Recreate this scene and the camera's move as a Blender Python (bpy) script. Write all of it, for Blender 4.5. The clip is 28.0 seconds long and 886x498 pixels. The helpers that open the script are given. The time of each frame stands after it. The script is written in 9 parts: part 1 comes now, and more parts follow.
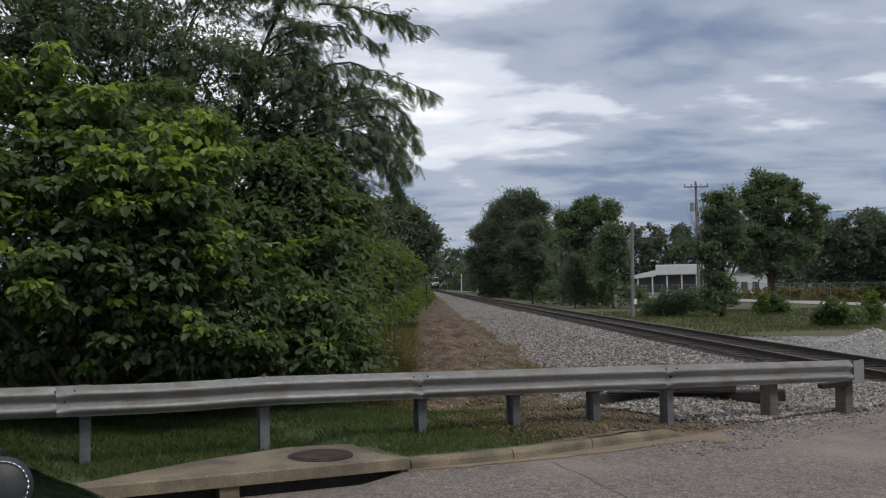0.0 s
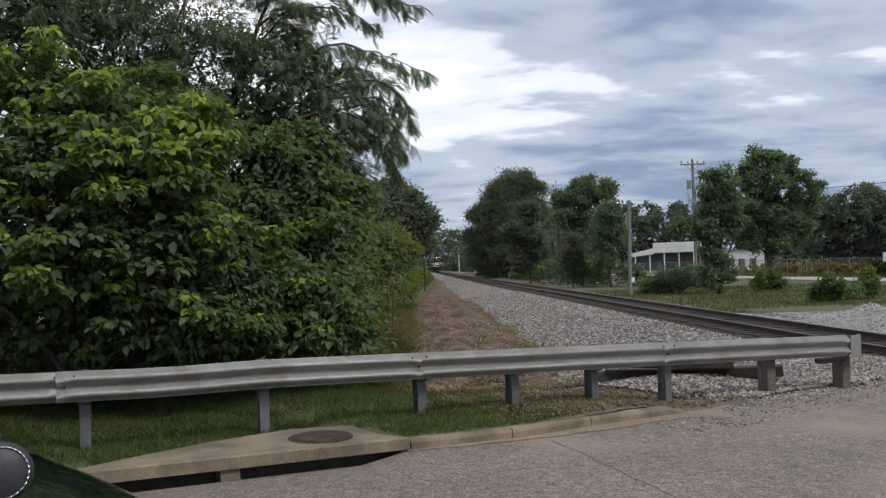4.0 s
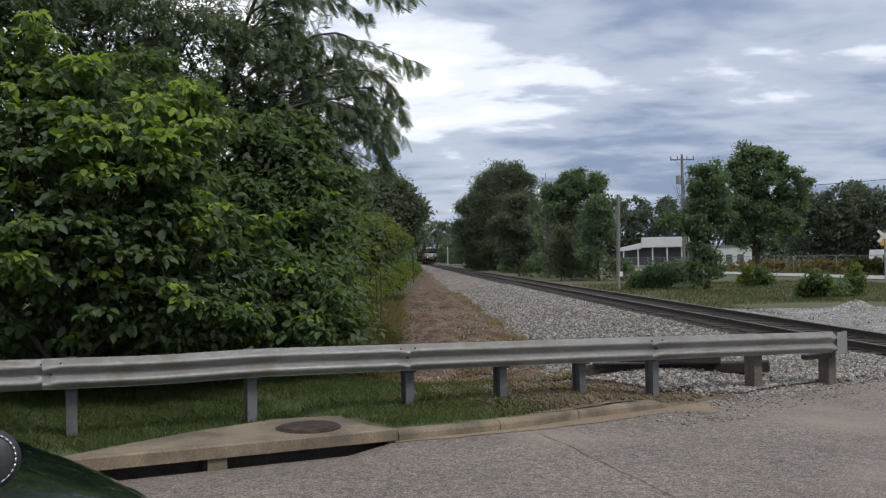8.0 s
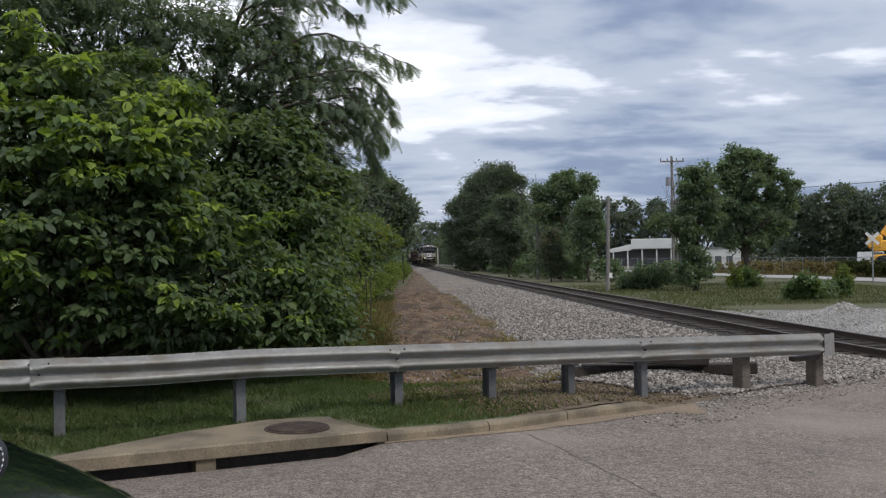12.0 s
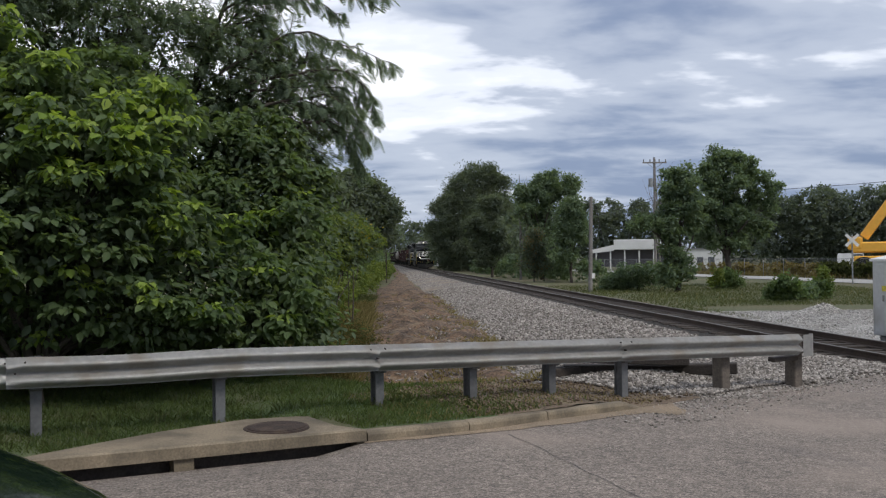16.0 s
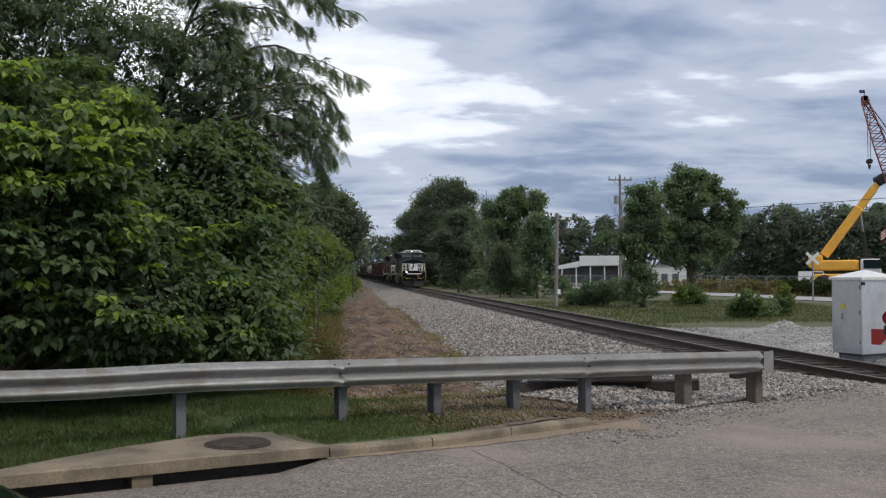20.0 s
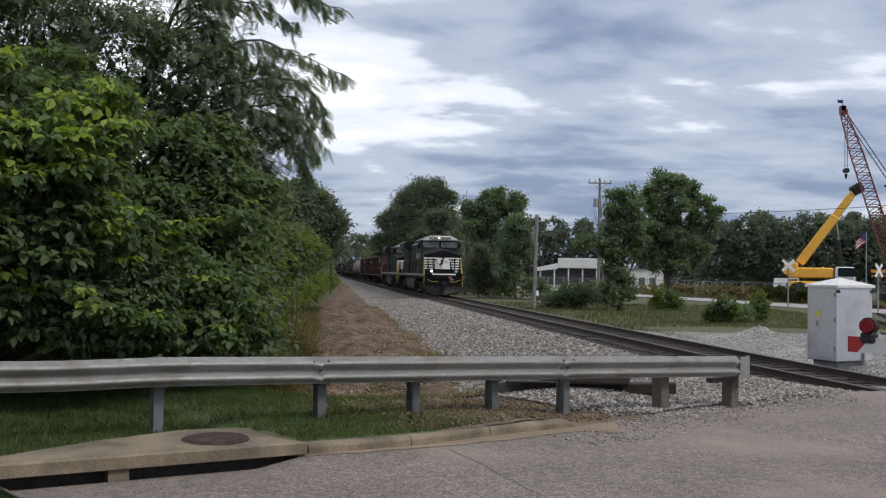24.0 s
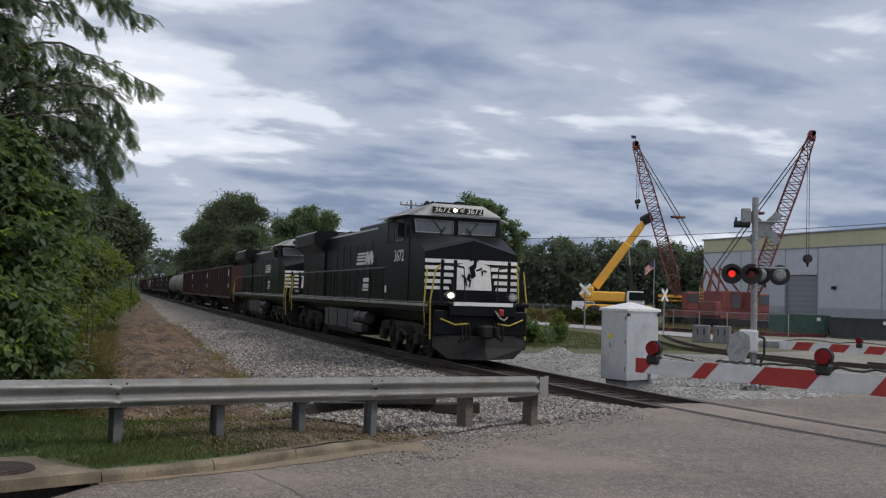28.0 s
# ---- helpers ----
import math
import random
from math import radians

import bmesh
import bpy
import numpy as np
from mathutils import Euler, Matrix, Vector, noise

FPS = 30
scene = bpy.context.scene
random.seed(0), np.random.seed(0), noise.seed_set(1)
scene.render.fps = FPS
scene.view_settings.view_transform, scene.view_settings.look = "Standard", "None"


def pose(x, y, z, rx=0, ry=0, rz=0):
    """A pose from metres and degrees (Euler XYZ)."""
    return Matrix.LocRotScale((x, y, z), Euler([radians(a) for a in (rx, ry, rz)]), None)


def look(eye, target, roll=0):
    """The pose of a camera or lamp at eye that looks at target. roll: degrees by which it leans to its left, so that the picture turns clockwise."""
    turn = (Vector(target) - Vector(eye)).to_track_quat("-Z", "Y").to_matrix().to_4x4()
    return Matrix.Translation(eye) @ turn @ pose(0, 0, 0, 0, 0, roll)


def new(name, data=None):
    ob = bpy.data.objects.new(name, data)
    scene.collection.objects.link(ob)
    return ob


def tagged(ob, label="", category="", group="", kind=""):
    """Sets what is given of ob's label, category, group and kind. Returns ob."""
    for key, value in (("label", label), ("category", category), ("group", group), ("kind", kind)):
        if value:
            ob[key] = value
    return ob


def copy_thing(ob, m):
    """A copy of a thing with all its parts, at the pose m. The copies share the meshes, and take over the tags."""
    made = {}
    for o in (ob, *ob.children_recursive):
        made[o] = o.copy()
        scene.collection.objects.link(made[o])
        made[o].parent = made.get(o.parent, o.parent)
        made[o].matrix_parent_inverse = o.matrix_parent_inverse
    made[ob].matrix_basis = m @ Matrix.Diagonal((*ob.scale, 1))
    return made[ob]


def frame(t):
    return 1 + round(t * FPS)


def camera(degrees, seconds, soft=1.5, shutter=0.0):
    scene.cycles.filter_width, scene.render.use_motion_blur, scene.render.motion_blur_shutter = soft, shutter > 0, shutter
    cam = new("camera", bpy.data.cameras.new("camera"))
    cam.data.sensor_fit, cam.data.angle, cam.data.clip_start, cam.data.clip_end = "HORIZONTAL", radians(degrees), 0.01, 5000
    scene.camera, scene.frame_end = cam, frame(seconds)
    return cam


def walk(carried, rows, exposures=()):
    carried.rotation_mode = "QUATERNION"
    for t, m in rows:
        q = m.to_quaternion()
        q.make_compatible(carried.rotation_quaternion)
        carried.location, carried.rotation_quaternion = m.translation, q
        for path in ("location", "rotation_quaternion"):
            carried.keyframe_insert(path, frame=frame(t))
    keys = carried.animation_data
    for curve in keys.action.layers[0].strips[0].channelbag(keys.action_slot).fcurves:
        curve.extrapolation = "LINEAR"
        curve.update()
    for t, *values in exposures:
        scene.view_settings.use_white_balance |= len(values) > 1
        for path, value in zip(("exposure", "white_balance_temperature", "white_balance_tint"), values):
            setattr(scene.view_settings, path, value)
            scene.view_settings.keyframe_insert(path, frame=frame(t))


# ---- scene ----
cam = camera(52.10, 28.0, soft=1.25)
walk(cam, [
    (0.0, pose(0.017, -0.005, 1.851, 92.287, 1.120, 1.102)),
    (0.5, pose(0.000, -0.015, 1.845, 92.026, 1.275, 1.375)),
    (1.0, pose(-0.000, -0.011, 1.846, 91.866, 1.310, 1.381)),
    (1.5, pose(0.001, -0.006, 1.847, 91.705, 1.382, 1.278)),
    (2.0, pose(-0.009, -0.003, 1.849, 91.728, 1.491, 1.355)),
    (2.5, pose(-0.003, -0.010, 1.848, 91.591, 1.592, 1.029)),
    (3.0, pose(0.008, 0.001, 1.845, 91.356, 1.714, 0.803)),
    (3.5, pose(0.015, -0.007, 1.847, 91.142, 1.886, 1.005)),
    (5.5, pose(0.042, 0.013, 1.843, 91.034, 1.874, 0.346)),
    (6.0, pose(0.040, -0.002, 1.849, 91.020, 1.638, 0.036)),
    (6.5, pose(0.036, -0.007, 1.847, 91.037, 1.408, -0.005)),
    (7.0, pose(0.023, 0.000, 1.852, 90.969, 1.247, 0.225)),
    (7.5, pose(0.015, 0.003, 1.848, 90.716, 1.199, 0.168)),
    (8.0, pose(0.007, 0.008, 1.846, 90.546, 1.137, 0.239)),
    (8.5, pose(0.001, 0.001, 1.848, 90.555, 1.044, 0.213)),
    (9.0, pose(-0.004, 0.002, 1.850, 90.750, 0.923, 0.115)),
    (9.5, pose(-0.003, -0.008, 1.848, 90.842, 0.837, 0.051)),
    (10.0, pose(-0.004, -0.000, 1.848, 90.784, 0.776, 0.053)),
    (10.5, pose(-0.004, 0.002, 1.850, 90.562, 0.703, -0.012)),
    (11.0, pose(-0.000, 0.000, 1.848, 90.571, 0.729, 0.000)),
    (11.5, pose(0.008, -0.013, 1.847, 90.573, 0.907, -0.203)),
    (12.0, pose(0.013, -0.005, 1.851, 90.578, 0.953, -0.383)),
    (12.5, pose(0.018, -0.007, 1.849, 90.690, 0.918, -0.685)),
    (14.5, pose(0.031, -0.003, 1.842, 90.343, 0.997, -1.045)),
    (15.0, pose(0.044, 0.004, 1.842, 89.925, 0.845, -1.498)),
    (15.5, pose(0.047, -0.005, 1.847, 90.266, 0.800, -1.477)),
    (16.0, pose(0.040, 0.006, 1.847, 90.558, 0.720, -1.427)),
    (16.5, pose(0.036, 0.005, 1.847, 90.590, 0.634, -1.640)),
    (17.0, pose(0.036, 0.010, 1.843, 90.570, 0.405, -1.679)),
    (17.5, pose(0.033, 0.010, 1.847, 90.805, 0.092, -1.736)),
    (18.0, pose(0.041, 0.002, 1.849, 91.062, 0.074, -1.999)),
    (18.5, pose(0.050, 0.010, 1.849, 91.177, 0.016, -2.102)),
    (19.0, pose(0.056, 0.012, 1.851, 91.416, 0.086, -2.540)),
    (19.5, pose(0.060, 0.014, 1.854, 91.492, 0.329, -3.258)),
    (20.0, pose(0.061, 0.003, 1.853, 91.476, 0.267, -3.529)),
    (20.5, pose(0.054, 0.009, 1.850, 91.684, -0.043, -3.556)),
    (22.5, pose(0.003, -0.001, 1.843, 91.317, -0.927, -4.306)),
    (23.0, pose(0.011, -0.003, 1.850, 91.609, -0.940, -4.558)),
    (23.5, pose(0.015, -0.010, 1.849, 91.704, -0.857, -4.882)),
    (24.0, pose(0.018, 0.001, 1.850, 91.445, -0.947, -4.901)),
    (24.5, pose(0.013, -0.002, 1.847, 91.325, -0.991, -5.274)),
    (25.0, pose(0.008, -0.003, 1.852, 91.299, -1.119, -5.822)),
    (25.5, pose(-0.013, 0.000, 1.853, 91.392, -1.332, -6.443)),
    (26.0, pose(-0.060, -0.010, 1.858, 91.549, -1.295, -6.889)),
    (26.5, pose(-0.054, -0.018, 1.853, 91.665, -1.304, -7.847)),
    (27.0, pose(-0.021, -0.018, 1.862, 92.134, -1.333, -10.322)),
    (27.5, pose(-0.004, -0.034, 1.863, 92.657, -1.526, -13.363)),
    (28.0, pose(0.007, -0.045, 1.871, 92.970, -1.790, -16.846)),
], exposures=((0.0, -0.1), (0.7, 0.15), (1.5, 0.22), (25.5, 0.2), (28.0, 0.0)))

# ---- light ----
world = bpy.data.worlds.new("overcast")
scene.world = world
world.use_nodes = True
SUN_DIR = (0.52, -0.42, 0.76)


def sky():
    nt = world.node_tree
    n, l = nt.nodes, nt.links
    n.clear()
    out = n.new("ShaderNodeOutputWorld")
    tc = n.new("ShaderNodeTexCoord")
    sep = n.new("ShaderNodeSeparateXYZ")
    l.new(tc.outputs["Generated"], sep.inputs[0])

    def calc(op, a, b=None, clamp=False):
        m = n.new("ShaderNodeMath")
        m.operation, m.use_clamp = op, clamp
        for i, v in enumerate((a, b)):
            if v is None:
                continue
            if isinstance(v, (int, float)):
                m.inputs[i].default_value = v
            else:
                l.new(v, m.inputs[i])
        return m.outputs[0]
    up = calc("MAXIMUM", sep.outputs["Z"], 0.0)
    den = calc("ADD", up, 0.16)
    u = calc("DIVIDE", sep.outputs["X"], den)
    v = calc("DIVIDE", sep.outputs["Y"], den)
    comb = n.new("ShaderNodeCombineXYZ")
    l.new(u, comb.inputs[0]), l.new(v, comb.inputs[1])

    def cloud(scale, detail, rough, dist, loc):
        mp = n.new("ShaderNodeMapping")
        mp.inputs["Location"].default_value = loc
        mp.inputs["Rotation"].default_value = (0, 0, radians(14))
        mp.inputs["Scale"].default_value = (0.72, 1.0, 1.0)
        l.new(comb.outputs[0], mp.inputs[0])
        t = n.new("ShaderNodeTexNoise")
        t.inputs["Scale"].default_value, t.inputs["Detail"].default_value = scale, detail
        t.inputs["Roughness"].default_value, t.inputs["Distortion"].default_value = rough, dist
        l.new(mp.outputs[0], t.inputs["Vector"])
        return t.outputs["Fac"]
    big = cloud(0.42, 3.0, 0.5, 0.3, (1.3, 0.4, 0.0))
    mid = cloud(1.15, 6.0, 0.52, 0.4, (4.1, 2.2, 0.0))
    fine = cloud(3.4, 5.0, 0.5, 0.2, (0.7, 8.2, 0.0))
    low = n.new("ShaderNodeMapRange")
    low.interpolation_type = "SMOOTHSTEP"
    l.new(up, low.inputs[0])
    for i, q in enumerate((0.085, 0.155, -0.150, 0.045)):
        low.inputs[i + 1].default_value = q
    s = calc("ADD", calc("ADD", calc("MULTIPLY", big, 0.44), calc("MULTIPLY", mid, 0.66)), calc("MULTIPLY", fine, 0.50))
    east = n.new("ShaderNodeMapRange")
    l.new(sep.outputs["X"], east.inputs[0])
    for i, q in enumerate((0.05, 0.30, 1.0, 0.65)):
        east.inputs[i + 1].default_value = q
    s = calc("ADD", calc("SUBTRACT", s, 0.166), calc("MULTIPLY", low.outputs[0], east.outputs[0]))

    def rise(v, a, b, top):
        r = n.new("ShaderNodeMapRange")
        r.interpolation_type = "SMOOTHSTEP"
        l.new(v, r.inputs[0])
        for i, q in enumerate((a, b, 0.0, top)):
            r.inputs[i + 1].default_value = q
        return r.outputs[0]
    # a thicker, darker sheet of cloud to the north-east, thinning again further east
    s = calc("SUBTRACT", s, calc("MULTIPLY", rise(sep.outputs["X"], -0.06, 0.30, 1.0), rise(sep.outputs["Z"], 0.08, 0.19, 0.140)))
    s = calc("ADD", s, calc("MULTIPLY", rise(sep.outputs["X"], 0.30, 0.50, 1.0), rise(sep.outputs["Z"], 0.20, 0.30, 0.02)))
    s = calc("SUBTRACT", s, rise(sep.outputs["X"], 0.6, 0.95, 0.10))
    ramp = n.new("ShaderNodeValToRGB")
    l.new(s, ramp.inputs[0])
    e = ramp.color_ramp
    e.interpolation = "EASE"
    e.elements[0].position, e.elements[0].color = 0.40, (0.165, 0.21, 0.315, 1)
    e.elements[1].position, e.elements[1].color = 0.82, (0.86, 0.86, 0.885, 1)
    a = e.elements.new(0.59)
    a.color = (0.345, 0.385, 0.47, 1)
    a = e.elements.new(0.67)
    a.color = (0.60, 0.63, 0.70, 1)
    nish = n.new("ShaderNodeTexSky")
    nish.sky_type, nish.sun_disc = "NISHITA", False
    d = Vector(SUN_DIR).normalized()
    nish.sun_elevation, nish.sun_rotation = math.asin(d.z), math.atan2(d.x, d.y)
    bg1, bg2 = n.new("ShaderNodeBackground"), n.new("ShaderNodeBackground")
    bg1.inputs["Strength"].default_value = 0.08
    l.new(nish.outputs[0], bg1.inputs["Color"])
    l.new(ramp.outputs[0], bg2.inputs["Color"])
    bg2.inputs["Strength"].default_value = 1.38
    mix = n.new("ShaderNodeMixShader")
    mix.inputs[0].default_value = 0.9
    l.new(bg1.outputs[0], mix.inputs[1]), l.new(bg2.outputs[0], mix.inputs[2])
    l.new(mix.outputs[0], out.inputs[0])


sky()
lamp = bpy.data.lights.new("sun", "SUN")
lamp.energy, lamp.angle, lamp.color = 1.9, radians(14), (1.0, 0.94, 0.86)
sun = new("sun", lamp)
sun.matrix_world = look(Vector(SUN_DIR) * 100, (0, 0, 0))


# ---- materials ----
def nodes_of(name):
    m = bpy.data.materials.new(name)
    m.use_nodes = True
    nt = m.node_tree
    return m, nt.nodes, nt.links, nt.nodes["Principled BSDF"]


def surf(name, a, b=None, scale=4.0, rough=0.7, metal=0.0, bump=0.0, bump_scale=60.0, fine=40.0, fine_amt=0.25,
         vary=0.0, voronoi=0.0, stain=None, stain_scale=0.8, coat=0.0, spec=0.5, contrast=0.2, cell=(0.22, 1.75), gap=0.35):
    """Two-scale procedural surface: a to b over broad noise, fine grain, optional cells, stains and per-piece variation."""
    m, n, l, p = nodes_of(name)
    b = b or tuple(c * 0.8 for c in a)
    tc = n.new("ShaderNodeTexCoord")

    def noise_tex(s, det=4.0):
        t = n.new("ShaderNodeTexNoise")
        t.inputs["Scale"].default_value, t.inputs["Detail"].default_value = s, det
        l.new(tc.outputs["Object"], t.inputs["Vector"])
        return t.outputs["Fac"]

    def mixc(kind, fac, c1, c2):
        x = n.new("ShaderNodeMixRGB")
        x.blend_type = kind
        for i, v in enumerate((fac, c1, c2)):
            if isinstance(v, (int, float)):
                x.inputs[i].default_value = v
            elif isinstance(v, tuple):
                x.inputs[i].default_value = (*v, 1)
            else:
                l.new(v, x.inputs[i])
        return x.outputs[0]

    def span(fac, lo, hi, o0=0.0, o1=1.0):
        r = n.new("ShaderNodeMapRange")
        l.new(fac, r.inputs[0])
        for i, v in enumerate((lo, hi, o0, o1)):
            r.inputs[i + 1].default_value = v
        return r.outputs[0]
    col = mixc("MIX", span(noise_tex(scale), 0.5 - contrast, 0.5 + contrast), a, b)
    grain = noise_tex(fine, 3.0)
    if voronoi:
        vo = n.new("ShaderNodeTexVoronoi")
        vo.inputs["Scale"].default_value = voronoi
        l.new(tc.outputs["Object"], vo.inputs["Vector"])
        sepc = n.new("ShaderNodeSeparateColor")
        l.new(vo.outputs["Color"], sepc.inputs[0])
        col = mixc("MULTIPLY", 1.0, col, span(sepc.outputs[0], 0, 1, *cell))
        # shade between the stones, put into the colour towards each cell's edge
        col = mixc("MULTIPLY", 1.0, col, span(vo.outputs["Distance"], 0.25, 0.75, 1.1, gap))
        height = span(vo.outputs["Distance"], 0, 0.8, 1, 0)
    else:
        height = grain
    col = mixc("MULTIPLY", 1.0, col, span(grain, 0.3, 0.7, 1 - fine_amt, 1 + fine_amt))
    if stain:
        col = mixc("MIX", span(noise_tex(stain_scale, 6.0), 0.52, 0.68, 0.0, 0.85), col, stain)
    if vary:
        oi = n.new("ShaderNodeObjectInfo")
        col = mixc("MULTIPLY", 1.0, col, span(oi.outputs["Random"], 0, 1, 1 - vary, 1 + vary))
    l.new(col, p.inputs["Base Color"])
    p.inputs["Roughness"].default_value, p.inputs["Metallic"].default_value = rough, metal
    p.inputs["Coat Weight"].default_value = coat
    p.inputs["Specular IOR Level"].default_value = spec
    if bump:
        bp = n.new("ShaderNodeBump")
        bp.inputs["Strength"].default_value, bp.inputs["Distance"].default_value = bump, 0.6 / (voronoi or bump_scale)
        l.new(height if voronoi else noise_tex(bump_scale, 5.0), bp.inputs["Height"])
        l.new(bp.outputs[0], p.inputs["Normal"])
    return m


def glow(name, col, strength):
    m, n, l, p = nodes_of(name)
    p.inputs["Base Color"].default_value = (*col, 1)
    p.inputs["Emission Color"].default_value = (*col, 1)
    p.inputs["Emission Strength"].default_value = strength
    return m


def leaf_mat(name, dark, light, sheen=0.6, through_col=None, patch=0.6):
    """Leaf: diffuse with light passing through, varied leaf by leaf and in broad patches."""
    m, n, l, p = nodes_of(name)
    geo, tc = n.new("ShaderNodeNewGeometry"), n.new("ShaderNodeTexCoord")
    t = n.new("ShaderNodeTexNoise")
    t.inputs["Scale"].default_value, t.inputs["Detail"].default_value = patch, 3.0
    l.new(tc.outputs["Object"], t.inputs["Vector"])
    ad = n.new("ShaderNodeMath")
    ad.operation = "MULTIPLY_ADD"
    l.new(geo.outputs["Random Per Island"], ad.inputs[0])
    ad.inputs[1].default_value = 0.55
    l.new(t.outputs["Fac"], ad.inputs[2])
    mr = n.new("ShaderNodeMapRange")
    l.new(ad.outputs[0], mr.inputs[0])
    mr.inputs[1].default_value, mr.inputs[2].default_value = 0.4, 1.15
    mx = n.new("ShaderNodeMixRGB")
    l.new(mr.outputs[0], mx.inputs[0])
    mx.inputs[1].default_value, mx.inputs[2].default_value = (*dark, 1), (*light, 1)
    l.new(mx.outputs[0], p.inputs["Base Color"])
    p.inputs["Roughness"].default_value = sheen
    p.inputs["Specular IOR Level"].default_value = 0.2
    tr = n.new("ShaderNodeBsdfTranslucent")
    tm = n.new("ShaderNodeMixRGB")
    tm.blend_type = "MULTIPLY"
    tm.inputs[0].default_value = 1.0
    l.new(mx.outputs[0], tm.inputs[1])
    tm.inputs[2].default_value = (1.35, 1.36, 0.62, 1)
    l.new(tm.outputs[0], tr.inputs["Color"])
    ms = n.new("ShaderNodeMixShader")
    ms.inputs[0].default_value = 0.48
    l.new(p.outputs[0], ms.inputs[1]), l.new(tr.outputs[0], ms.inputs[2])
    l.new(ms.outputs[0], n["Material Output"].inputs[0])
    return m


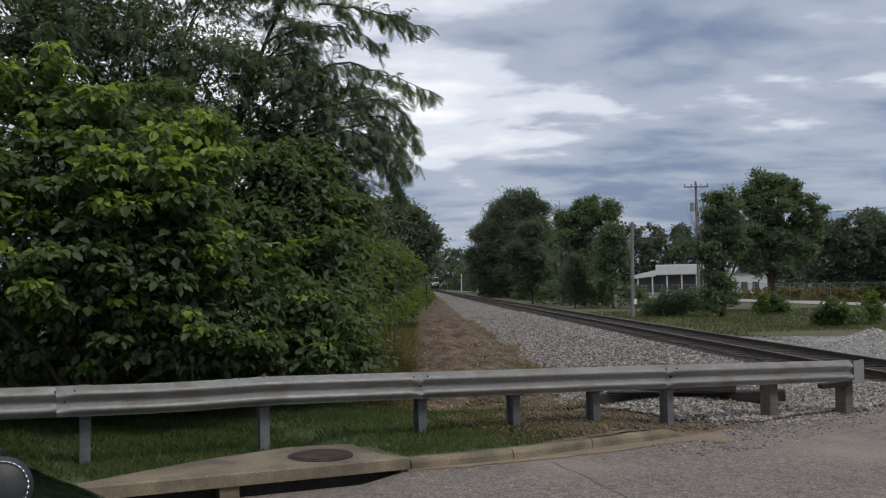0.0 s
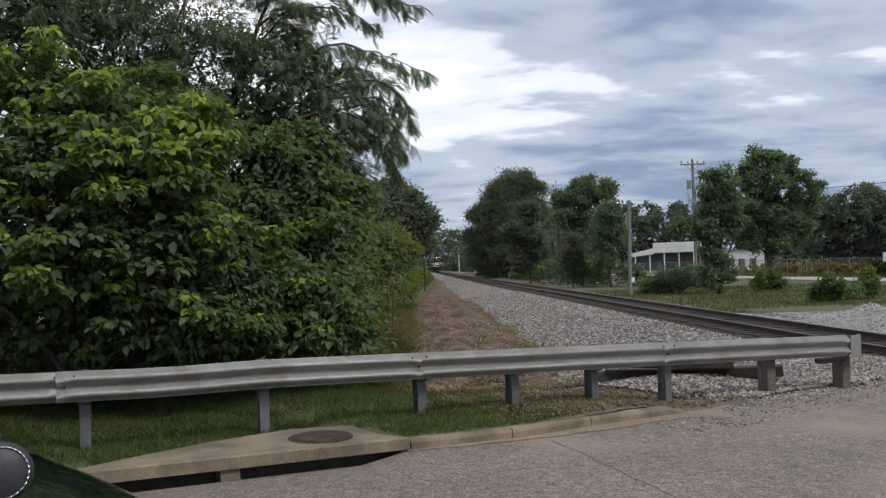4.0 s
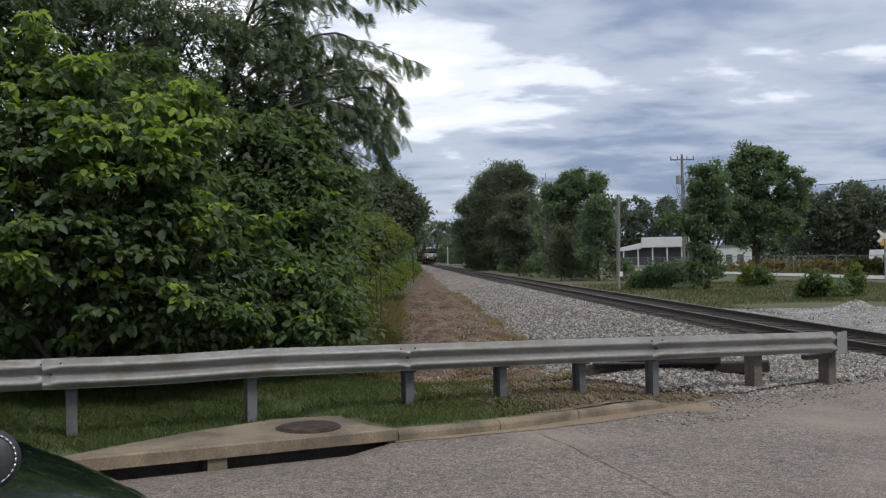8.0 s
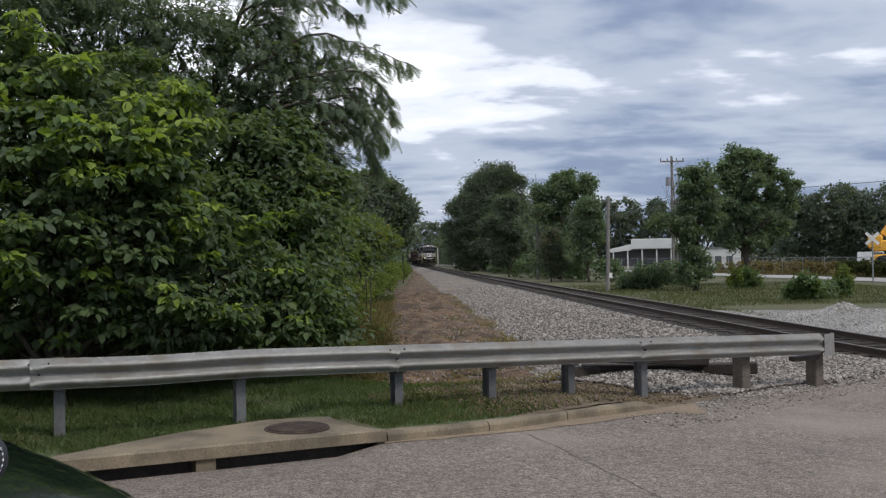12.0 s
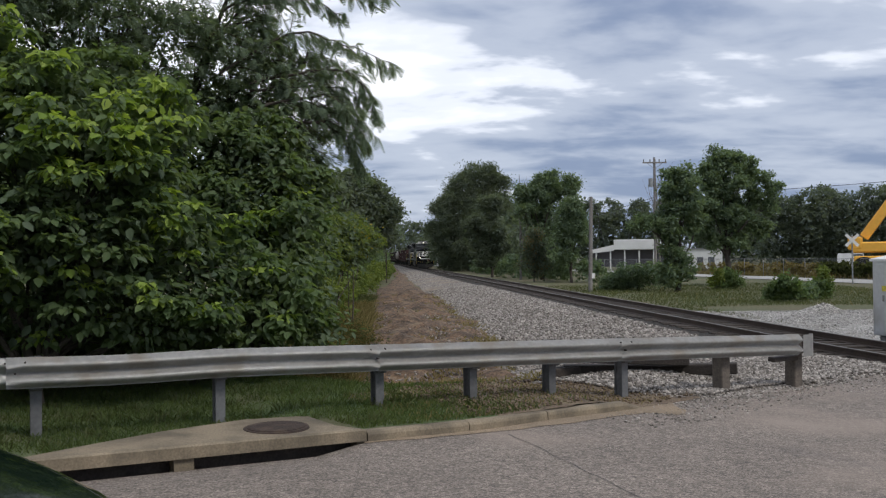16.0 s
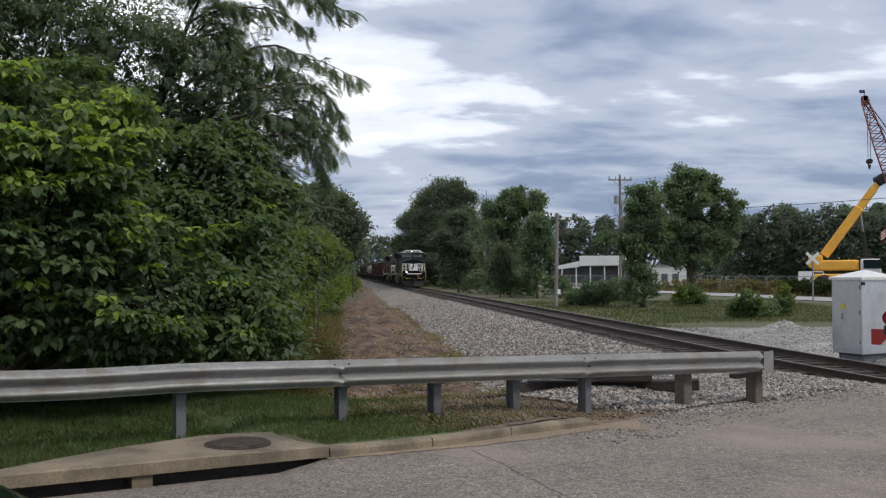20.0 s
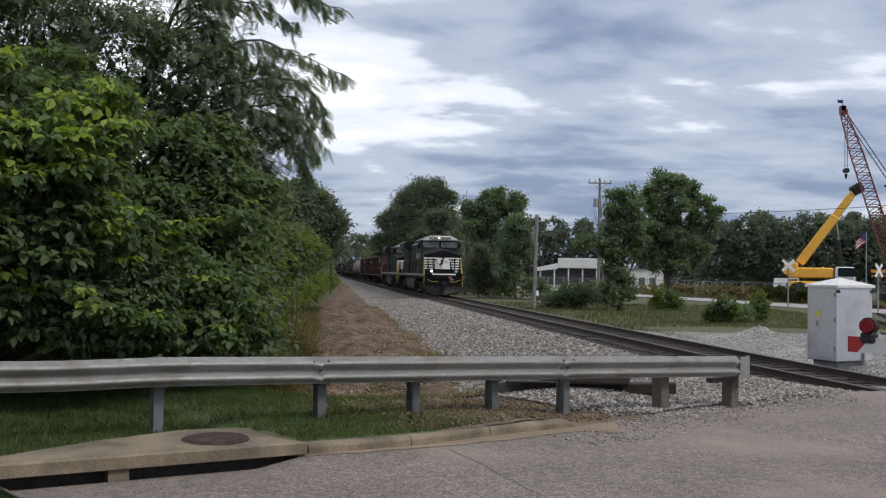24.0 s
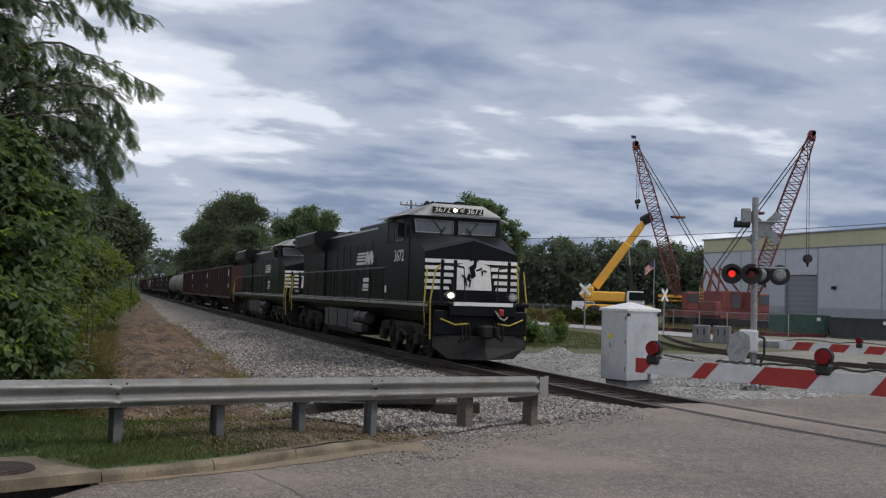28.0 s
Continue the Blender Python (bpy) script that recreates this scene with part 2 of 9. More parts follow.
M = {
    "asphalt": surf("asphalt", (0.244, 0.206, 0.175), (0.184, 0.155, 0.132), 0.5, 0.9, bump=0.35, fine=9, fine_amt=0.2, voronoi=58.0, cell=(0.5, 1.5), gap=0.6, stain=(0.276, 0.226, 0.188), stain_scale=0.3),
    "asphalt_far": surf("asphalt_far", (0.36, 0.355, 0.34), (0.30, 0.295, 0.285), 0.3, 0.9, fine=6),
    "crack": surf("crack", (0.085, 0.08, 0.077), rough=0.95),
    "concrete": surf("concrete", (0.232, 0.188, 0.130), (0.126, 0.104, 0.073), 1.8, 0.88, bump=0.35, bump_scale=60, fine=50, fine_amt=0.22, stain=(0.084, 0.071, 0.052), stain_scale=2.0, contrast=0.12),
    "sand": surf("sand", (0.25, 0.19, 0.128), (0.175, 0.136, 0.094), 2.5, 0.95, bump=0.4, fine=60, fine_amt=0.35),
    "iron": surf("iron", (0.07, 0.058, 0.05), (0.045, 0.038, 0.034), 6, 0.75, 0.3, bump=0.5, bump_scale=80),
    "rust": surf("rust", (0.046, 0.030, 0.023), (0.030, 0.021, 0.017), 7, 0.97, 0.0, bump=0.6, bump_scale=70, fine=30, fine_amt=0.4, stain=(0.080, 0.056, 0.040), stain_scale=5.0),
    "galv": surf("galv", (0.50, 0.50, 0.49), (0.39, 0.38, 0.36), 1.1, 0.50, 0.3, fine=17, fine_amt=0.10, stain=(0.36, 0.325, 0.275), stain_scale=3.1),
    "galv_post": surf("galv_post", (0.16, 0.165, 0.172), (0.11, 0.112, 0.117), 3, 0.6, 0.4, fine=25, fine_amt=0.15, vary=0.12),
    "wood_post": surf("wood_post", (0.12, 0.10, 0.083), (0.075, 0.064, 0.054), 6, 0.9, bump=0.5, bump_scale=40, fine=30, vary=0.15),
    "ground": surf("ground", (0.066, 0.082, 0.032), (0.105, 0.092, 0.048), 0.35, 0.95, bump=0.6, bump_scale=12, fine=9, fine_amt=0.4, stain=(0.14, 0.11, 0.065), stain_scale=0.22),
    "lawn": surf("lawn", (0.050, 0.088, 0.025), (0.072, 0.094, 0.034), 1.6, 0.95, bump=0.7, bump_scale=40, fine=30, fine_amt=0.5, stain=(0.085, 0.080, 0.040), stain_scale=0.7),
    "dirt": surf("dirt", (0.152, 0.095, 0.056), (0.060, 0.041, 0.028), 1.3, 0.95, bump=1.0, bump_scale=9, fine=13, fine_amt=0.75, stain=(0.19, 0.14, 0.092), stain_scale=1.9, contrast=0.12),
    "ballast": surf("ballast", (0.34, 0.305, 0.27), (0.22, 0.19, 0.162), 0.35, 0.9, bump=1.0, fine=6, fine_amt=0.2, voronoi=11.0, stain=(0.27, 0.21, 0.15), stain_scale=0.25),
    "ballast_dark": surf("ballast_dark", (0.046, 0.038, 0.032), (0.030, 0.025, 0.021), 0.6, 0.95, bump=1.0, fine=8, fine_amt=0.3, voronoi=14.0),
    "gravel_white": surf("gravel_white", (0.44, 0.425, 0.40), (0.29, 0.275, 0.25), 0.6, 0.9, bump=0.9, fine=8, fine_amt=0.2, voronoi=24.0),
    "soil": surf("soil", (0.150, 0.108, 0.070), (0.088, 0.064, 0.044), 1.6, 0.95, bump=0.9, bump_scale=22, fine=38, fine_amt=0.6, stain=(0.20, 0.155, 0.10), stain_scale=2.4),
    "rail_steel": surf("rail_steel", (0.075, 0.053, 0.042), (0.052, 0.038, 0.031), 2, 0.7, 0.4, fine=30),
    "rail_head": surf("rail_head", (0.20, 0.18, 0.162), (0.15, 0.134, 0.12), 2, 0.45, 0.6, fine=30, fine_amt=0.1),
    "old_wood": surf("old_wood", (0.045, 0.036, 0.03), (0.028, 0.023, 0.02), 3, 0.9, bump=0.6, bump_scale=30),
    "tie": surf("tie", (0.050, 0.040, 0.033), (0.032, 0.026, 0.022), 3, 0.9, bump=0.5, bump_scale=30, vary=0.3),
    "black_paint": surf("black_paint", (0.0045, 0.0055, 0.008), (0.0075, 0.008, 0.0095), 0.8, 0.34, spec=0.16, fine=5, fine_amt=0.15, stain=(0.010, 0.0095, 0.009), stain_scale=0.6),
    "black_under": surf("black_under", (0.011, 0.0105, 0.010), (0.020, 0.0185, 0.017), 2.2, 0.8, spec=0.25, fine=9, stain=(0.034, 0.030, 0.026), stain_scale=1.2),
    "white_paint": surf("white_paint", (0.72, 0.72, 0.71), (0.62, 0.615, 0.60), 1.2, 0.5, fine=12, fine_amt=0.08),
    "grey_roof": surf("grey_roof", (0.20, 0.205, 0.21), (0.15, 0.152, 0.156), 1.2, 0.5, fine=12, fine_amt=0.08),
    "dirty_tank": surf("dirty_tank", (0.050, 0.049, 0.049), (0.030, 0.029, 0.028), 1.4, 0.65, fine=9, stain=(0.045, 0.042, 0.04), stain_scale=1.0),
    "yellow_rail": surf("yellow_rail", (0.55, 0.42, 0.07), (0.45, 0.34, 0.06), 4, 0.5),
    "amber_text": surf("number_white", (0.75, 0.75, 0.72), rough=0.6),
    "sill_paint": surf("sill_paint", (0.30, 0.285, 0.25), (0.20, 0.19, 0.17), 1.5, 0.6, fine=8, stain=(0.09, 0.08, 0.07), stain_scale=1.2),
    # grey-blue of reflected sky put into the glass's base colour
    "cab_glass": surf("cab_glass", (0.085, 0.095, 0.105), rough=0.08, fine_amt=0.05, spec=0.8),
    "chrome": surf("chrome", (0.5, 0.5, 0.5), rough=0.25, metal=1.0, fine_amt=0.05),
    "headlight": glow("headlight", (1.0, 0.86, 0.62), 3.0),
    "headlight_dim": glow("headlight_dim", (0.30, 0.29, 0.27), 0.08),
    "car_brown": surf("car_brown", (0.050, 0.015, 0.014), (0.034, 0.013, 0.012), 0.9, 0.75, fine=7, fine_amt=0.2, stain=(0.03, 0.02, 0.018), stain_scale=0.7),
    "car_dark": surf("car_dark", (0.045, 0.035, 0.032), (0.028, 0.024, 0.022), 0.9, 0.75, fine=7, stain=(0.07, 0.045, 0.035), stain_scale=0.7),
    "car_tan": surf("car_tan", (0.17, 0.145, 0.12), (0.11, 0.095, 0.08), 0.7, 0.7, fine=7, stain=(0.09, 0.075, 0.06), stain_scale=0.6),
    "bark": surf("bark", (0.075, 0.062, 0.05), (0.045, 0.038, 0.032), 5, 0.95, bump=0.9, bump_scale=14, fine=20),
    "pole_wood": surf("pole_wood", (0.21, 0.20, 0.19), (0.15, 0.14, 0.13), 2.0, 0.9, bump=0.4, bump_scale=25, fine=14),
    "red_paint": surf("red_paint", (0.28, 0.02, 0.018), (0.20, 0.018, 0.016), 3.0, 0.6),
    "wire": surf("wire", (0.03, 0.03, 0.032), rough=0.7),
}


def stone_mat(name, dark, light):
    """Crushed stone, each piece of its own tone."""
    m, n, l, p = nodes_of(name)
    geo, tc = n.new("ShaderNodeNewGeometry"), n.new("ShaderNodeTexCoord")
    ramp = n.new("ShaderNodeValToRGB")
    l.new(geo.outputs["Random Per Island"], ramp.inputs[0])
    e = ramp.color_ramp
    e.elements[0].color, e.elements[1].color = (*dark, 1), (*light, 1)
    mid = e.elements.new(0.6)
    mid.color = (*[0.55 * a + 0.45 * b for a, b in zip(dark, light)], 1)
    t = n.new("ShaderNodeTexNoise")
    t.inputs["Scale"].default_value, t.inputs["Detail"].default_value = 30.0, 4.0
    l.new(tc.outputs["Object"], t.inputs["Vector"])
    mr = n.new("ShaderNodeMapRange")
    l.new(t.outputs["Fac"], mr.inputs[0])
    for i, q in enumerate((0.3, 0.7, 0.75, 1.2)):
        mr.inputs[i + 1].default_value = q
    mx = n.new("ShaderNodeMixRGB")
    mx.blend_type = "MULTIPLY"
    mx.inputs[0].default_value = 1.0
    l.new(ramp.outputs[0], mx.inputs[1]), l.new(mr.outputs[0], mx.inputs[2])
    l.new(mx.outputs[0], p.inputs["Base Color"])
    p.inputs["Roughness"].default_value = 0.9
    return m


M["stone"] = stone_mat("stone", (0.075, 0.064, 0.054), (0.44, 0.405, 0.368))
# lightened: the veil over shaded inner leaves is put into this colour
M["leaf_dark"] = leaf_mat("leaf_dark", (0.088, 0.124, 0.082), (0.146, 0.190, 0.116))
M["leaf_mid"] = leaf_mat("leaf_mid", (0.074, 0.116, 0.058), (0.146, 0.204, 0.088))
M["leaf_young"] = leaf_mat("leaf_young", (0.170, 0.260, 0.050), (0.340, 0.430, 0.110))
M["leaf_feather"] = leaf_mat("leaf_feather", (0.108, 0.150, 0.108), (0.190, 0.244, 0.168))
M["leaf_yellow"] = leaf_mat("leaf_yellow", (0.22, 0.19, 0.03), (0.40, 0.30, 0.05))
# haze and veiling glare put into the colour: lighter, greyer green
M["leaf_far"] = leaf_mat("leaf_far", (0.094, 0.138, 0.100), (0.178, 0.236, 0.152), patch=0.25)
M["leaf_light"] = leaf_mat("leaf_light", (0.090, 0.128, 0.040), (0.185, 0.225, 0.066))
# distance haze put into the next two colours, paler and bluer
M["leaf_pine"] = leaf_mat("leaf_pine", (0.090, 0.118, 0.098), (0.140, 0.168, 0.128), patch=0.25)
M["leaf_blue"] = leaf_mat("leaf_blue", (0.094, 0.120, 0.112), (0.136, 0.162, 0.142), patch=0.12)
M["leaf_brown"] = leaf_mat("leaf_brown", (0.11, 0.085, 0.04), (0.22, 0.155, 0.075))
M["grass"] = leaf_mat("grass", (0.048, 0.078, 0.026), (0.116, 0.150, 0.052), patch=2.2)
M["grass_dry"] = leaf_mat("grass_dry", (0.12, 0.105, 0.048), (0.25, 0.20, 0.105), patch=0.8)
M["weed"] = leaf_mat("weed", (0.054, 0.074, 0.030), (0.104, 0.114, 0.050), patch=0.4)


# ---- mesh helpers ----
def mesh_of(bm, name, material, smooth=False):
    me = bpy.data.meshes.new(name)
    bmesh.ops.recalc_face_normals(bm, faces=bm.faces)
    bm.to_mesh(me)
    bm.free()
    if smooth:
        me.shade_smooth()
    me.materials.append(material)
    return me


def part(name, bm, material, parent, label="", smooth=False):
    ob = new(name, mesh_of(bm, name, material, smooth))
    ob.parent = parent
    if label:
        ob["label"] = label
    return ob


def again(ob, m):
    """A further part on the same mesh under the same thing."""
    o = new(ob.name.split(".")[0], ob.data)
    o.parent = ob.parent
    o.matrix_basis = m
    return o


def thing(name, m, label, category, group="", kind=""):
    ob = new(name)
    ob.empty_display_size = 0.1
    ob.matrix_basis = m
    return tagged(ob, label, category, group, kind)


def box(bm, c, s, rot=None, bevel=0.0):
    r = bmesh.ops.create_cube(bm, size=1.0)
    vs = r["verts"]
    bmesh.ops.scale(bm, vec=s, verts=vs)
    if bevel:
        es = list({e for v in vs for e in v.link_edges})
        g = bmesh.ops.bevel(bm, geom=es, offset=bevel, segments=1, affect="EDGES")
        vs = list({v for f in g["faces"] for v in f.verts} | {v for v in vs if v.is_valid})
    if rot is not None:
        bmesh.ops.transform(bm, matrix=rot, verts=vs)
    bmesh.ops.translate(bm, vec=c, verts=vs)
    return vs


def rod(bm, p0, p1, r0, r1=None, seg=8):
    p0, p1 = Vector(p0), Vector(p1)
    d = p1 - p0
    m = Matrix.Translation((p0 + p1) / 2) @ d.to_track_quat("Z", "Y").to_matrix().to_4x4()
    r = bmesh.ops.create_cone(bm, cap_ends=True, segments=seg, radius1=r0, radius2=r0 if r1 is None else r1, depth=d.length, matrix=m)
    return r["verts"]


def pipe(bm, pts, r, seg=6):
    for a, b in zip(pts, pts[1:]):
        rod(bm, a, b, r, r, seg)


def prism(bm, outline, y0, y1):
    """Extrude an outline in (x, z) from y0 to y1."""
    a = [bm.verts.new((x, y0, z)) for x, z in outline]
    b = [bm.verts.new((x, y1, z)) for x, z in outline]
    n = len(a)
    bm.faces.new(a), bm.faces.new(b[::-1])
    for i in range(n):
        j = (i + 1) % n
        bm.faces.new((a[i], b[i], b[j], a[j]))


def slab(bm, outline, z0, z1):
    """Extrude an outline in (x, y) from z0 to z1."""
    a = [bm.verts.new((x, y, z0)) for x, y in outline]
    b = [bm.verts.new((x, y, z1)) for x, y in outline]
    n = len(a)
    bm.faces.new(a[::-1]), bm.faces.new(b)
    for i in range(n):
        j = (i + 1) % n
        bm.faces.new((a[i], a[j], b[j], b[i]))


def fast_mesh(name, verts, faces, material, smooth=False):
    me = bpy.data.meshes.new(name)
    me.from_pydata([tuple(v) for v in verts] if not isinstance(verts, list) else verts, [], faces if isinstance(faces, list) else faces.tolist())
    me.materials.append(material)
    if smooth:
        me.shade_smooth()
    return me


def quads_mesh(name, V, nv, face, material):
    """Many alike islands: V is (n, nv, 3), face a tuple of index tuples of equal length within one island."""
    n = V.shape[0]
    me = bpy.data.meshes.new(name)
    k, w = len(face), len(face[0])
    idx = (np.arange(n)[:, None, None] * nv + np.array(face)[None]).reshape(-1)
    me.vertices.add(n * nv)
    me.vertices.foreach_set("co", V.reshape(-1).astype(np.float32))
    me.loops.add(len(idx))
    me.loops.foreach_set("vertex_index", idx.astype(np.int32))
    me.polygons.add(n * k)
    me.polygons.foreach_set("loop_start", (np.arange(n * k) * w).astype(np.int32))
    me.update(calc_edges=True)
    me.validate()
    me.materials.append(material)
    return me


def sheet(name, fn, us, vs, material, smooth=True):
    """A grid surface: fn(u, v) gives a point."""
    V = [tuple(fn(u, v)) for v in vs for u in us]
    w = len(us)
    F = [(j * w + i, j * w + i + 1, (j + 1) * w + i + 1, (j + 1) * w + i) for j in range(len(vs) - 1) for i in range(w - 1)]
    return fast_mesh(name, V, F, material, smooth)


# ---- the lie of the land ----
ALONG, ACROSS = (0.871, 0.491), (-0.491, 0.871)      # the street's direction, and square to it
CURB_N = 8.22


def road_z(x, y):
    s = x * ALONG[0] + y * ALONG[1]
    n = x * ACROSS[0] + y * ACROSS[1]
    dip = 0.09 * smooth01((s - 0.5) / 0.5) * smooth01((4.0 - s) / 0.3) * smooth01((n - CURB_N + 0.7) / 0.6)     # gutter falls to the drain
    return min(0.15, max(-0.205, 0.10 - 0.025 * s)) - 0.035 * smooth01((1.75 - abs(x - track_x(y))) / 0.4) - dip


def street(s, n):
    return (s * ALONG[0] + n * ACROSS[0], s * ALONG[1] + n * ACROSS[1])


def track_x(y):
    x = 3.4 - 0.0575 * (y - 118)
    return x + 0.0048 * (30 - y) ** 2 if y < 30 else x


def track_z(y):
    return -0.195 + 0.145 * smooth01((y - 12.5) / 16) + 0.0009 * max(0.0, y - 90)


def smooth01(t):
    t = min(1.0, max(0.0, t))
    return t * t * (3 - 2 * t)


def street_edge(s):
    return CURB_N + 0.02 + 0.34 * smooth01((s - 4.8) / 3.4) + 0.68 * smooth01((s - 8.0) / 3.2) + 0.36 * smooth01((s - 10.5) / 4.0) - 1.46 * smooth01((s - 18.0) / 4)


def ground_z(x, y, pit=True):
    s, n = x * ALONG[0] + y * ALONG[1], x * ACROSS[0] + y * ACROSS[1]
    d = x - track_x(y)
    far = -0.55 + 0.0016 * max(0.0, min(y, 300) - 60)
    z = road_z(x, y) - 0.06
    if n > (street_edge(s) + 0.02 if 3.0 < s < 12 else CURB_N):
        z += 0.16 * (1 - smooth01((s - 7.3) / 1.1)) + 0.05 * smooth01((s - 7.3) / 1.1) * smooth01((n - street_edge(s) + 0.6) / 0.5)
        w = smooth01((n - 10.6 - 2.6 * (1 - smooth01((s - 4.2) / 2.3))) / 5.0)
        z = z * (1 - w) + (-0.72 if d < 0 else far) * w
    if pit and 0.5 < s < 4.05 and CURB_N - 0.8 < n < CURB_N + 0.45:
        return road_z(x, y) - 0.30
    if d > 2:
        w = smooth01((d - 2) / 4.0) * smooth01((n - 8.5) / 4.0)
        z = z * (1 - w) + far * w
    if y > 30 and d < 0:
        z += 0.0014 * (min(y, 330) - 30)
    z += 0.05 * noise.noise((x * 0.25, y * 0.25, 0)) * smooth01((n - 9.5) / 3)
    # the track's formation is cut a little below the street
    return z - 0.26 * smooth01((2.5 - abs(d)) / 0.7) * smooth01((n - 9.0) / 0.6) * smooth01((34 - y) / 8)


# ---- ground ----
def build_ground():
    g = [-1500, -700, -350, -180, -110, -75]
    xs = g + [-50 + 2 * i for i in range(18)] + [-14 + 0.6 * i for i in range(64)] + [25 + 2.5 * i for i in range(30)] + [110, 160, 240, 400, 800, 1500]
    ys = [-1500, -600, -250, -120, -60, -30, -15] + [-8 + 0.6 * i for i in range(64)] + [31 + 2 * i for i in range(40)] + [112 + 8 * i for i in range(30)] + [380, 480, 700, 1100, 1800, 3000]
    ob = new("ground", sheet("ground", lambda x, y: (x, y, ground_z(x, y) - (0.16 if -13.5 < x * ALONG[0] + y * ALONG[1] < 10.5 and 7.6 < x * ACROSS[0] + y * ACROSS[1] < 12.6 else 0)), xs, ys, M["ground"]))
    tagged(ob, "rough grass and weedy ground beside the railway", "ground", kind="structure")

    # lawn between kerb and guardrail
    def lawn(s, k):
        n = max(CURB_N + 0.15, street_edge(s) + 0.12) + 6.0 * k
        x, y = street(s, n)
        return x, y, ground_z(x, y, False) + 0.012
    ob = new("lawn", sheet("lawn", lawn, [-14 + 0.4 * i for i in range(53)], [i / 24 for i in range(25)], M["lawn"]))
    tagged(ob, "mown green grass verge behind the kerb", "lawn", kind="structure")

    # worn earth path along the foot of the stone bank
    def path(u, y):
        edge = track_x(y) - bank_width(y)
        wob = 0.5 * noise.noise((y * 0.3, 7.3, 0))
        x = edge + (0.3 + 1.2 * noise.noise((y * 0.5, 1.9, 0)) + 0.7 * noise.noise((y * 1.5, 4.4, 0)) + 0.35 * noise.noise((y * 4.1, 2.4, 0))) * (1 - u) - ((4.6 + 0.6 * smooth01((28 - y) / 8) - 0.02 * min(y, 110)) * max(0.5, 1 - max(0, y - 70) / 80) + wob) * u
        z = ground_z(x, y) + 0.05 + (0.34 * noise.noise((x * 0.9, y * 0.45, 2)) + 0.15 * noise.noise((x * 2.3, y * 1.3, 6)) + 0.07 * noise.noise((x * 6, y * 4, 9)) + 0.14) * math.sin(math.pi * u) ** 0.7 * smooth01((y - 15.2) / 3.0)
        return x, y, z - (0.06 if u in (0.0, 1.0) else 0) - 0.12 * smooth01((16.5 - y) / 1.6)
    ob = new("dirt_path", sheet("dirt_path", path, [i / 30 for i in range(31)], [14.9 + 0.25 * i for i in range(186)] + [62 + 6 * i for i in range(40)], M["dirt"]))
    tagged(ob, "bare reddish-brown earth strip beside the ballast", "dirt path", kind="structure")


def bank_width(y):
    w = max(3.0, 7.3 - 0.015 * y) + 0.9 * smooth01((28 - y) / 8)
    return w - 1.2 * smooth01((16 - y) / 5.0) if y < 16 else w


def build_ballast():
    offs = [-1.0, -0.92, -0.8, -0.65, -0.5, -0.35, -0.22, -0.1]

    def bed(u, y):
        c, z = track_x(y), track_z(y)
        w = bank_width(y)
        if u < 0:
            d = -1.55 + (w - 1.55) * u
            foot = ground_z(c - w, y) - 0.05
            k = -u
            zz = (z - 0.20) * (1 - k) + foot * k + 0.16 * k * (1 - k) * 2 + 0.05 * noise.noise((d * 0.6, y * 0.4, 1)) * k
        else:
            d, zz = {0: (-1.45, z - 0.24), 1: (0.0, z - 0.24), 2: (1.45, z - 0.24), 3: (1.8, z - 0.24), 4: (3.3, ground_z(c + 3.3, y) - 0.04)}[u]
        return c + d + (0.6 * noise.noise((y * 0.5, 3.1, 0)) * smooth01((-u - 0.6) / 0.4) if u < -0.6 else 0), y, zz
    ys = [16.8 + 0.5 * i for i in range(113)] + [74 + 6 * i for i in range(96)]
    ob = new("ballast_bank", sheet("ballast_bank", bed, offs + [0, 1, 2, 3, 4], ys, M["ballast"]))
    tagged(ob, "sloping bank of grey crushed-stone railway ballast", "ballast", kind="structure")

    def core(u, y):
        return track_x(y) + u, y, track_z(y) - (0.30 if abs(u) > 1.9 else 0.195) + 0.012 * noise.noise((u * 3, y * 3, 2))
    ob = new("track_bed", sheet("track_bed", core, [-2.1, -1.75, -0.9, -0.4, 0, 0.4, 0.9, 1.75, 2.1], ys, M["ballast_dark"]))
    tagged(ob, "dark oil-stained ballast between the rails", "ballast", kind="structure")

    def near(u, s):
        e0, e1 = street(s, street_edge(s) - 0.04), street(s, 15.5)
        x, y = e0[0] + (e1[0] - e0[0]) * u, e0[1] + (e1[1] - e0[1]) * u
        k = smooth01(u / 0.12) * smooth01((s - 8.1 - 1.2 * u) / 1.4)
        base = ground_z(x, y) if u > 0.05 else road_z(x, y) + 0.022
        return x, y, base - 0.03 + 0.075 * k + 0.11 * smooth01((u - 0.1) / 0.3) * smooth01((s - 8.6) / 1.5) + 0.03 * noise.noise((x * 2, y * 2, 5)) * k
    ob = new("gravel_apron", sheet("gravel_apron", near, [i / 12 for i in range(13)], [7.6 + 0.35 * i for i in range(24)], M["ballast"]))
    tagged(ob, "loose pale ballast stones spilling to the street edge", "gravel", kind="structure")


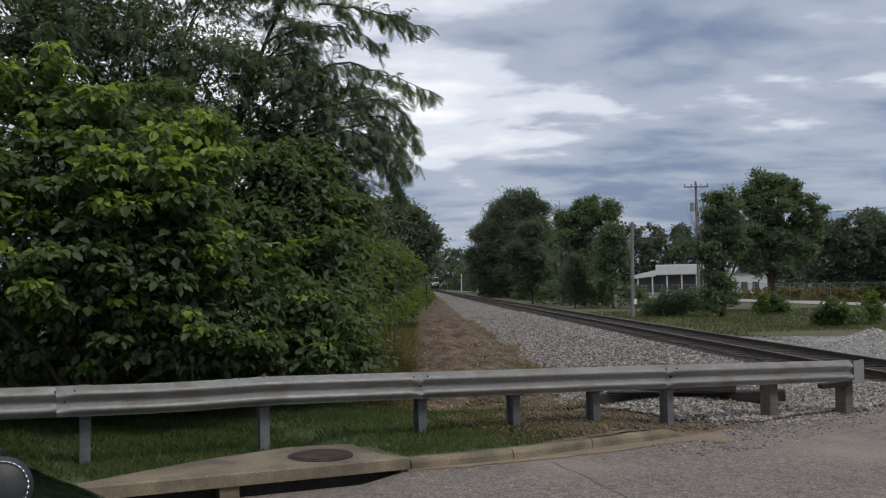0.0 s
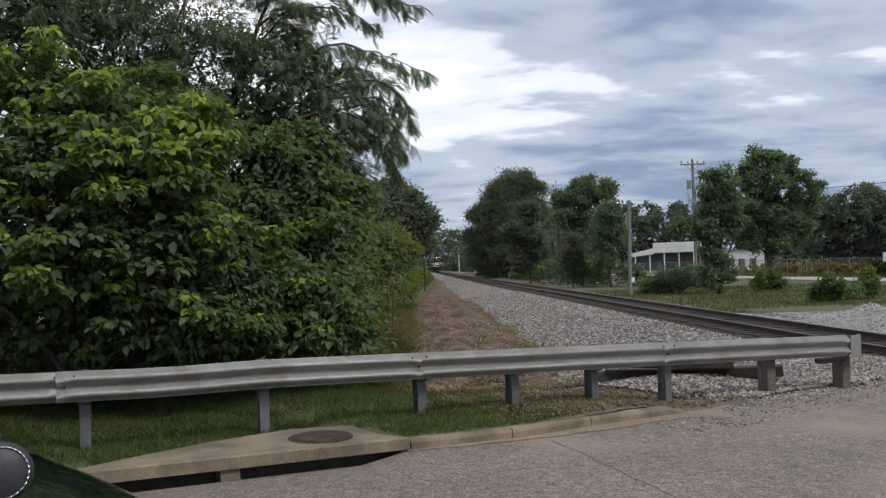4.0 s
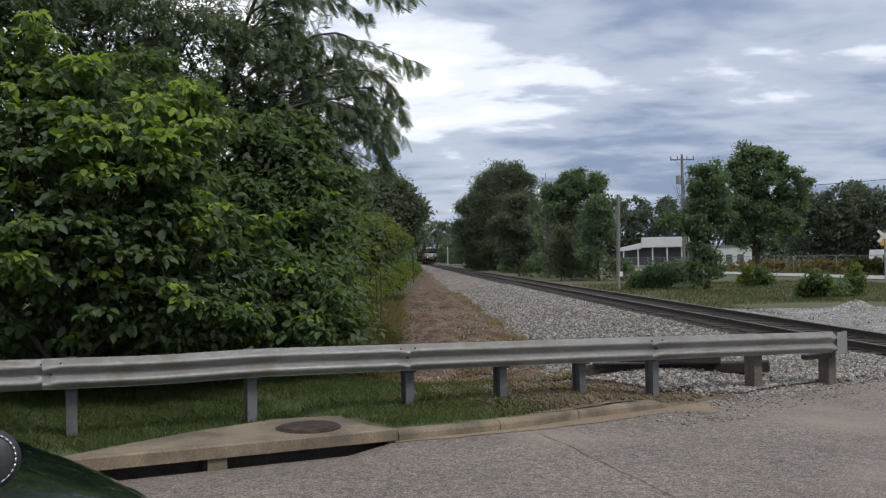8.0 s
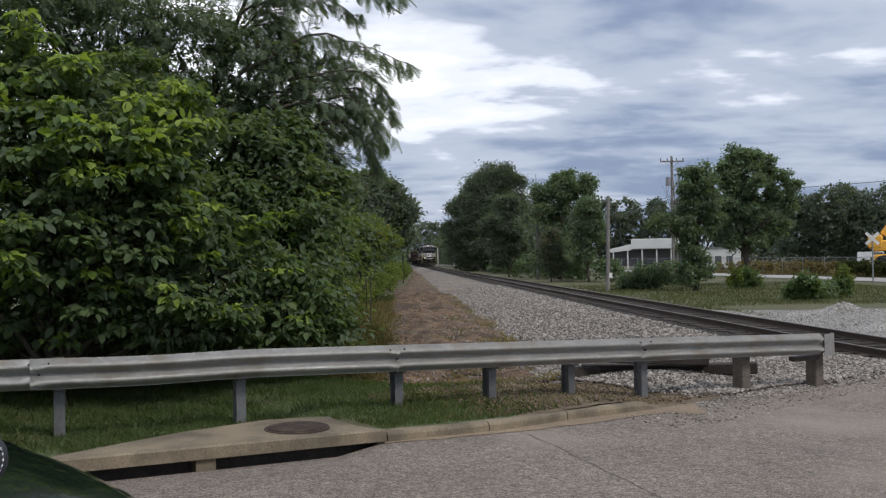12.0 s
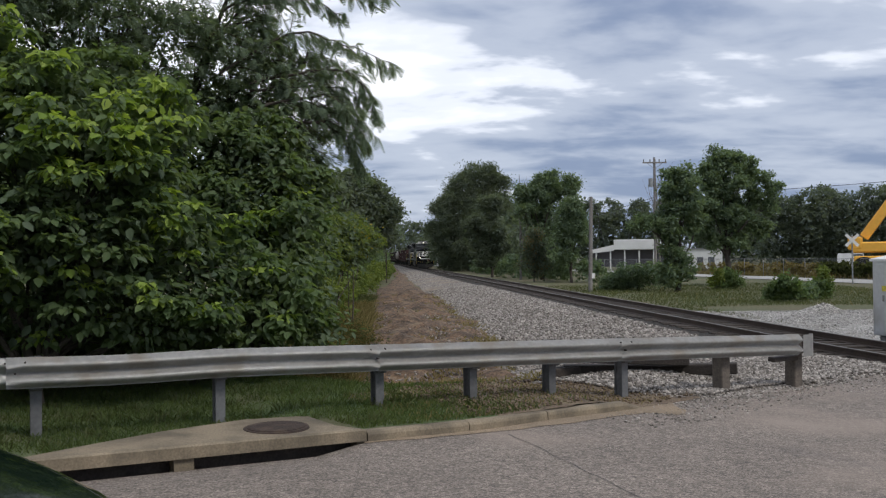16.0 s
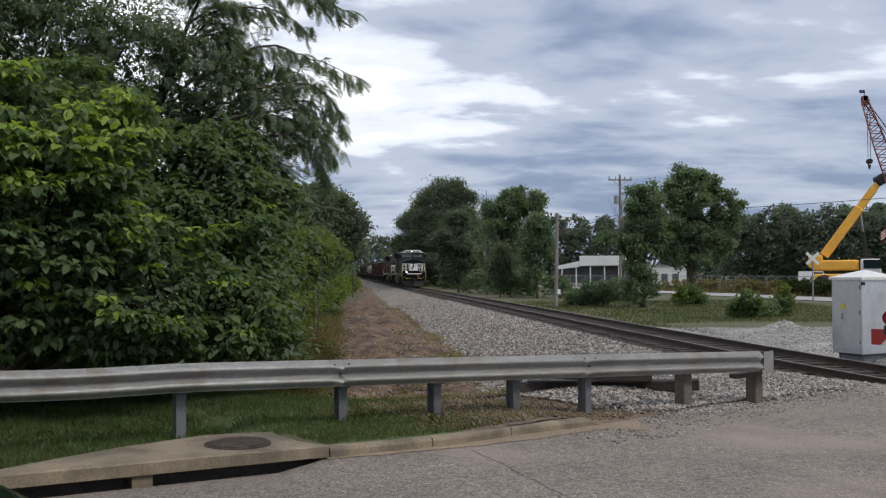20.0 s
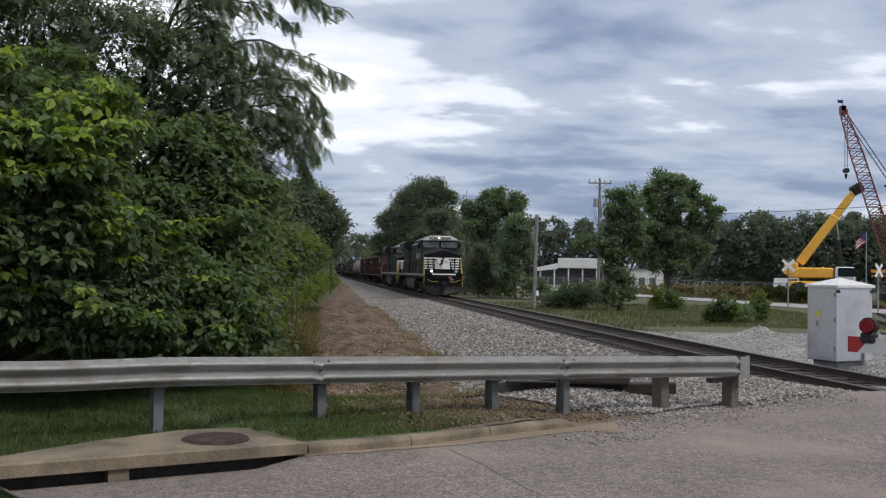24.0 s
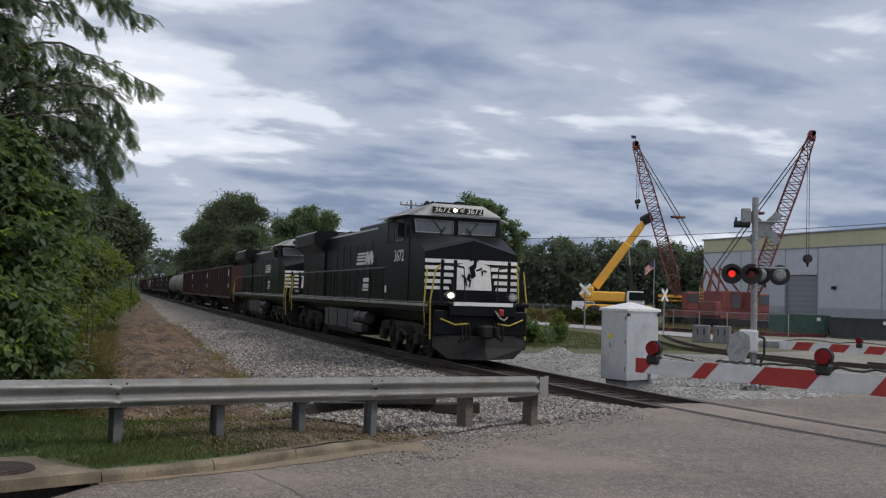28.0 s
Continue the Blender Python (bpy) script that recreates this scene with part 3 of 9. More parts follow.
def build_street():
    # carriageway with a widened throat at the crossing
    edge = street_edge

    def top(u, s):
        n = -3.6 + (edge(s) + 3.6) * u
        x, y = street(s, n)
        return x, y, road_z(x, y)
    ob = new("road", sheet("road", top, [i / 30 for i in range(31)], [-60, -30] + [-16 + 0.5 * i for i in range(56)] + [12 + 0.2 * i for i in range(50)] + [22 + 0.5 * i for i in range(50)] + [50, 60, 75], M["asphalt"]))
    tagged(ob, "worn grey asphalt street leading over the railway crossing", "road", kind="structure")
    # patched seams in the asphalt
    for (s0, n0), (s1, n1), w in (((5.6, 7.95), (4.9, 5.2), 0.007), ((4.9, 5.2), (5.2, 2.0), 0.006), ((9.2, 8.7), (10.5, 6.6), 0.007), ((10.5, 6.6), (9.9, 4.3), 0.007), ((8.5, 8.35), (9.9, 8.95), 0.010)):
        bm = bmesh.new()
        rows = []
        for i in range(19):
            k = i / 18
            s, n = s0 + (s1 - s0) * k, n0 + (n1 - n0) * k
            s += 0.05 * noise.noise((k * 5, s0, n0)) + 0.02 * noise.noise((k * 25, s0, n0))
            pr = []
            for o in (-w, w):
                x, y = street(s + o * (0.6 + 0.6 * noise.noise((k * 9, o, 3))), n)
                pr.append(bm.verts.new((x, y, road_z(x, y) + 0.005)))
            rows.append(pr)
        for a, b in zip(rows, rows[1:]):
            bm.faces.new((a[0], a[1], b[1], b[0]))
        ob = new("asphalt_crack", mesh_of(bm, "asphalt_crack", M["crack"]))
        tagged(ob, "dark crack running through the asphalt", "crack", kind="structure")
    # gutter sand along the kerb
    bm = bmesh.new()
    rows = []
    for i in range(40):
        s = 4.0 + 4.75 * i / 39
        w = (0.09 + 0.20 * smooth01((s - 4.0) / 3.0) + 0.06 * noise.noise((s * 2.5, 0, 0))) * (1 - 0.97 * smooth01((s - 8.1) / 0.65)) + 0.34 * smooth01((s - 7.9) / 0.3) * smooth01((8.75 - s) / 0.3)
        pr = []
        for k in range(4):
            n = edge(s) + 0.03 - w * k / 3
            x, y = street(s, n)
            pr.append(bm.verts.new((x, y, road_z(x, y) + (0.006 if k == 3 else 0.02 - 0.004 * k))))
        rows.append(pr)
    for a, b in zip(rows, rows[1:]):
        for k in range(3):
            bm.faces.new((a[k], a[k + 1], b[k + 1], b[k]))
    ob = new("gutter_sand", mesh_of(bm, "gutter_sand", M["sand"], True))
    tagged(ob, "pale sand and grit washed along the gutter", "sand", kind="structure")
    # kerb in cast lengths
    kerb = thing("kerb", pose(0, 0, 0), "weathered tan concrete kerb with rounded nose", "kerb", kind="structure")
    s = 4.05
    for i, ln in enumerate((1.22, 1.18, 1.66)):
        bm = bmesh.new()
        prof = [(-0.005, -0.1), (0.0, 0.075), (0.015, 0.10), (0.04, 0.115), (0.13, 0.115), (0.14, 0.10), (0.16, -0.1)]
        sec = []
        for j in range(11):
            ss = s + (ln - 0.012) * j / 10
            drop = 0.10 * smooth01((ss - 7.75) / 0.36) if i == 2 else 0
            pr = []
            for dn, h in prof:
                x, y = street(ss, street_edge(ss) - 0.02 + dn + 0.02 * noise.noise((ss, dn * 20, 4)))
                pr.append(bm.verts.new((x, y, road_z(x, y) + (h - drop if h > 0 else h) + 0.006 * noise.noise((ss * 6, dn * 30, 1)))))
            sec.append(pr)
        for a, b in zip(sec, sec[1:]):
            for k in range(len(prof) - 1):
                bm.faces.new((a[k], b[k], b[k + 1], a[k + 1]))
        bm.faces.new(sec[0]), bm.faces.new(sec[-1][::-1])
        part("kerb_length", bm, M["concrete"], kerb, smooth=False)
        s += ln
    build_inlet()


def build_soil():
    def soil(s, k):
        n = street_edge(s) + 0.10 - 0.14 * smooth01((s - 7.9) / 0.4) + 2.4 * k
        x, y = street(s + 0.5 * noise.noise((k * 3, s, 1)), n)
        fade = smooth01((s - 4.6 - 0.8 * (1 - k)) / 1.2) * smooth01((10.2 - s - 0.6 * k) / 1.0)
        return x, y, ground_z(x, y, False) + 0.004 + 0.026 * fade + 0.012 * noise.noise((x * 3, y * 3, 8))
    ob = new("bare_soil", sheet("bare_soil", soil, [4.6 + 0.2 * i for i in range(32)], [i / 14 for i in range(15)], M["soil"]))
    tagged(ob, "bare brown soil and litter at the kerb end", "soil", kind="structure")


def build_inlet():
    inlet = thing("storm_drain_inlet", pose(0, 0, 0), "weathered concrete storm drain inlet with round iron lid", "storm drain")
    z0 = 0.03
    # top slab: straight at the street, running back to a blunt corner
    out = [(0.62, -0.04), (4.02, -0.03), (3.86, 0.30), (3.83, 0.98), (3.72, 1.05), (3.15, 1.12), (2.2, 0.80), (1.55, 0.46), (1.05, 0.18)]
    bm = bmesh.new()

    def ring(h, grow=0.0):
        vs = []
        for s, n in out:
            cs, cn = 2.4, 0.4
            s, n = s + (cs - s) * grow * 0.4, n + (cn - n) * grow
            x, y = street(s, CURB_N + n)
            vs.append(bm.verts.new((x, y, 0.10 - 0.025 * s + h)))
        return vs
    a, b, c = ring(0.025), ring(0.130), ring(0.146, 0.05)
    for lo, hi in ((a, b), (b, c)):
        for i in range(len(out)):
            j = (i + 1) % len(out)
            bm.faces.new((lo[i], lo[j], hi[j], hi[i]))
    bm.faces.new(c), bm.faces.new(a[::-1])
    part("slab", bm, M["concrete"], inlet, "tan stained concrete top")
    # throat below the slab: dark back wall, a pier, end block
    bm = bmesh.new()
    for s0, s1, n0, n1, h0, h1 in ((0.7, 3.95, 0.16, 0.24, -0.45, 0.075),):
        q = [street(s0, CURB_N + n0), street(s1, CURB_N + n0), street(s1, CURB_N + n1), street(s0, CURB_N + n1)]
        slab(bm, q, z0 + h0, z0 + h1)
    part("throat_wall", bm, M["iron"], inlet, "dark wall inside the drain mouth")
    bm = bmesh.new()
    slab(bm, [street(0.9, CURB_N - 0.03), street(3.9, CURB_N - 0.03), street(3.95, CURB_N + 0.42), street(0.9, CURB_N + 0.42)], z0 - 0.25, z0 - 0.14)
    part("throat_floor", bm, M["crack"], inlet, "dark mouth floor")
    for s0, s1 in ((2.12, 2.30), (3.93, 4.04)):
        bm = bmesh.new()
        slab(bm, [street(s0, CURB_N + 0.0), street(s1, CURB_N + 0.0), street(s1, CURB_N + 0.2), street(s0, CURB_N + 0.2)], z0 - 0.2, 0.10 - 0.025 * s0 + 0.03)
        part("pier", bm, M["concrete"], inlet)
    # lid with raised ring and ribs
    cx, cy = street(3.24, CURB_N + 0.42)
    zc = 0.10 - 0.025 * 3.2 + 0.147
    bm = bmesh.new()
    bmesh.ops.create_cone(bm, cap_ends=True, segments=40, radius1=0.33, radius2=0.32, depth=0.02, matrix=Matrix.Translation((cx, cy, zc + 0.004)))
    part("lid_frame", bm, M["rust"], inlet, "rusty round frame")
    bm = bmesh.new()
    bmesh.ops.create_cone(bm, cap_ends=True, segments=40, radius1=0.29, radius2=0.285, depth=0.02, matrix=Matrix.Translation((cx, cy, zc + 0.013)))
    lid = part("lid", bm, M["rust"], inlet, "rusty iron manhole lid with ribs")
    for k in range(-4, 5):
        h = math.sqrt(max(0.01, 0.265 ** 2 - (k * 0.062) ** 2))
        bm = bmesh.new()
        box(bm, (cx + k * 0.062, cy, zc + 0.0235), (0.02, 2 * h, 0.003))
        part("rib", bm, M["rust"], lid)


# ---- guardrail ----
RAIL = [(-12.5, 5.0), (-8.4, 7.1), (-4.25, 8.9), (-2.1, 9.88), (-0.47, 10.62), (2.78, 12.22), (5.98, 13.72)]


def rail_point(u):
    """A point on the guardrail's line by length from the end node, running left."""
    k = len(RAIL) - 1
    while k > 0:
        a, b = Vector(RAIL[k]), Vector(RAIL[k - 1])
        ln = (a - b).length
        if u <= ln or k == 1:
            d = (a - b).normalized()
            return a + (b - a) * (u / ln), d
        u -= ln
        k -= 1


def rail_top(x):
    return 0.845 - 0.032 * (x + 0.5) - 0.0035 * max(0, x + 0.5) ** 1.0 - 0.036 * smooth01((-1.95 - x) / 1.5)


W_PROFILE = [(0.083 * (0.5 - 0.5 * math.cos(math.tau * 2 * k / 24)) ** 0.75, -0.312 * k / 24) for k in range(25)]


def build_guardrail():
    g = thing("guardrail", pose(0, 0, 0), "weathered galvanised steel W-beam guardrail on posts beside the street", "guardrail")
    cuts = [0.0, 3.53, 7.16, 10.97, 15.6]
    for i in range(4):
        bm = bmesh.new()
        secs = []
        u0, u1 = cuts[i] + (0.0 if i else 0.25), cuts[i + 1] + 0.1
        for j in range(25):
            u = u0 + (u1 - u0) * j / 24
            p, d = rail_point(u)
            d0 = rail_point(u + 0.4)[1] + rail_point(max(0, u - 0.4))[1]
            d0.normalize()
            nrm = Vector((d0.y, -d0.x))        # towards the street
            dent = 0.03 * math.exp(-((p.x + 2.75) / 0.6) ** 2)
            sec = []
            for o, h in W_PROFILE:
                q = p + nrm * (o - 0.004 * (i % 2) - dent * 0.5)
                sec.append(bm.verts.new((q.x, q.y, rail_top(p.x) + h - dent * 0.25)))
            secs.append(sec)
        for a, b in zip(secs, secs[1:]):
            for k in range(len(W_PROFILE) - 1):
                bm.faces.new((a[k], b[k], b[k + 1], a[k + 1]))
        bmesh.ops.solidify(bm, geom=bm.faces[:], thickness=0.005)
        part("beam", bm, M["galv"], g, smooth=True)
        # bolts at the lap
        if i:
            p, d = rail_point(cuts[i] + 0.02)
            nrm = Vector((d.y, -d.x))
            for du, h in ((-0.09, -0.05), (0.09, -0.05), (0.0, -0.156)):
                q = p + d * du
                bm = bmesh.new()
                a = Vector((q.x + nrm.x * 0.03, q.y + nrm.y * 0.03, rail_top(p.x) + h))
                rod(bm, a, a + Vector((nrm.x, nrm.y, 0)) * 0.05, 0.012, 0.009, 8)
                part("splice_bolt", bm, M["iron"], g)
    # rounded terminal
    p, d = rail_point(0.0)
    nrm = Vector((d.y, -d.x))
    bm = bmesh.new()
    pts = []
    for k in range(9):
        a = math.pi * k / 8 * 0.95
        q = p - d * 0.30 + d * (0.36 * math.sin(a * 0.55 + 0.15)) + nrm * (0.085 - 0.16 * (k / 8) ** 2)
        pts.append(q)
    lo, hi = [], []
    for q in pts:
        lo.append(bm.verts.new((q.x, q.y, rail_top(p.x) - 0.325)))
        hi.append(bm.verts.new((q.x, q.y, rail_top(p.x) + 0.004)))
    for k in range(8):
        bm.faces.new((lo[k], lo[k + 1], hi[k + 1], hi[k]))
    bmesh.ops.solidify(bm, geom=bm.faces[:], thickness=0.006)
    part("end_terminal", bm, M["galv"], g, "flared end terminal of the guardrail")
    bm = bmesh.new()
    q = p - d * 0.45 - nrm * 0.12
    box(bm, (q.x, q.y, rail_top(p.x) - 0.36), (0.5, 0.14, 0.07), Matrix.Rotation(math.atan2(d.y, d.x), 4, "Z"), 0.01)
    part("bracket", bm, M["iron"], g)
    # posts; the two by the end are of wood
    for i, px in enumerate((-7.55, -3.78, -2.11, -0.40, 0.74, 1.81, 2.88, 4.53, 5.86)):
        u = 0.0
        while rail_point(u)[0].x > px and u < 19:
            u += 0.01
        q, d = rail_point(u)
        x, y = q.x - d.y * 0.21, q.y + d.x * 0.21
        a = math.atan2(0.47, 0.88) if i > 3 else math.atan2(0.42, 0.9)
        zt = rail_top(x) - 0.02
        zb = ground_z(x, y) - 0.25
        bm = bmesh.new()
        if i < 7:
            # rolled steel I section
            w, dp, t = 0.105, 0.15, 0.012
            for o in (-dp / 2, dp / 2):
                box(bm, (0, o, (zt + zb) / 2), (w, t, zt - zb))
            box(bm, (0, 0, (zt + zb) / 2), (t, dp - t, zt - zb))
        else:
            box(bm, (0, 0, (zt + zb) / 2), (0.17, 0.2, zt - zb), None, 0.012)
        bmesh.ops.transform(bm, matrix=Matrix.Translation((x, y, 0)) @ Matrix.Rotation(a, 4, "Z"), verts=bm.verts[:])
        part("post", bm, M["galv_post"] if i < 7 else M["wood_post"], g, "" if i < 7 else "grey weathered timber post")
        if i < 7:
            bm = bmesh.new()
            box(bm, (0, -0.11, zt - 0.16), (0.12, 0.09, 0.33), None, 0.008)
            bmesh.ops.transform(bm, matrix=Matrix.Translation((x, y, 0)) @ Matrix.Rotation(a, 4, "Z"), verts=bm.verts[:])
            part("spacer_block", bm, M["galv_post"], g)


# ---- railway track ----
def build_track():
    track = thing("railway_track", pose(0, 0, 0), "single railway track with rusty rails on dark timber ties", "railway track", kind="structure")
    ys = [-14 + 1.0 * i for i in range(100)] + [88 + 6 * i for i in range(92)]
    web = [(-0.07, -0.165), (0.07, -0.165), (0.07, -0.15), (0.012, -0.13), (0.012, -0.04), (0.036, -0.03), (0.036, -0.0), (-0.036, -0.0), (-0.036, -0.03), (-0.012, -0.04), (-0.012, -0.13), (-0.07, -0.15)]
    for side in (-1, 1):
        bm, bh = bmesh.new(), bmesh.new()
        prev = prevh = None
        for y in ys:
            sec = [bm.verts.new((track_x(y) + side * 0.755 + o, y, track_z(y) + h - 0.003)) for o, h in web]
            top = [bh.verts.new((track_x(y) + side * 0.755 + o, y, track_z(y) + h)) for o, h in ((-0.03, -0.004), (-0.024, 0.004), (0.024, 0.004), (0.03, -0.004))]
            if prev:
                for k in range(12):
                    bm.faces.new((prev[k], prev[(k + 1) % 12], sec[(k + 1) % 12], sec[k]))
                for k in range(3):
                    bh.faces.new((prevh[k], prevh[k + 1], top[k + 1], top[k]))
            prev, prevh = sec, top
        part("rail", bm, M["rail_steel"], track, "rusty brown steel rail")
        part("rail_head", bh, M["rail_head"], track, "worn bright running surface")
    # timber ties near the crossing, each a piece; the far ones joined
    bm = bmesh.new()
    box(bm, (0, 0, -0.09), (2.6, 0.23, 0.18), None, 0.012)
    base = part("tie", bm, M["tie"], track)
    rng = random.Random(5)
    ylist = [17.18 + 0.53 * i for i in range(704)]

    def spot(y):
        return Matrix.Translation((track_x(y) + rng.uniform(-0.06, 0.06), y, track_z(y) - 0.152 + rng.uniform(-0.012, 0.008))) @ Matrix.Rotation(rng.uniform(-0.02, 0.02) + 0.06, 4, "Z")
    base.matrix_basis = spot(ylist[0])
    for y in ylist[1:184]:
        again(base, spot(y))
    rest = bmesh.new()
    for y in ylist[184:]:
        vs = box(rest, (0, 0, -0.09), (2.6, 0.23, 0.18))
        bmesh.ops.transform(rest, matrix=spot(y), verts=vs)
    ob = part("far_ties", rest, M["tie"], track)
    ob["kind"] = "stuff"
    # flangeway boards in the street
    for off, w, reach in ((-1.33, 0.50, 12), (0.0, 0.605, 13), (1.33, 0.50, 15)):
        bm = bmesh.new()
        prev = None
        for y in [9.2 + 0.6 * i for i in range(reach)]:
            sec = [bm.verts.new((track_x(y) + off + o, y, track_z(y) + h)) for o, h in ((-w, -0.12), (-w, -0.075 if off < 0 else 0.003), (w, -0.075 if off > 0 else 0.003), (w, -0.12))]
            if prev:
                for k in range(4):
                    bm.faces.new((prev[k], prev[(k + 1) % 4], sec[(k + 1) % 4], sec[k]))
            prev = sec
        part("crossing_plank", bm, M["asphalt"], track, "asphalt panel between the rails")
    for lo_x, hi_x, reach in ((-0.845, -0.795, 12), (-0.715, -0.61, 13), (0.61, 0.715, 14), (0.795, 0.845, 14)):
        bm = bmesh.new()
        prev = None
        for y in [9.2 + 0.6 * i for i in range(reach)]:
            sec = [bm.verts.new((track_x(y) + o, y, track_z(y) + 0.006)) for o in (lo_x, hi_x)]
            if prev:
                bm.faces.new((prev[0], prev[1], sec[1], sec[0]))
            prev = sec
        part("flangeway", bm, M["old_wood"], track, "dark groove beside the rail")


build_ground()
build_ballast()
build_street()
build_soil()
build_guardrail()
build_track()


# ---- train ----
ROAD_NUMBER = "3672"


def text_part(name, s, size, m, parent, material):
    cu = bpy.data.curves.new(name, "FONT")
    cu.body, cu.size, cu.extrude, cu.align_x, cu.align_y = s, size, 0.004, "CENTER", "CENTER"
    tmp = bpy.data.objects.new("tmp", cu)
    scene.collection.objects.link(tmp)
    dg = bpy.context.evaluated_depsgraph_get()
    me = bpy.data.meshes.new_from_object(tmp.evaluated_get(dg))
    bpy.data.objects.remove(tmp)
    me.materials.clear()
    me.materials.append(material)
    ob = new(name, me)
    ob.parent = parent
    ob.matrix_basis = m
    return ob


def wheelset_mesh(r):
    bm = bmesh.new()
    for s in (-1, 1):
        rod(bm, (s * 0.70, 0, 0), (s * 0.83, 0, 0), r, r, 20)
        rod(bm, (s * 0.66, 0, 0), (s * 0.70, 0, 0), r + 0.025, r + 0.025, 20)
        rod(bm, (s * 0.83, 0, 0), (s * 0.86, 0, 0), r * 0.5, r * 0.45, 12)
        for k in range(5):
            a = k * math.tau / 5
            rod(bm, (s * 0.835, r * 0.7 * math.cos(a), r * 0.7 * math.sin(a)), (s * 0.845, r * 0.7 * math.cos(a), r * 0.7 * math.sin(a)), r * 0.13, r * 0.13, 6)
    rod(bm, (-0.85, 0, 0), (0.85, 0, 0), 0.09, 0.09, 10)
    return mesh_of(bm, "wheelset", M["black_under"])


TURNING = []          # (wheelset, rest pose, radius)


def add_wheels(parent, ys, r, me):
    for y in ys:
        w = new("wheelset", me)
        w.parent = parent
        w.matrix_basis = pose(0, y, r)
        TURNING.append((w, (0, y, r), r))


def loco_truck(parent, yc, wheels):
    bm = bmesh.new()
    for s in (-1, 1):
        # side frame with drops over the axle boxes and springs
        prof = [(yc - 2.35, 0.62), (yc - 2.3, 0.98), (yc - 1.5, 1.06), (yc + 1.5, 1.06), (yc + 2.3, 0.98), (yc + 2.35, 0.62), (yc + 1.95, 0.55), (yc + 1.5, 0.78), (yc + 0.5, 0.78),
                (yc + 0.3, 0.55), (yc - 0.3, 0.55), (yc - 0.5, 0.78), (yc - 1.5, 0.78), (yc - 1.95, 0.55)]
        a = [bm.verts.new((s * 1.0, y, z)) for y, z in prof]
        b = [bm.verts.new((s * 1.16, y, z)) for y, z in prof]
        bm.faces.new(a), bm.faces.new(b[::-1])
        for i in range(len(prof)):
            j = (i + 1) % len(prof)
            bm.faces.new((a[i], b[i], b[j], a[j]))
        for k in (-1.85, 0.0, 1.85):
            box(bm, (s * 1.2, yc + k, 0.56), (0.2, 0.42, 0.36), None, 0.04)
        for k in (-0.95, 0.95):
            for o in (-0.14, 0.14):
                rod(bm, (s * 1.14, yc + k + o, 0.50), (s * 1.14, yc + k + o, 0.95), 0.1, 0.1, 8)
        rod(bm, (s * 1.24, yc + 0.2, 0.85), (s * 1.24, yc + 0.95, 0.62), 0.06, 0.06, 8)
        box(bm, (s * 1.22, yc - 1.2, 0.98), (0.14, 0.5, 0.14), None, 0.02)
    box(bm, (0, yc, 0.85), (2.0, 4.2, 0.3))
    return part("truck_frame", bm, M["black_under"], parent, "grimy cast truck frame")


LEVELS = ((0.0, 0.0), (1.2, 1.30), (1.53, 1.74), (2.02, 2.13), (2.57, 3.0), (2.72, 3.2), (3.27, 3.72), (3.86, 4.34), (4.05, 4.46), (4.5, 4.80), (4.7, 5.0))


def level(z):
    """Heights above the rail head, from the drawing's levels to the built ones."""
    for (a, p), (b, q) in zip(LEVELS, LEVELS[1:]):
        if z <= b:
            return p + (q - p) * (z - a) / (b - a)
    return z + 0.3


def stretch_heights(lo):
    done = set()
    for ob in lo.children_recursive:
        if ob.name.startswith(("wheelset", "truck_frame")) or ob.data in done:
            continue
        done.add(ob.data)
        if ob.name.startswith(("digits", "cab_number")):
            ob.location.z = level(ob.location.z)
            continue
        for v in ob.data.vertices:
            v.co.z = level(v.co.z)


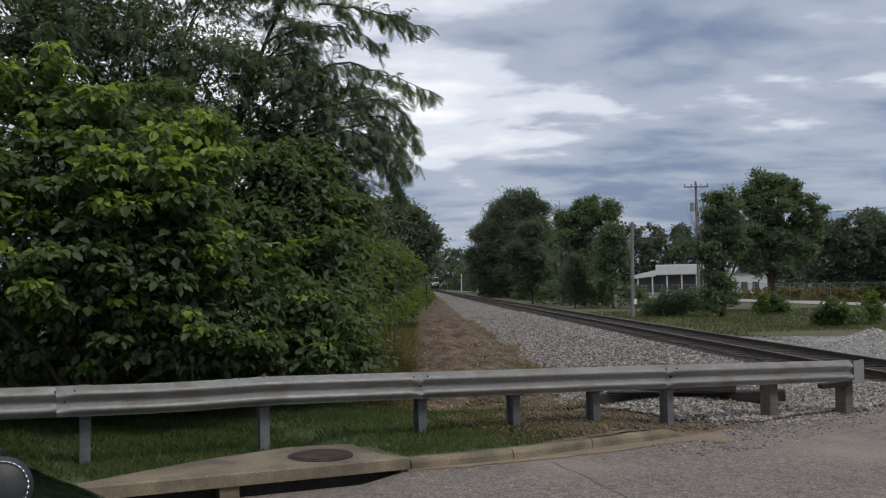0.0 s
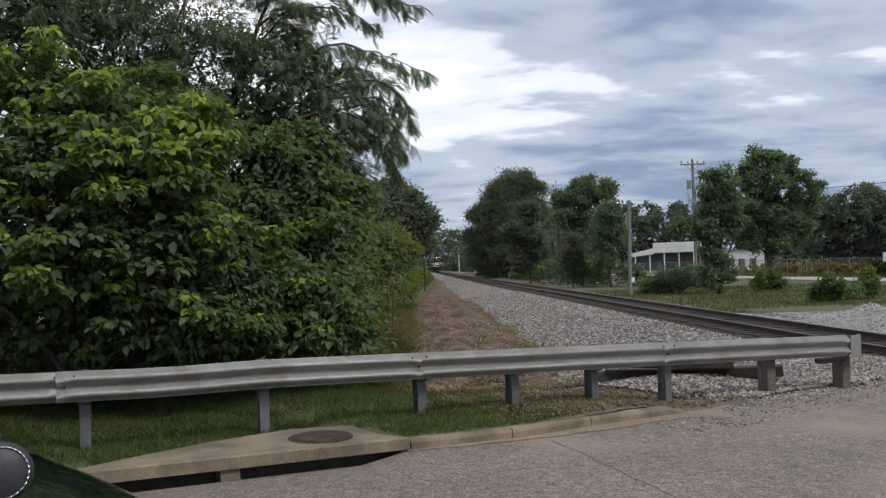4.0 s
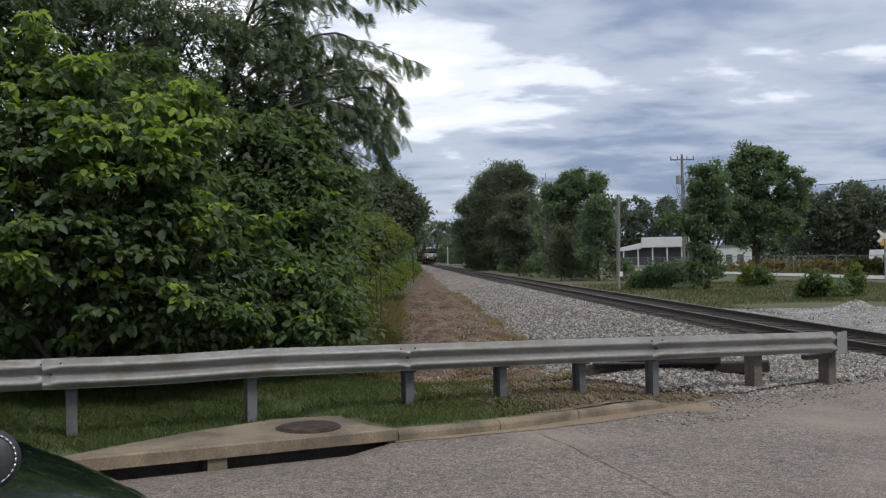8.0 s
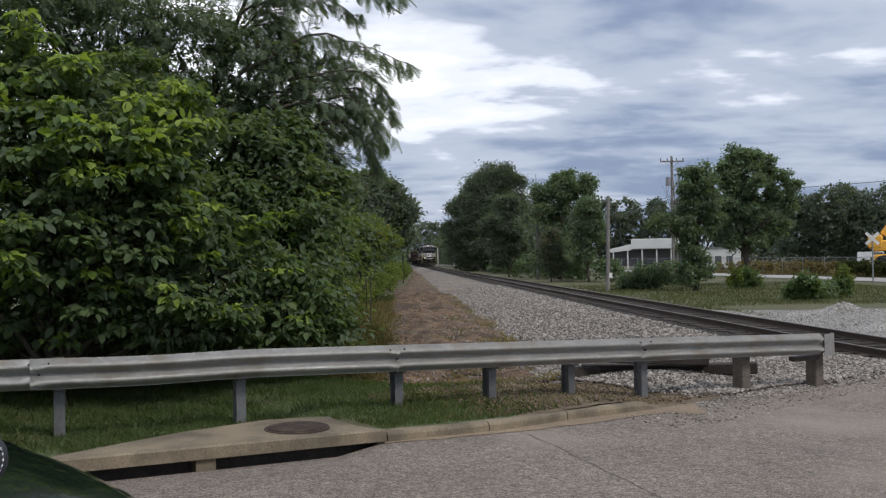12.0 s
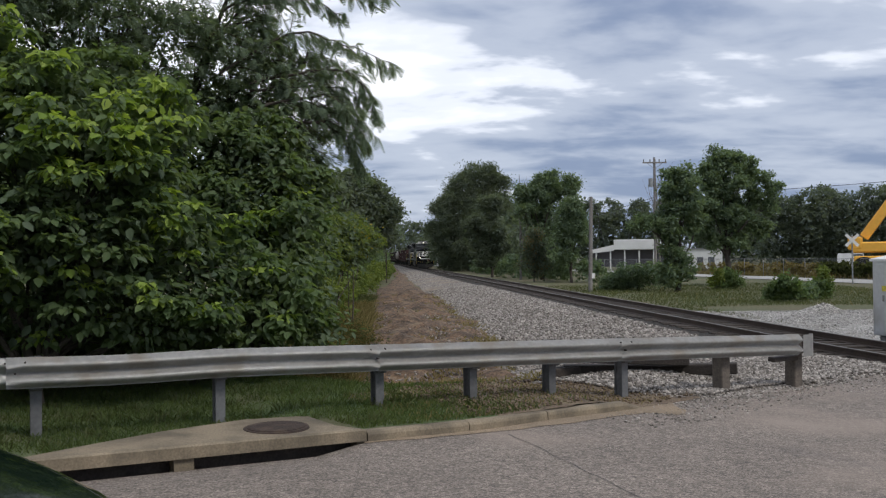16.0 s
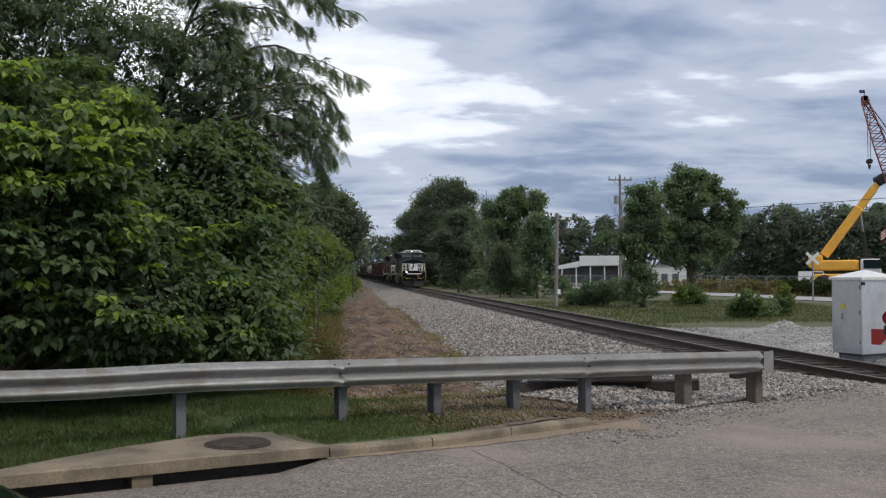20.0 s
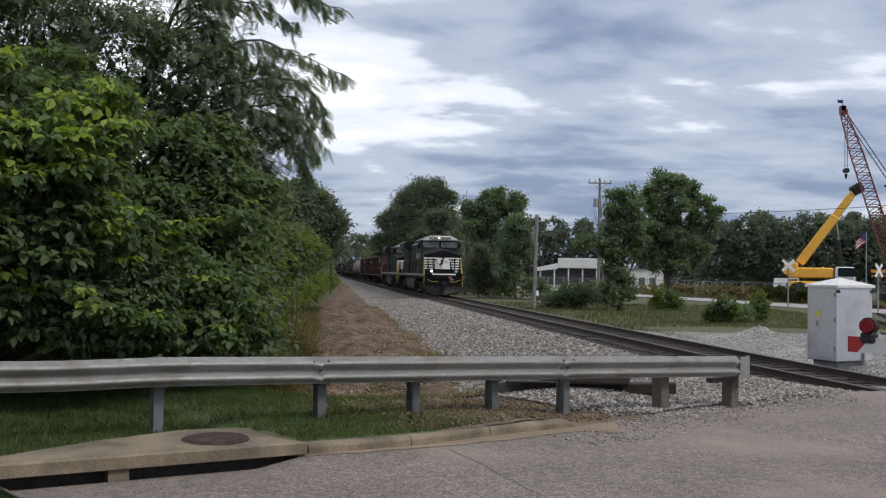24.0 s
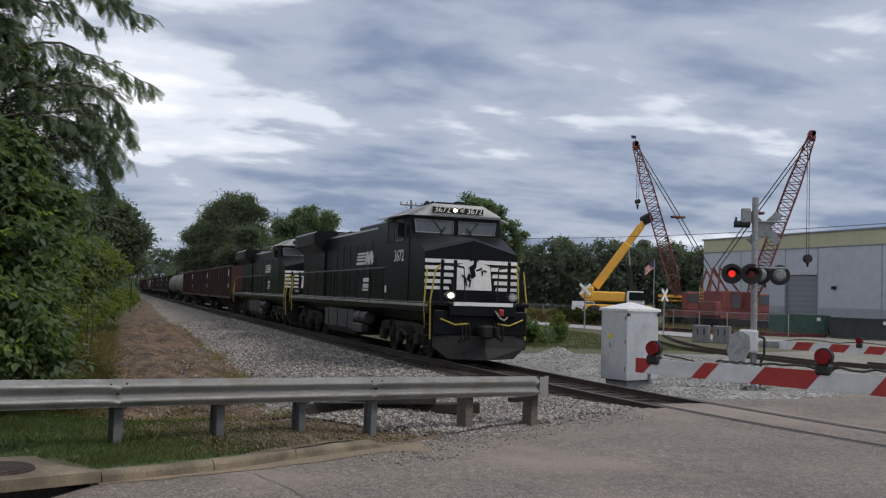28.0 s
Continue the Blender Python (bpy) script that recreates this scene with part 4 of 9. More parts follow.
def build_loco(detail, name_label):
    """Six-axle hood diesel; +y is forward, z = 0 on the rail head."""
    lo = thing("diesel_locomotive", pose(0, 0, 0), name_label, "locomotive", "locomotives of the train")
    P = lambda n, bm, m, lab="", sm=False: part(n, bm, M[m], lo, lab, sm)
    F = 10.9      # end sill, front
    # frame with the pale sill stripe
    bm = bmesh.new()
    box(bm, (0, 0, 1.42), (3.05, 21.6, 0.22), None, 0.015)
    box(bm, (0, 0, 1.18), (1.7, 21.0, 0.30))
    # full-length filler block, added to keep the gaps under the frame dark
    box(bm, (0, 0, 0.72), (1.1, 20.0, 0.7))
    P("underframe", bm, "black_paint")
    for s in (-1, 1):
        bm = bmesh.new()
        box(bm, (s * 1.527, 0.1, 1.46), (0.012, 21.2, 0.06))
        P("sill_stripe", bm, "sill_paint", "pale stripe along the frame")
    # long hood: engine room, inverter blower, flared radiators
    bm = bmesh.new()
    prism(bm, [(-0.86, 1.53), (0.86, 1.53), (0.86, 3.86), (0.70, 4.05), (-0.70, 4.05), (-0.86, 3.86)], -5.6, 4.4)
    P("engine_hood", bm, "black_paint")
    bm = bmesh.new()
    prism(bm, [(-0.95, 1.53), (0.95, 1.53), (0.95, 3.3), (1.46, 3.66), (1.46, 4.28), (1.30, 4.42), (-1.30, 4.42), (-1.46, 4.28), (-1.46, 3.66), (-0.95, 3.3)], -10.3, -5.6)
    P("radiator_section", bm, "black_paint", "flared black radiator housing")
    for s in (-1, 1):
        for k in range(2):
            bm = bmesh.new()
            for j in range(9):
                box(bm, (s * 1.472, -9.0 + 2.3 * k, 3.72 + 0.06 * j), (0.02, 2.1, 0.03))
            P("radiator_grille", bm, "dirty_tank", "dark louvred grille")
    bm = bmesh.new()
    box(bm, (0, 1.2, 4.16), (1.25, 3.8, 0.24), None, 0.05)
    box(bm, (0, -3.6, 4.12), (1.2, 2.2, 0.18), None, 0.05)
    rod(bm, (0, -1.6, 4.0), (0, -1.6, 4.36), 0.33, 0.28, 14)
    P("roof_equipment", bm, "black_paint")
    for s in (-1, 1):
        for k in range(7):
            bm = bmesh.new()
            box(bm, (s * 0.868, -5.0 + k * 1.12, 2.55), (0.02, 1.0, 1.75), None, 0.006)
            d = P("hood_door", bm, "black_paint")
            bm = bmesh.new()
            rod(bm, (s * 0.885, -4.62 + k * 1.12, 2.45), (s * 0.885, -4.62 + k * 1.12, 2.65), 0.012, seg=5)
            part("handle", bm, M["chrome"], d)
        for k in range(3):
            bm = bmesh.new()
            for j in range(12):
                box(bm, (s * 0.89, 2.75 + k * 0.62 - 0.05, 2.0 + 0.07 * j), (0.03, 0.5, 0.04))
            P("louvre", bm, "black_under")
    # equipment cabinet behind the cab, wider than the hood
    bm = bmesh.new()
    prism(bm, [(-1.30, 1.53), (1.30, 1.53), (1.30, 3.95), (1.10, 4.14), (-1.10, 4.14), (-1.30, 3.95)], 4.4, 6.15)
    P("electrical_cabinet", bm, "black_paint")
    # cab
    bm = bmesh.new()
    prism(bm, [(-1.52, 1.53), (1.52, 1.53), (1.52, 3.98), (-1.52, 3.98)], 6.15, 8.75)
    P("cab", bm, "black_paint", "black wide-nosed cab")
    bm = bmesh.new()
    prism(bm, [(-1.56, 3.97), (1.56, 3.97), (1.50, 4.08), (0.84, 4.50), (-0.84, 4.50), (-1.50, 4.08)], 5.9, 8.80)
    P("cab_roof", bm, "grey_roof", "pale grey cab roof with chamfered sides")
    # sloped front of the roof carrying the boards
    bm = bmesh.new()
    a = [(-1.53, 8.76, 3.97), (1.53, 8.76, 3.97), (1.47, 8.84, 4.08), (0.83, 8.84, 4.50), (-0.83, 8.84, 4.50), (-1.47, 8.84, 4.08)]
    vs = [bm.verts.new(p) for p in a]
    ws = [bm.verts.new((x, y + 0.1, z)) for x, y, z in a]
    bm.faces.new(ws), bm.faces.new(vs[::-1])
    for i in range(6):
        j = (i + 1) % 6
        bm.faces.new((vs[i], vs[j], ws[j], ws[i]))
    P("roof_front", bm, "white_paint", "white brow above the windscreen")
    bm = bmesh.new()
    for x in (-0.6, -0.36, 0.36, 0.55):
        rod(bm, (x, 7.0, 4.5), (x, 7.55, 4.62), 0.07, 0.10, 8)
    box(bm, (0.0, 7.6, 4.56), (0.5, 0.5, 0.14), None, 0.03)
    P("air_horn", bm, "black_under")
    for s in (-1, 1):
        bm = bmesh.new()
        box(bm, (s * 0.54, 8.95, 4.25), (0.62, 0.06, 0.24), None, 0.01)
        nb = P("number_board", bm, "black_under", "black number board with white digits")
        if detail:
            text_part("digits", ROAD_NUMBER, 0.27, pose(s * 0.54, 8.985, 4.25, 90, 0, 180), nb, M["amber_text"])
    # headlight pair in the brow
    for s in (-1, 1):
        bm = bmesh.new()
        rod(bm, (s * 0.115, 8.93, 4.25), (s * 0.115, 9.0, 4.25), 0.115, 0.115, 16)
        rim = P("headlight_rim", bm, "black_under")
        bm = bmesh.new()
        rod(bm, (s * 0.115, 8.96, 4.25), (s * 0.115, 9.012, 4.25), 0.075, 0.075, 16)
        part("lens", bm, M["headlight" if s > 0 and detail else "headlight_dim"], rim, "lit headlight" if s > 0 else "unlit headlight")
    # windscreen panes, gaskets, wipers, pillars
    for s in (-1, 1):
        bm = bmesh.new()
        out = [(0.10, 3.43), (1.32, 3.43), (1.37, 3.80), (0.10, 3.80)]
        prism(bm, [(s * x, z) for x, z in out], 8.755, 8.775)
        w = P("windscreen", bm, "cab_glass", "dark windscreen pane")
        bm = bmesh.new()
        for (x0, z0), (x1, z1) in zip(out, out[1:] + out[:1]):
            rod(bm, (s * x0, 8.785, z0), (s * x1, 8.785, z1), 0.022, seg=5)
        part("gasket", bm, M["grey_roof"], w)
        bm = bmesh.new()
        rod(bm, (s * 0.85, 8.80, 3.92), (s * 0.45, 8.82, 3.45), 0.014, seg=5)
        rod(bm, (s * 0.60, 8.82, 3.30), (s * 0.36, 8.82, 3.62), 0.018, seg=5)
        part("wiper", bm, M["black_under"], w)
        # side windows and mirror
        for y0, y1 in ((6.5, 7.25), (7.35, 8.15)):
            bm = bmesh.new()
            box(bm, (s * 1.525, (y0 + y1) / 2, 3.52), (0.02, y1 - y0, 0.62))
            sw = P("side_window", bm, "cab_glass", "dark sliding cab window")
            bm = bmesh.new()
            for z in (3.2, 3.84):
                box(bm, (s * 1.535, (y0 + y1) / 2, z), (0.03, y1 - y0 + 0.05, 0.04))
            for y in (y0, y1):
                box(bm, (s * 1.535, y, 3.52), (0.03, 0.04, 0.6))
            part("frame", bm, M["grey_roof" if y0 > 7 else "black_under"], sw)
        bm = bmesh.new()
        box(bm, (s * 1.72, 7.5, 3.98), (0.44, 2.1, 0.035), Matrix.Rotation(s * 0.35, 4, "Y"))
        P("sun_visor", bm, "white_paint", "pale sunshade above the cab window")
        bm = bmesh.new()
        box(bm, (s * 1.66, 8.28, 3.5), (0.20, 0.03, 0.42), None, 0.008)
        P("mirror", bm, "black_under")
        if detail:
            text_part("cab_number", ROAD_NUMBER, 0.52, pose(s * 1.531, 7.75, 2.68, 90, 0, 90 * s), lo, M["amber_text"])
            bm = bmesh.new()
            box(bm, (s * 1.53, 6.35, 1.95), (0.01, 0.16, 0.24))
            P("notice_plate", bm, "white_paint")
    # sill below the windscreen and the nose
    bm = bmesh.new()
    nose_side = [(8.70, 1.53, 0), (10.35, 1.53, 0), (10.35, 2.74, 0.40), (10.22, 2.82, 0.40), (9.0, 3.34, 0.05), (8.70, 3.40, 0.0)]
    lf, cf, rf = [], [], []
    for y, z, gable in nose_side:
        lf.append(bm.verts.new((-1.50, y - (0.12 if y > 9 else 0), z)))
        cf.append(bm.verts.new((0, y + (0.07 if y > 9 else 0), z + gable)))
        rf.append(bm.verts.new((1.50, y - (0.12 if y > 9 else 0), z)))
    for A, B in ((lf, cf), (cf, rf)):
        for i in range(len(A)):
            j = (i + 1) % len(A)
            bm.faces.new((A[i], B[i], B[j], A[j]))
    bm.faces.new(lf), bm.faces.new(rf[::-1])
    P("nose", bm, "black_paint", "black angular nose hood")

    def nose_face(x):
        return 10.42 - 0.19 * abs(x) / 1.5 + 0.006
    # white stripes and the plain white panel with its dark emblem shape
    for s in (-1, 1):
        for k in range(5):
            bm = bmesh.new()
            z = 2.545 - 0.128 * k
            x0 = (0.12, 0.56, 0.62, 0.68, 0.74)[k]
            pts = [(x0, z - 0.036), (1.49, z - 0.036), (1.49, z + 0.036), (x0 + 0.03, z + 0.036)]
            a = [bm.verts.new((s * x, nose_face(x) + 0.0, zz)) for x, zz in pts]
            b = [bm.verts.new((s * x, nose_face(x) + 0.010 + (0.004 if k == 0 else 0), zz)) for x, zz in pts]
            bm.faces.new(a), bm.faces.new(b[::-1])
            for i in range(4):
                j = (i + 1) % 4
                bm.faces.new((a[i], b[i], b[j], a[j]))
            P("nose_stripe", bm, "white_paint", "white stripe across the nose")
    for s in (-1, 1):
        bm = bmesh.new()
        pts = [(0.0, 2.0), (0.62, 2.0), (0.54, 2.47), (0.0, 2.575)]
        a = [bm.verts.new((s * x, nose_face(x), zz)) for x, zz in pts]
        b = [bm.verts.new((s * x, nose_face(x) + 0.008, zz)) for x, zz in pts]
        bm.faces.new(a), bm.faces.new(b[::-1])
        for i in range(4):
            j = (i + 1) % 4
            bm.faces.new((a[i], b[i], b[j], a[j]))
        P("nose_panel", bm, "white_paint", "white panel on the nose")
    bm = bmesh.new()
    for x, z, w, h, r in ((0.05, 2.36, 0.15, 0.24, 0.35), (-0.02, 2.50, 0.10, 0.15, -0.15), (-0.06, 2.575, 0.13, 0.055, 0.35), (0.16, 2.25, 0.10, 0.13, -0.45), (0.24, 2.15, 0.04, 0.14, 0.40), (0.12, 2.14, 0.05, 0.15, -0.2), (-0.16, 2.40, 0.22, 0.035, 0.25), (-0.27, 2.34, 0.045, 0.10, 0.2), (0.30, 2.25, 0.16, 0.035, -0.5), (-0.36, 2.38, 0.12, 0.03, -0.1)):
        box(bm, (x, nose_face(x) + 0.014, z), (w, 0.012, h), Matrix.Rotation(r, 4, "Y"))
    P("nose_emblem", bm, "black_paint", "dark emblem shape on the white panel")
    # side lettering blocks as plain shapes
    for s in (-1, 1):
        for k in range(4):
            bm = bmesh.new()
            box(bm, (s * 0.885, 0.75 - 0.05 * k, 3.02 - 0.125 * k), (0.012, 1.25, 0.075))
            P("side_stripe", bm, "white_paint")
        bm = bmesh.new()
        for yy, sl in ((1.48, -0.5), (1.68, 0.35), (1.92, -0.5), (2.14, 0.35), (2.32, 0.6)):
            box(bm, (s * 0.885, yy, 2.84), (0.012, 0.17, 0.48), Matrix.Rotation(sl, 4, "X"))
        P("side_emblem", bm, "white_paint", "white emblem shape on the hood side")
        for k in range(3):
            bm = bmesh.new()
            box(bm, (s * 0.885, 1.5 - 0.05 * k, 2.22 - 0.14 * k), (0.012, 0.8, 0.1))
            P("side_stripe", bm, "white_paint")
    # front platform, anticlimber, ditch lights
    bm = bmesh.new()
    box(bm, (0, 10.8, 1.50), (3.0, 0.72, 0.10), None, 0.02)
    box(bm, (0, 11.18, 1.38), (2.1, 0.10, 0.30), None, 0.03)
    P("front_platform", bm, "black_paint")
    bm = bmesh.new()
    box(bm, (0, 11.235, 1.51), (1.85, 0.02, 0.09))
    P("step_edge", bm, "white_paint", "white edge of the front platform")
    for s in (-1, 1):
        bm = bmesh.new()
        rod(bm, (s * 0.98, 10.95, 1.78), (s * 0.98, 11.12, 1.78), 0.15, 0.15, 16)
        dl = P("ditch_light", bm, "chrome", "round front light")
        bm = bmesh.new()
        rod(bm, (s * 0.98, 11.05, 1.78), (s * 0.98, 11.135, 1.78), 0.095, 0.095, 16)
        part("lens", bm, M["headlight" if s > 0 and detail else "headlight_dim"], dl)
    # cut levers and a red hose coupling across the front
    for s in (-1, 1):
        bm = bmesh.new()
        pipe(bm, [(s * 1.30, 11.16, 1.18), (s * 0.85, 11.20, 1.02), (s * 0.45, 11.24, 1.06)], 0.018, 5)
        P("cut_lever", bm, "yellow_rail", "yellow uncoupling lever")
    bm = bmesh.new()
    box(bm, (-0.55, 11.26, 1.33), (0.16, 0.10, 0.16), None, 0.03)
    P("hose_coupling", bm, "red_paint", "red hose coupling")
    bm = bmesh.new()
    pipe(bm, [(-0.35, 11.27, 1.38), (-0.48, 11.32, 1.22), (-0.62, 11.33, 1.16), (-0.74, 11.30, 1.24)], 0.024, 6)
    P("jumper_cable", bm, "sill_paint", "pale jumper cable")
    # roof gear of the cab
    bm = bmesh.new()
    for x, y, w, h in ((-0.55, 8.3, 0.22, 0.10), (-0.2, 8.45, 0.3, 0.14), (0.15, 8.2, 0.35, 0.12), (0.5, 8.4, 0.2, 0.10)):
        box(bm, (x, y, 4.5 + h / 2), (w, 0.3, h), None, 0.02)
    P("roof_gear", bm, "black_under", "dark roof boxes and antennas")
    # pilot: dark headstock, coupler, hoses, plough
    bm = bmesh.new()
    box(bm, (0, 11.05, 1.05), (2.9, 0.12, 0.62), None, 0.02)
    P("pilot_plate", bm, "black_paint")
    bm = bmesh.new()
    box(bm, (0, 11.35, 0.86), (0.30, 0.6, 0.30), None, 0.05)
    box(bm, (0.07, 11.72, 0.86), (0.34, 0.24, 0.36), None, 0.06)
    box(bm, (-0.16, 11.78, 0.86), (0.12, 0.3, 0.3), None, 0.04)
    P("coupler", bm, "black_under", "dark knuckle coupler")
    for x in (-0.62, -0.5, -0.38, 0.42, 0.54, 0.66):
        bm = bmesh.new()
        pipe(bm, [(x, 11.12, 1.12), (x, 11.3, 0.95), (x + 0.02, 11.32, 0.72), (x + 0.06, 11.22, 0.55)], 0.022, 5)
        P("air_hose", bm, "black_under")
    bm = bmesh.new()
    top = [(-1.45, 10.95), (0, 11.42), (1.45, 10.95)]
    bot = [(-1.02, 11.16), (0, 11.62), (1.02, 11.16)]
    tv = [bm.verts.new((x, y, 0.74)) for x, y in top]
    mv = [bm.verts.new((x, y * 0.5 + b[1] * 0.5 - 0.06, 0.42)) for (x, y), b in zip(top, bot)]
    bv = [bm.verts.new((x, y, 0.12)) for x, y in bot]
    for A, B in ((tv, mv), (mv, bv)):
        for i in range(2):
            bm.faces.new((A[i], A[i + 1], B[i + 1], B[i]))
    bmesh.ops.solidify(bm, geom=bm.faces[:], thickness=0.03)
    P("snow_plough", bm, "dirty_tank", "dusty dark steel plough")
    # steps and yellow grab rails at the corners
    for s in (-1, 1):
        for e, yy in ((1, 10.62), (-1, -10.62)):
            for k in range(4):
                bm = bmesh.new()
                box(bm, (s * 1.32, yy, 0.40 + 0.30 * k), (0.42, 0.5, 0.04))
                P("step", bm, "black_under")
            for o in (-0.26, 0.26):
                bm = bmesh.new()
                box(bm, (s * 1.32, yy + o, 0.85), (0.42, 0.03, 1.0))
                P("step_plate", bm, "black_under")
            bm = bmesh.new()
            pipe(bm, [(s * 1.50, yy + e * 0.28, 0.62), (s * 1.52, yy + e * 0.28, 1.6), (s * 1.40, yy + e * 0.30, 2.35), (s * 1.15, yy + e * 0.28, 2.5)], 0.024)
            pipe(bm, [(s * 1.50, yy - e * 0.26, 0.9), (s * 1.52, yy - e * 0.26, 1.6), (s * 1.46, yy - e * 0.26, 2.35), (s * 1.42, yy - e * 0.5, 2.42)], 0.024)
            P("grab_rail", bm, "yellow_rail", "yellow grab rail")
        # front rail and side handrails
        bm = bmesh.new()
        pipe(bm, [(s * 1.15, 10.9, 2.48), (s * 0.55, 11.0, 2.42), (s * 0.50, 11.05, 1.55)], 0.02)
        P("front_handrail", bm, "black_under")
        bm = bmesh.new()
        pipe(bm, [(s * 1.46, -10.5, 2.45), (s * 1.46, 6.1, 2.45)], 0.02)
        P("side_handrail", bm, "dirty_tank", "thin handrail along the walkway")
        for k in range(10):
            bm = bmesh.new()
            rod(bm, (s * 1.46, -10.3 + k * 1.8, 1.53), (s * 1.46, -10.3 + k * 1.8, 2.46), 0.02, seg=6)
            P("stanchion", bm, "black_under")
    for x in (-1.25, -0.85, 0.85, 1.25):
        bm = bmesh.new()
        box(bm, (x, 11.08, 2.05), (0.09, 0.05, 1.0))
        P("front_stanchion", bm, "black_paint")
    # fuel tank, air reservoirs, under-floor boxes
    bm = bmesh.new()
    prism(bm, [(-1.25, 0.32), (1.25, 0.32), (1.45, 0.55), (1.45, 1.2), (-1.45, 1.2), (-1.45, 0.55)], -2.9, 1.9)
    P("fuel_tank", bm, "dirty_tank", "dusty grey fuel tank")
    for s in (-1, 1):
        for k in range(2):
            bm = bmesh.new()
            rod(bm, (s * 1.3, 2.05 + k * 0.9, 0.98), (s * 1.3, 2.8 + k * 0.9, 0.98), 0.2, seg=12)
            P("air_reservoir", bm, "dirty_tank")
        bm = bmesh.new()
        box(bm, (s * 1.35, 2.6, 0.6), (0.3, 1.4, 0.3), None, 0.03)
        P("battery_box", bm, "dirty_tank")
        bm = bmesh.new()
        for k in range(3):
            box(bm, (s * 1.462, -2.2 + 1.6 * k, 0.86), (0.02, 0.06, 0.6))
        P("tank_strap", bm, "black_under")
    me = wheelset_mesh(0.53)
    for yc in (7.1, -7.1):
        loco_truck(lo, yc, me)
        add_wheels(lo, (yc - 1.85, yc, yc + 1.85), 0.53, me)
    stretch_heights(lo)
    return lo


def freight_truck(parent, yc):
    bm = bmesh.new()
    for s in (-1, 1):
        prof = [(-1.2, 0.5), (-1.1, 0.68), (-0.5, 0.85), (0.5, 0.85), (1.1, 0.68), (1.2, 0.5), (0.75, 0.42), (0.4, 0.28), (-0.4, 0.28), (-0.75, 0.42)]
        a = [bm.verts.new((s * 0.95, yc + y, z)) for y, z in prof]
        b = [bm.verts.new((s * 1.1, yc + y, z)) for y, z in prof]
        bm.faces.new(a), bm.faces.new(b[::-1])
        for i in range(len(prof)):
            j = (i + 1) % len(prof)
            bm.faces.new((a[i], b[i], b[j], a[j]))
    box(bm, (0, yc, 0.7), (2.3, 0.4, 0.3))
    for o in (-0.9, 0.9):
        for s in (-1, 1):
            rod(bm, (s * 0.68, yc + o, 0.42), (s * 0.82, yc + o, 0.42), 0.42, seg=16)
        rod(bm, (-0.8, yc + o, 0.42), (0.8, yc + o, 0.42), 0.08, seg=8)
    part("freight_truck", bm, M["black_under"], parent, "rusty two-axle truck")


def build_hopper(mat, label):
    """Open coal hopper with vertical side posts; 16 m over couplers."""
    c = thing("hopper_wagon", pose(0, 0, 0), label, "freight wagon", "wagons of the train")
    bm = bmesh.new()
    L = 7.6
    prism(bm, [(-1.5, 1.25), (1.5, 1.25), (1.5, 3.75), (1.38, 3.75), (1.38, 1.5), (-1.38, 1.5), (-1.38, 3.75), (-1.5, 3.75)], -L, L)
    for e in (-1, 1):
        box(bm, (0, e * (L - 0.05), 2.6), (2.8, 0.1, 2.3))
    box(bm, (0, 0, 3.2), (2.7, 2 * L - 0.2, 0.3))
    part("body", bm, M[mat], c)
    bm = bmesh.new()
    for s in (-1, 1):
        box(bm, (s * 1.52, 0, 3.74), (0.14, 2 * L + 0.06, 0.12))
        box(bm, (s * 1.52, 0, 1.3), (0.12, 2 * L + 0.06, 0.16))
    part("top_chord", bm, M[mat], c)
    for s in (-1, 1):
        for k in range(12):
            bm = bmesh.new()
            box(bm, (s * 1.545, -L + 0.35 + k * (2 * L - 0.7) / 11, 2.5), (0.09, 0.12, 2.3))
            part("side_post", bm, M[mat], c)
        bm = bmesh.new()
        box(bm, (s * 1.56, L - 1.4, 3.2), (0.012, 0.55, 0.5))
        part("marking_panel", bm, M["white_paint"], c, "pale stencilled marking block")
        bm = bmesh.new()
        box(bm, (s * 1.56, L - 1.4, 2.2), (0.012, 0.4, 0.3))
        part("marking_panel", bm, M["white_paint"], c, "pale stencilled marking block")
    for k in range(3):
        bm = bmesh.new()
        prism(bm, [(-1.2, 1.25), (1.2, 1.25), (0.5, 0.45), (-0.5, 0.45)], -3.6 + 2.8 * k - 0.9, -3.6 + 2.8 * k + 0.9)
        part("discharge_chute", bm, M[mat], c)
    bm = bmesh.new()
    box(bm, (0, 0, 1.0), (0.5, 16.2, 0.3))
    part("centre_sill", bm, M["black_under"], c)
    for yc in (-6.0, 6.0):
        freight_truck(c, yc)
    return c


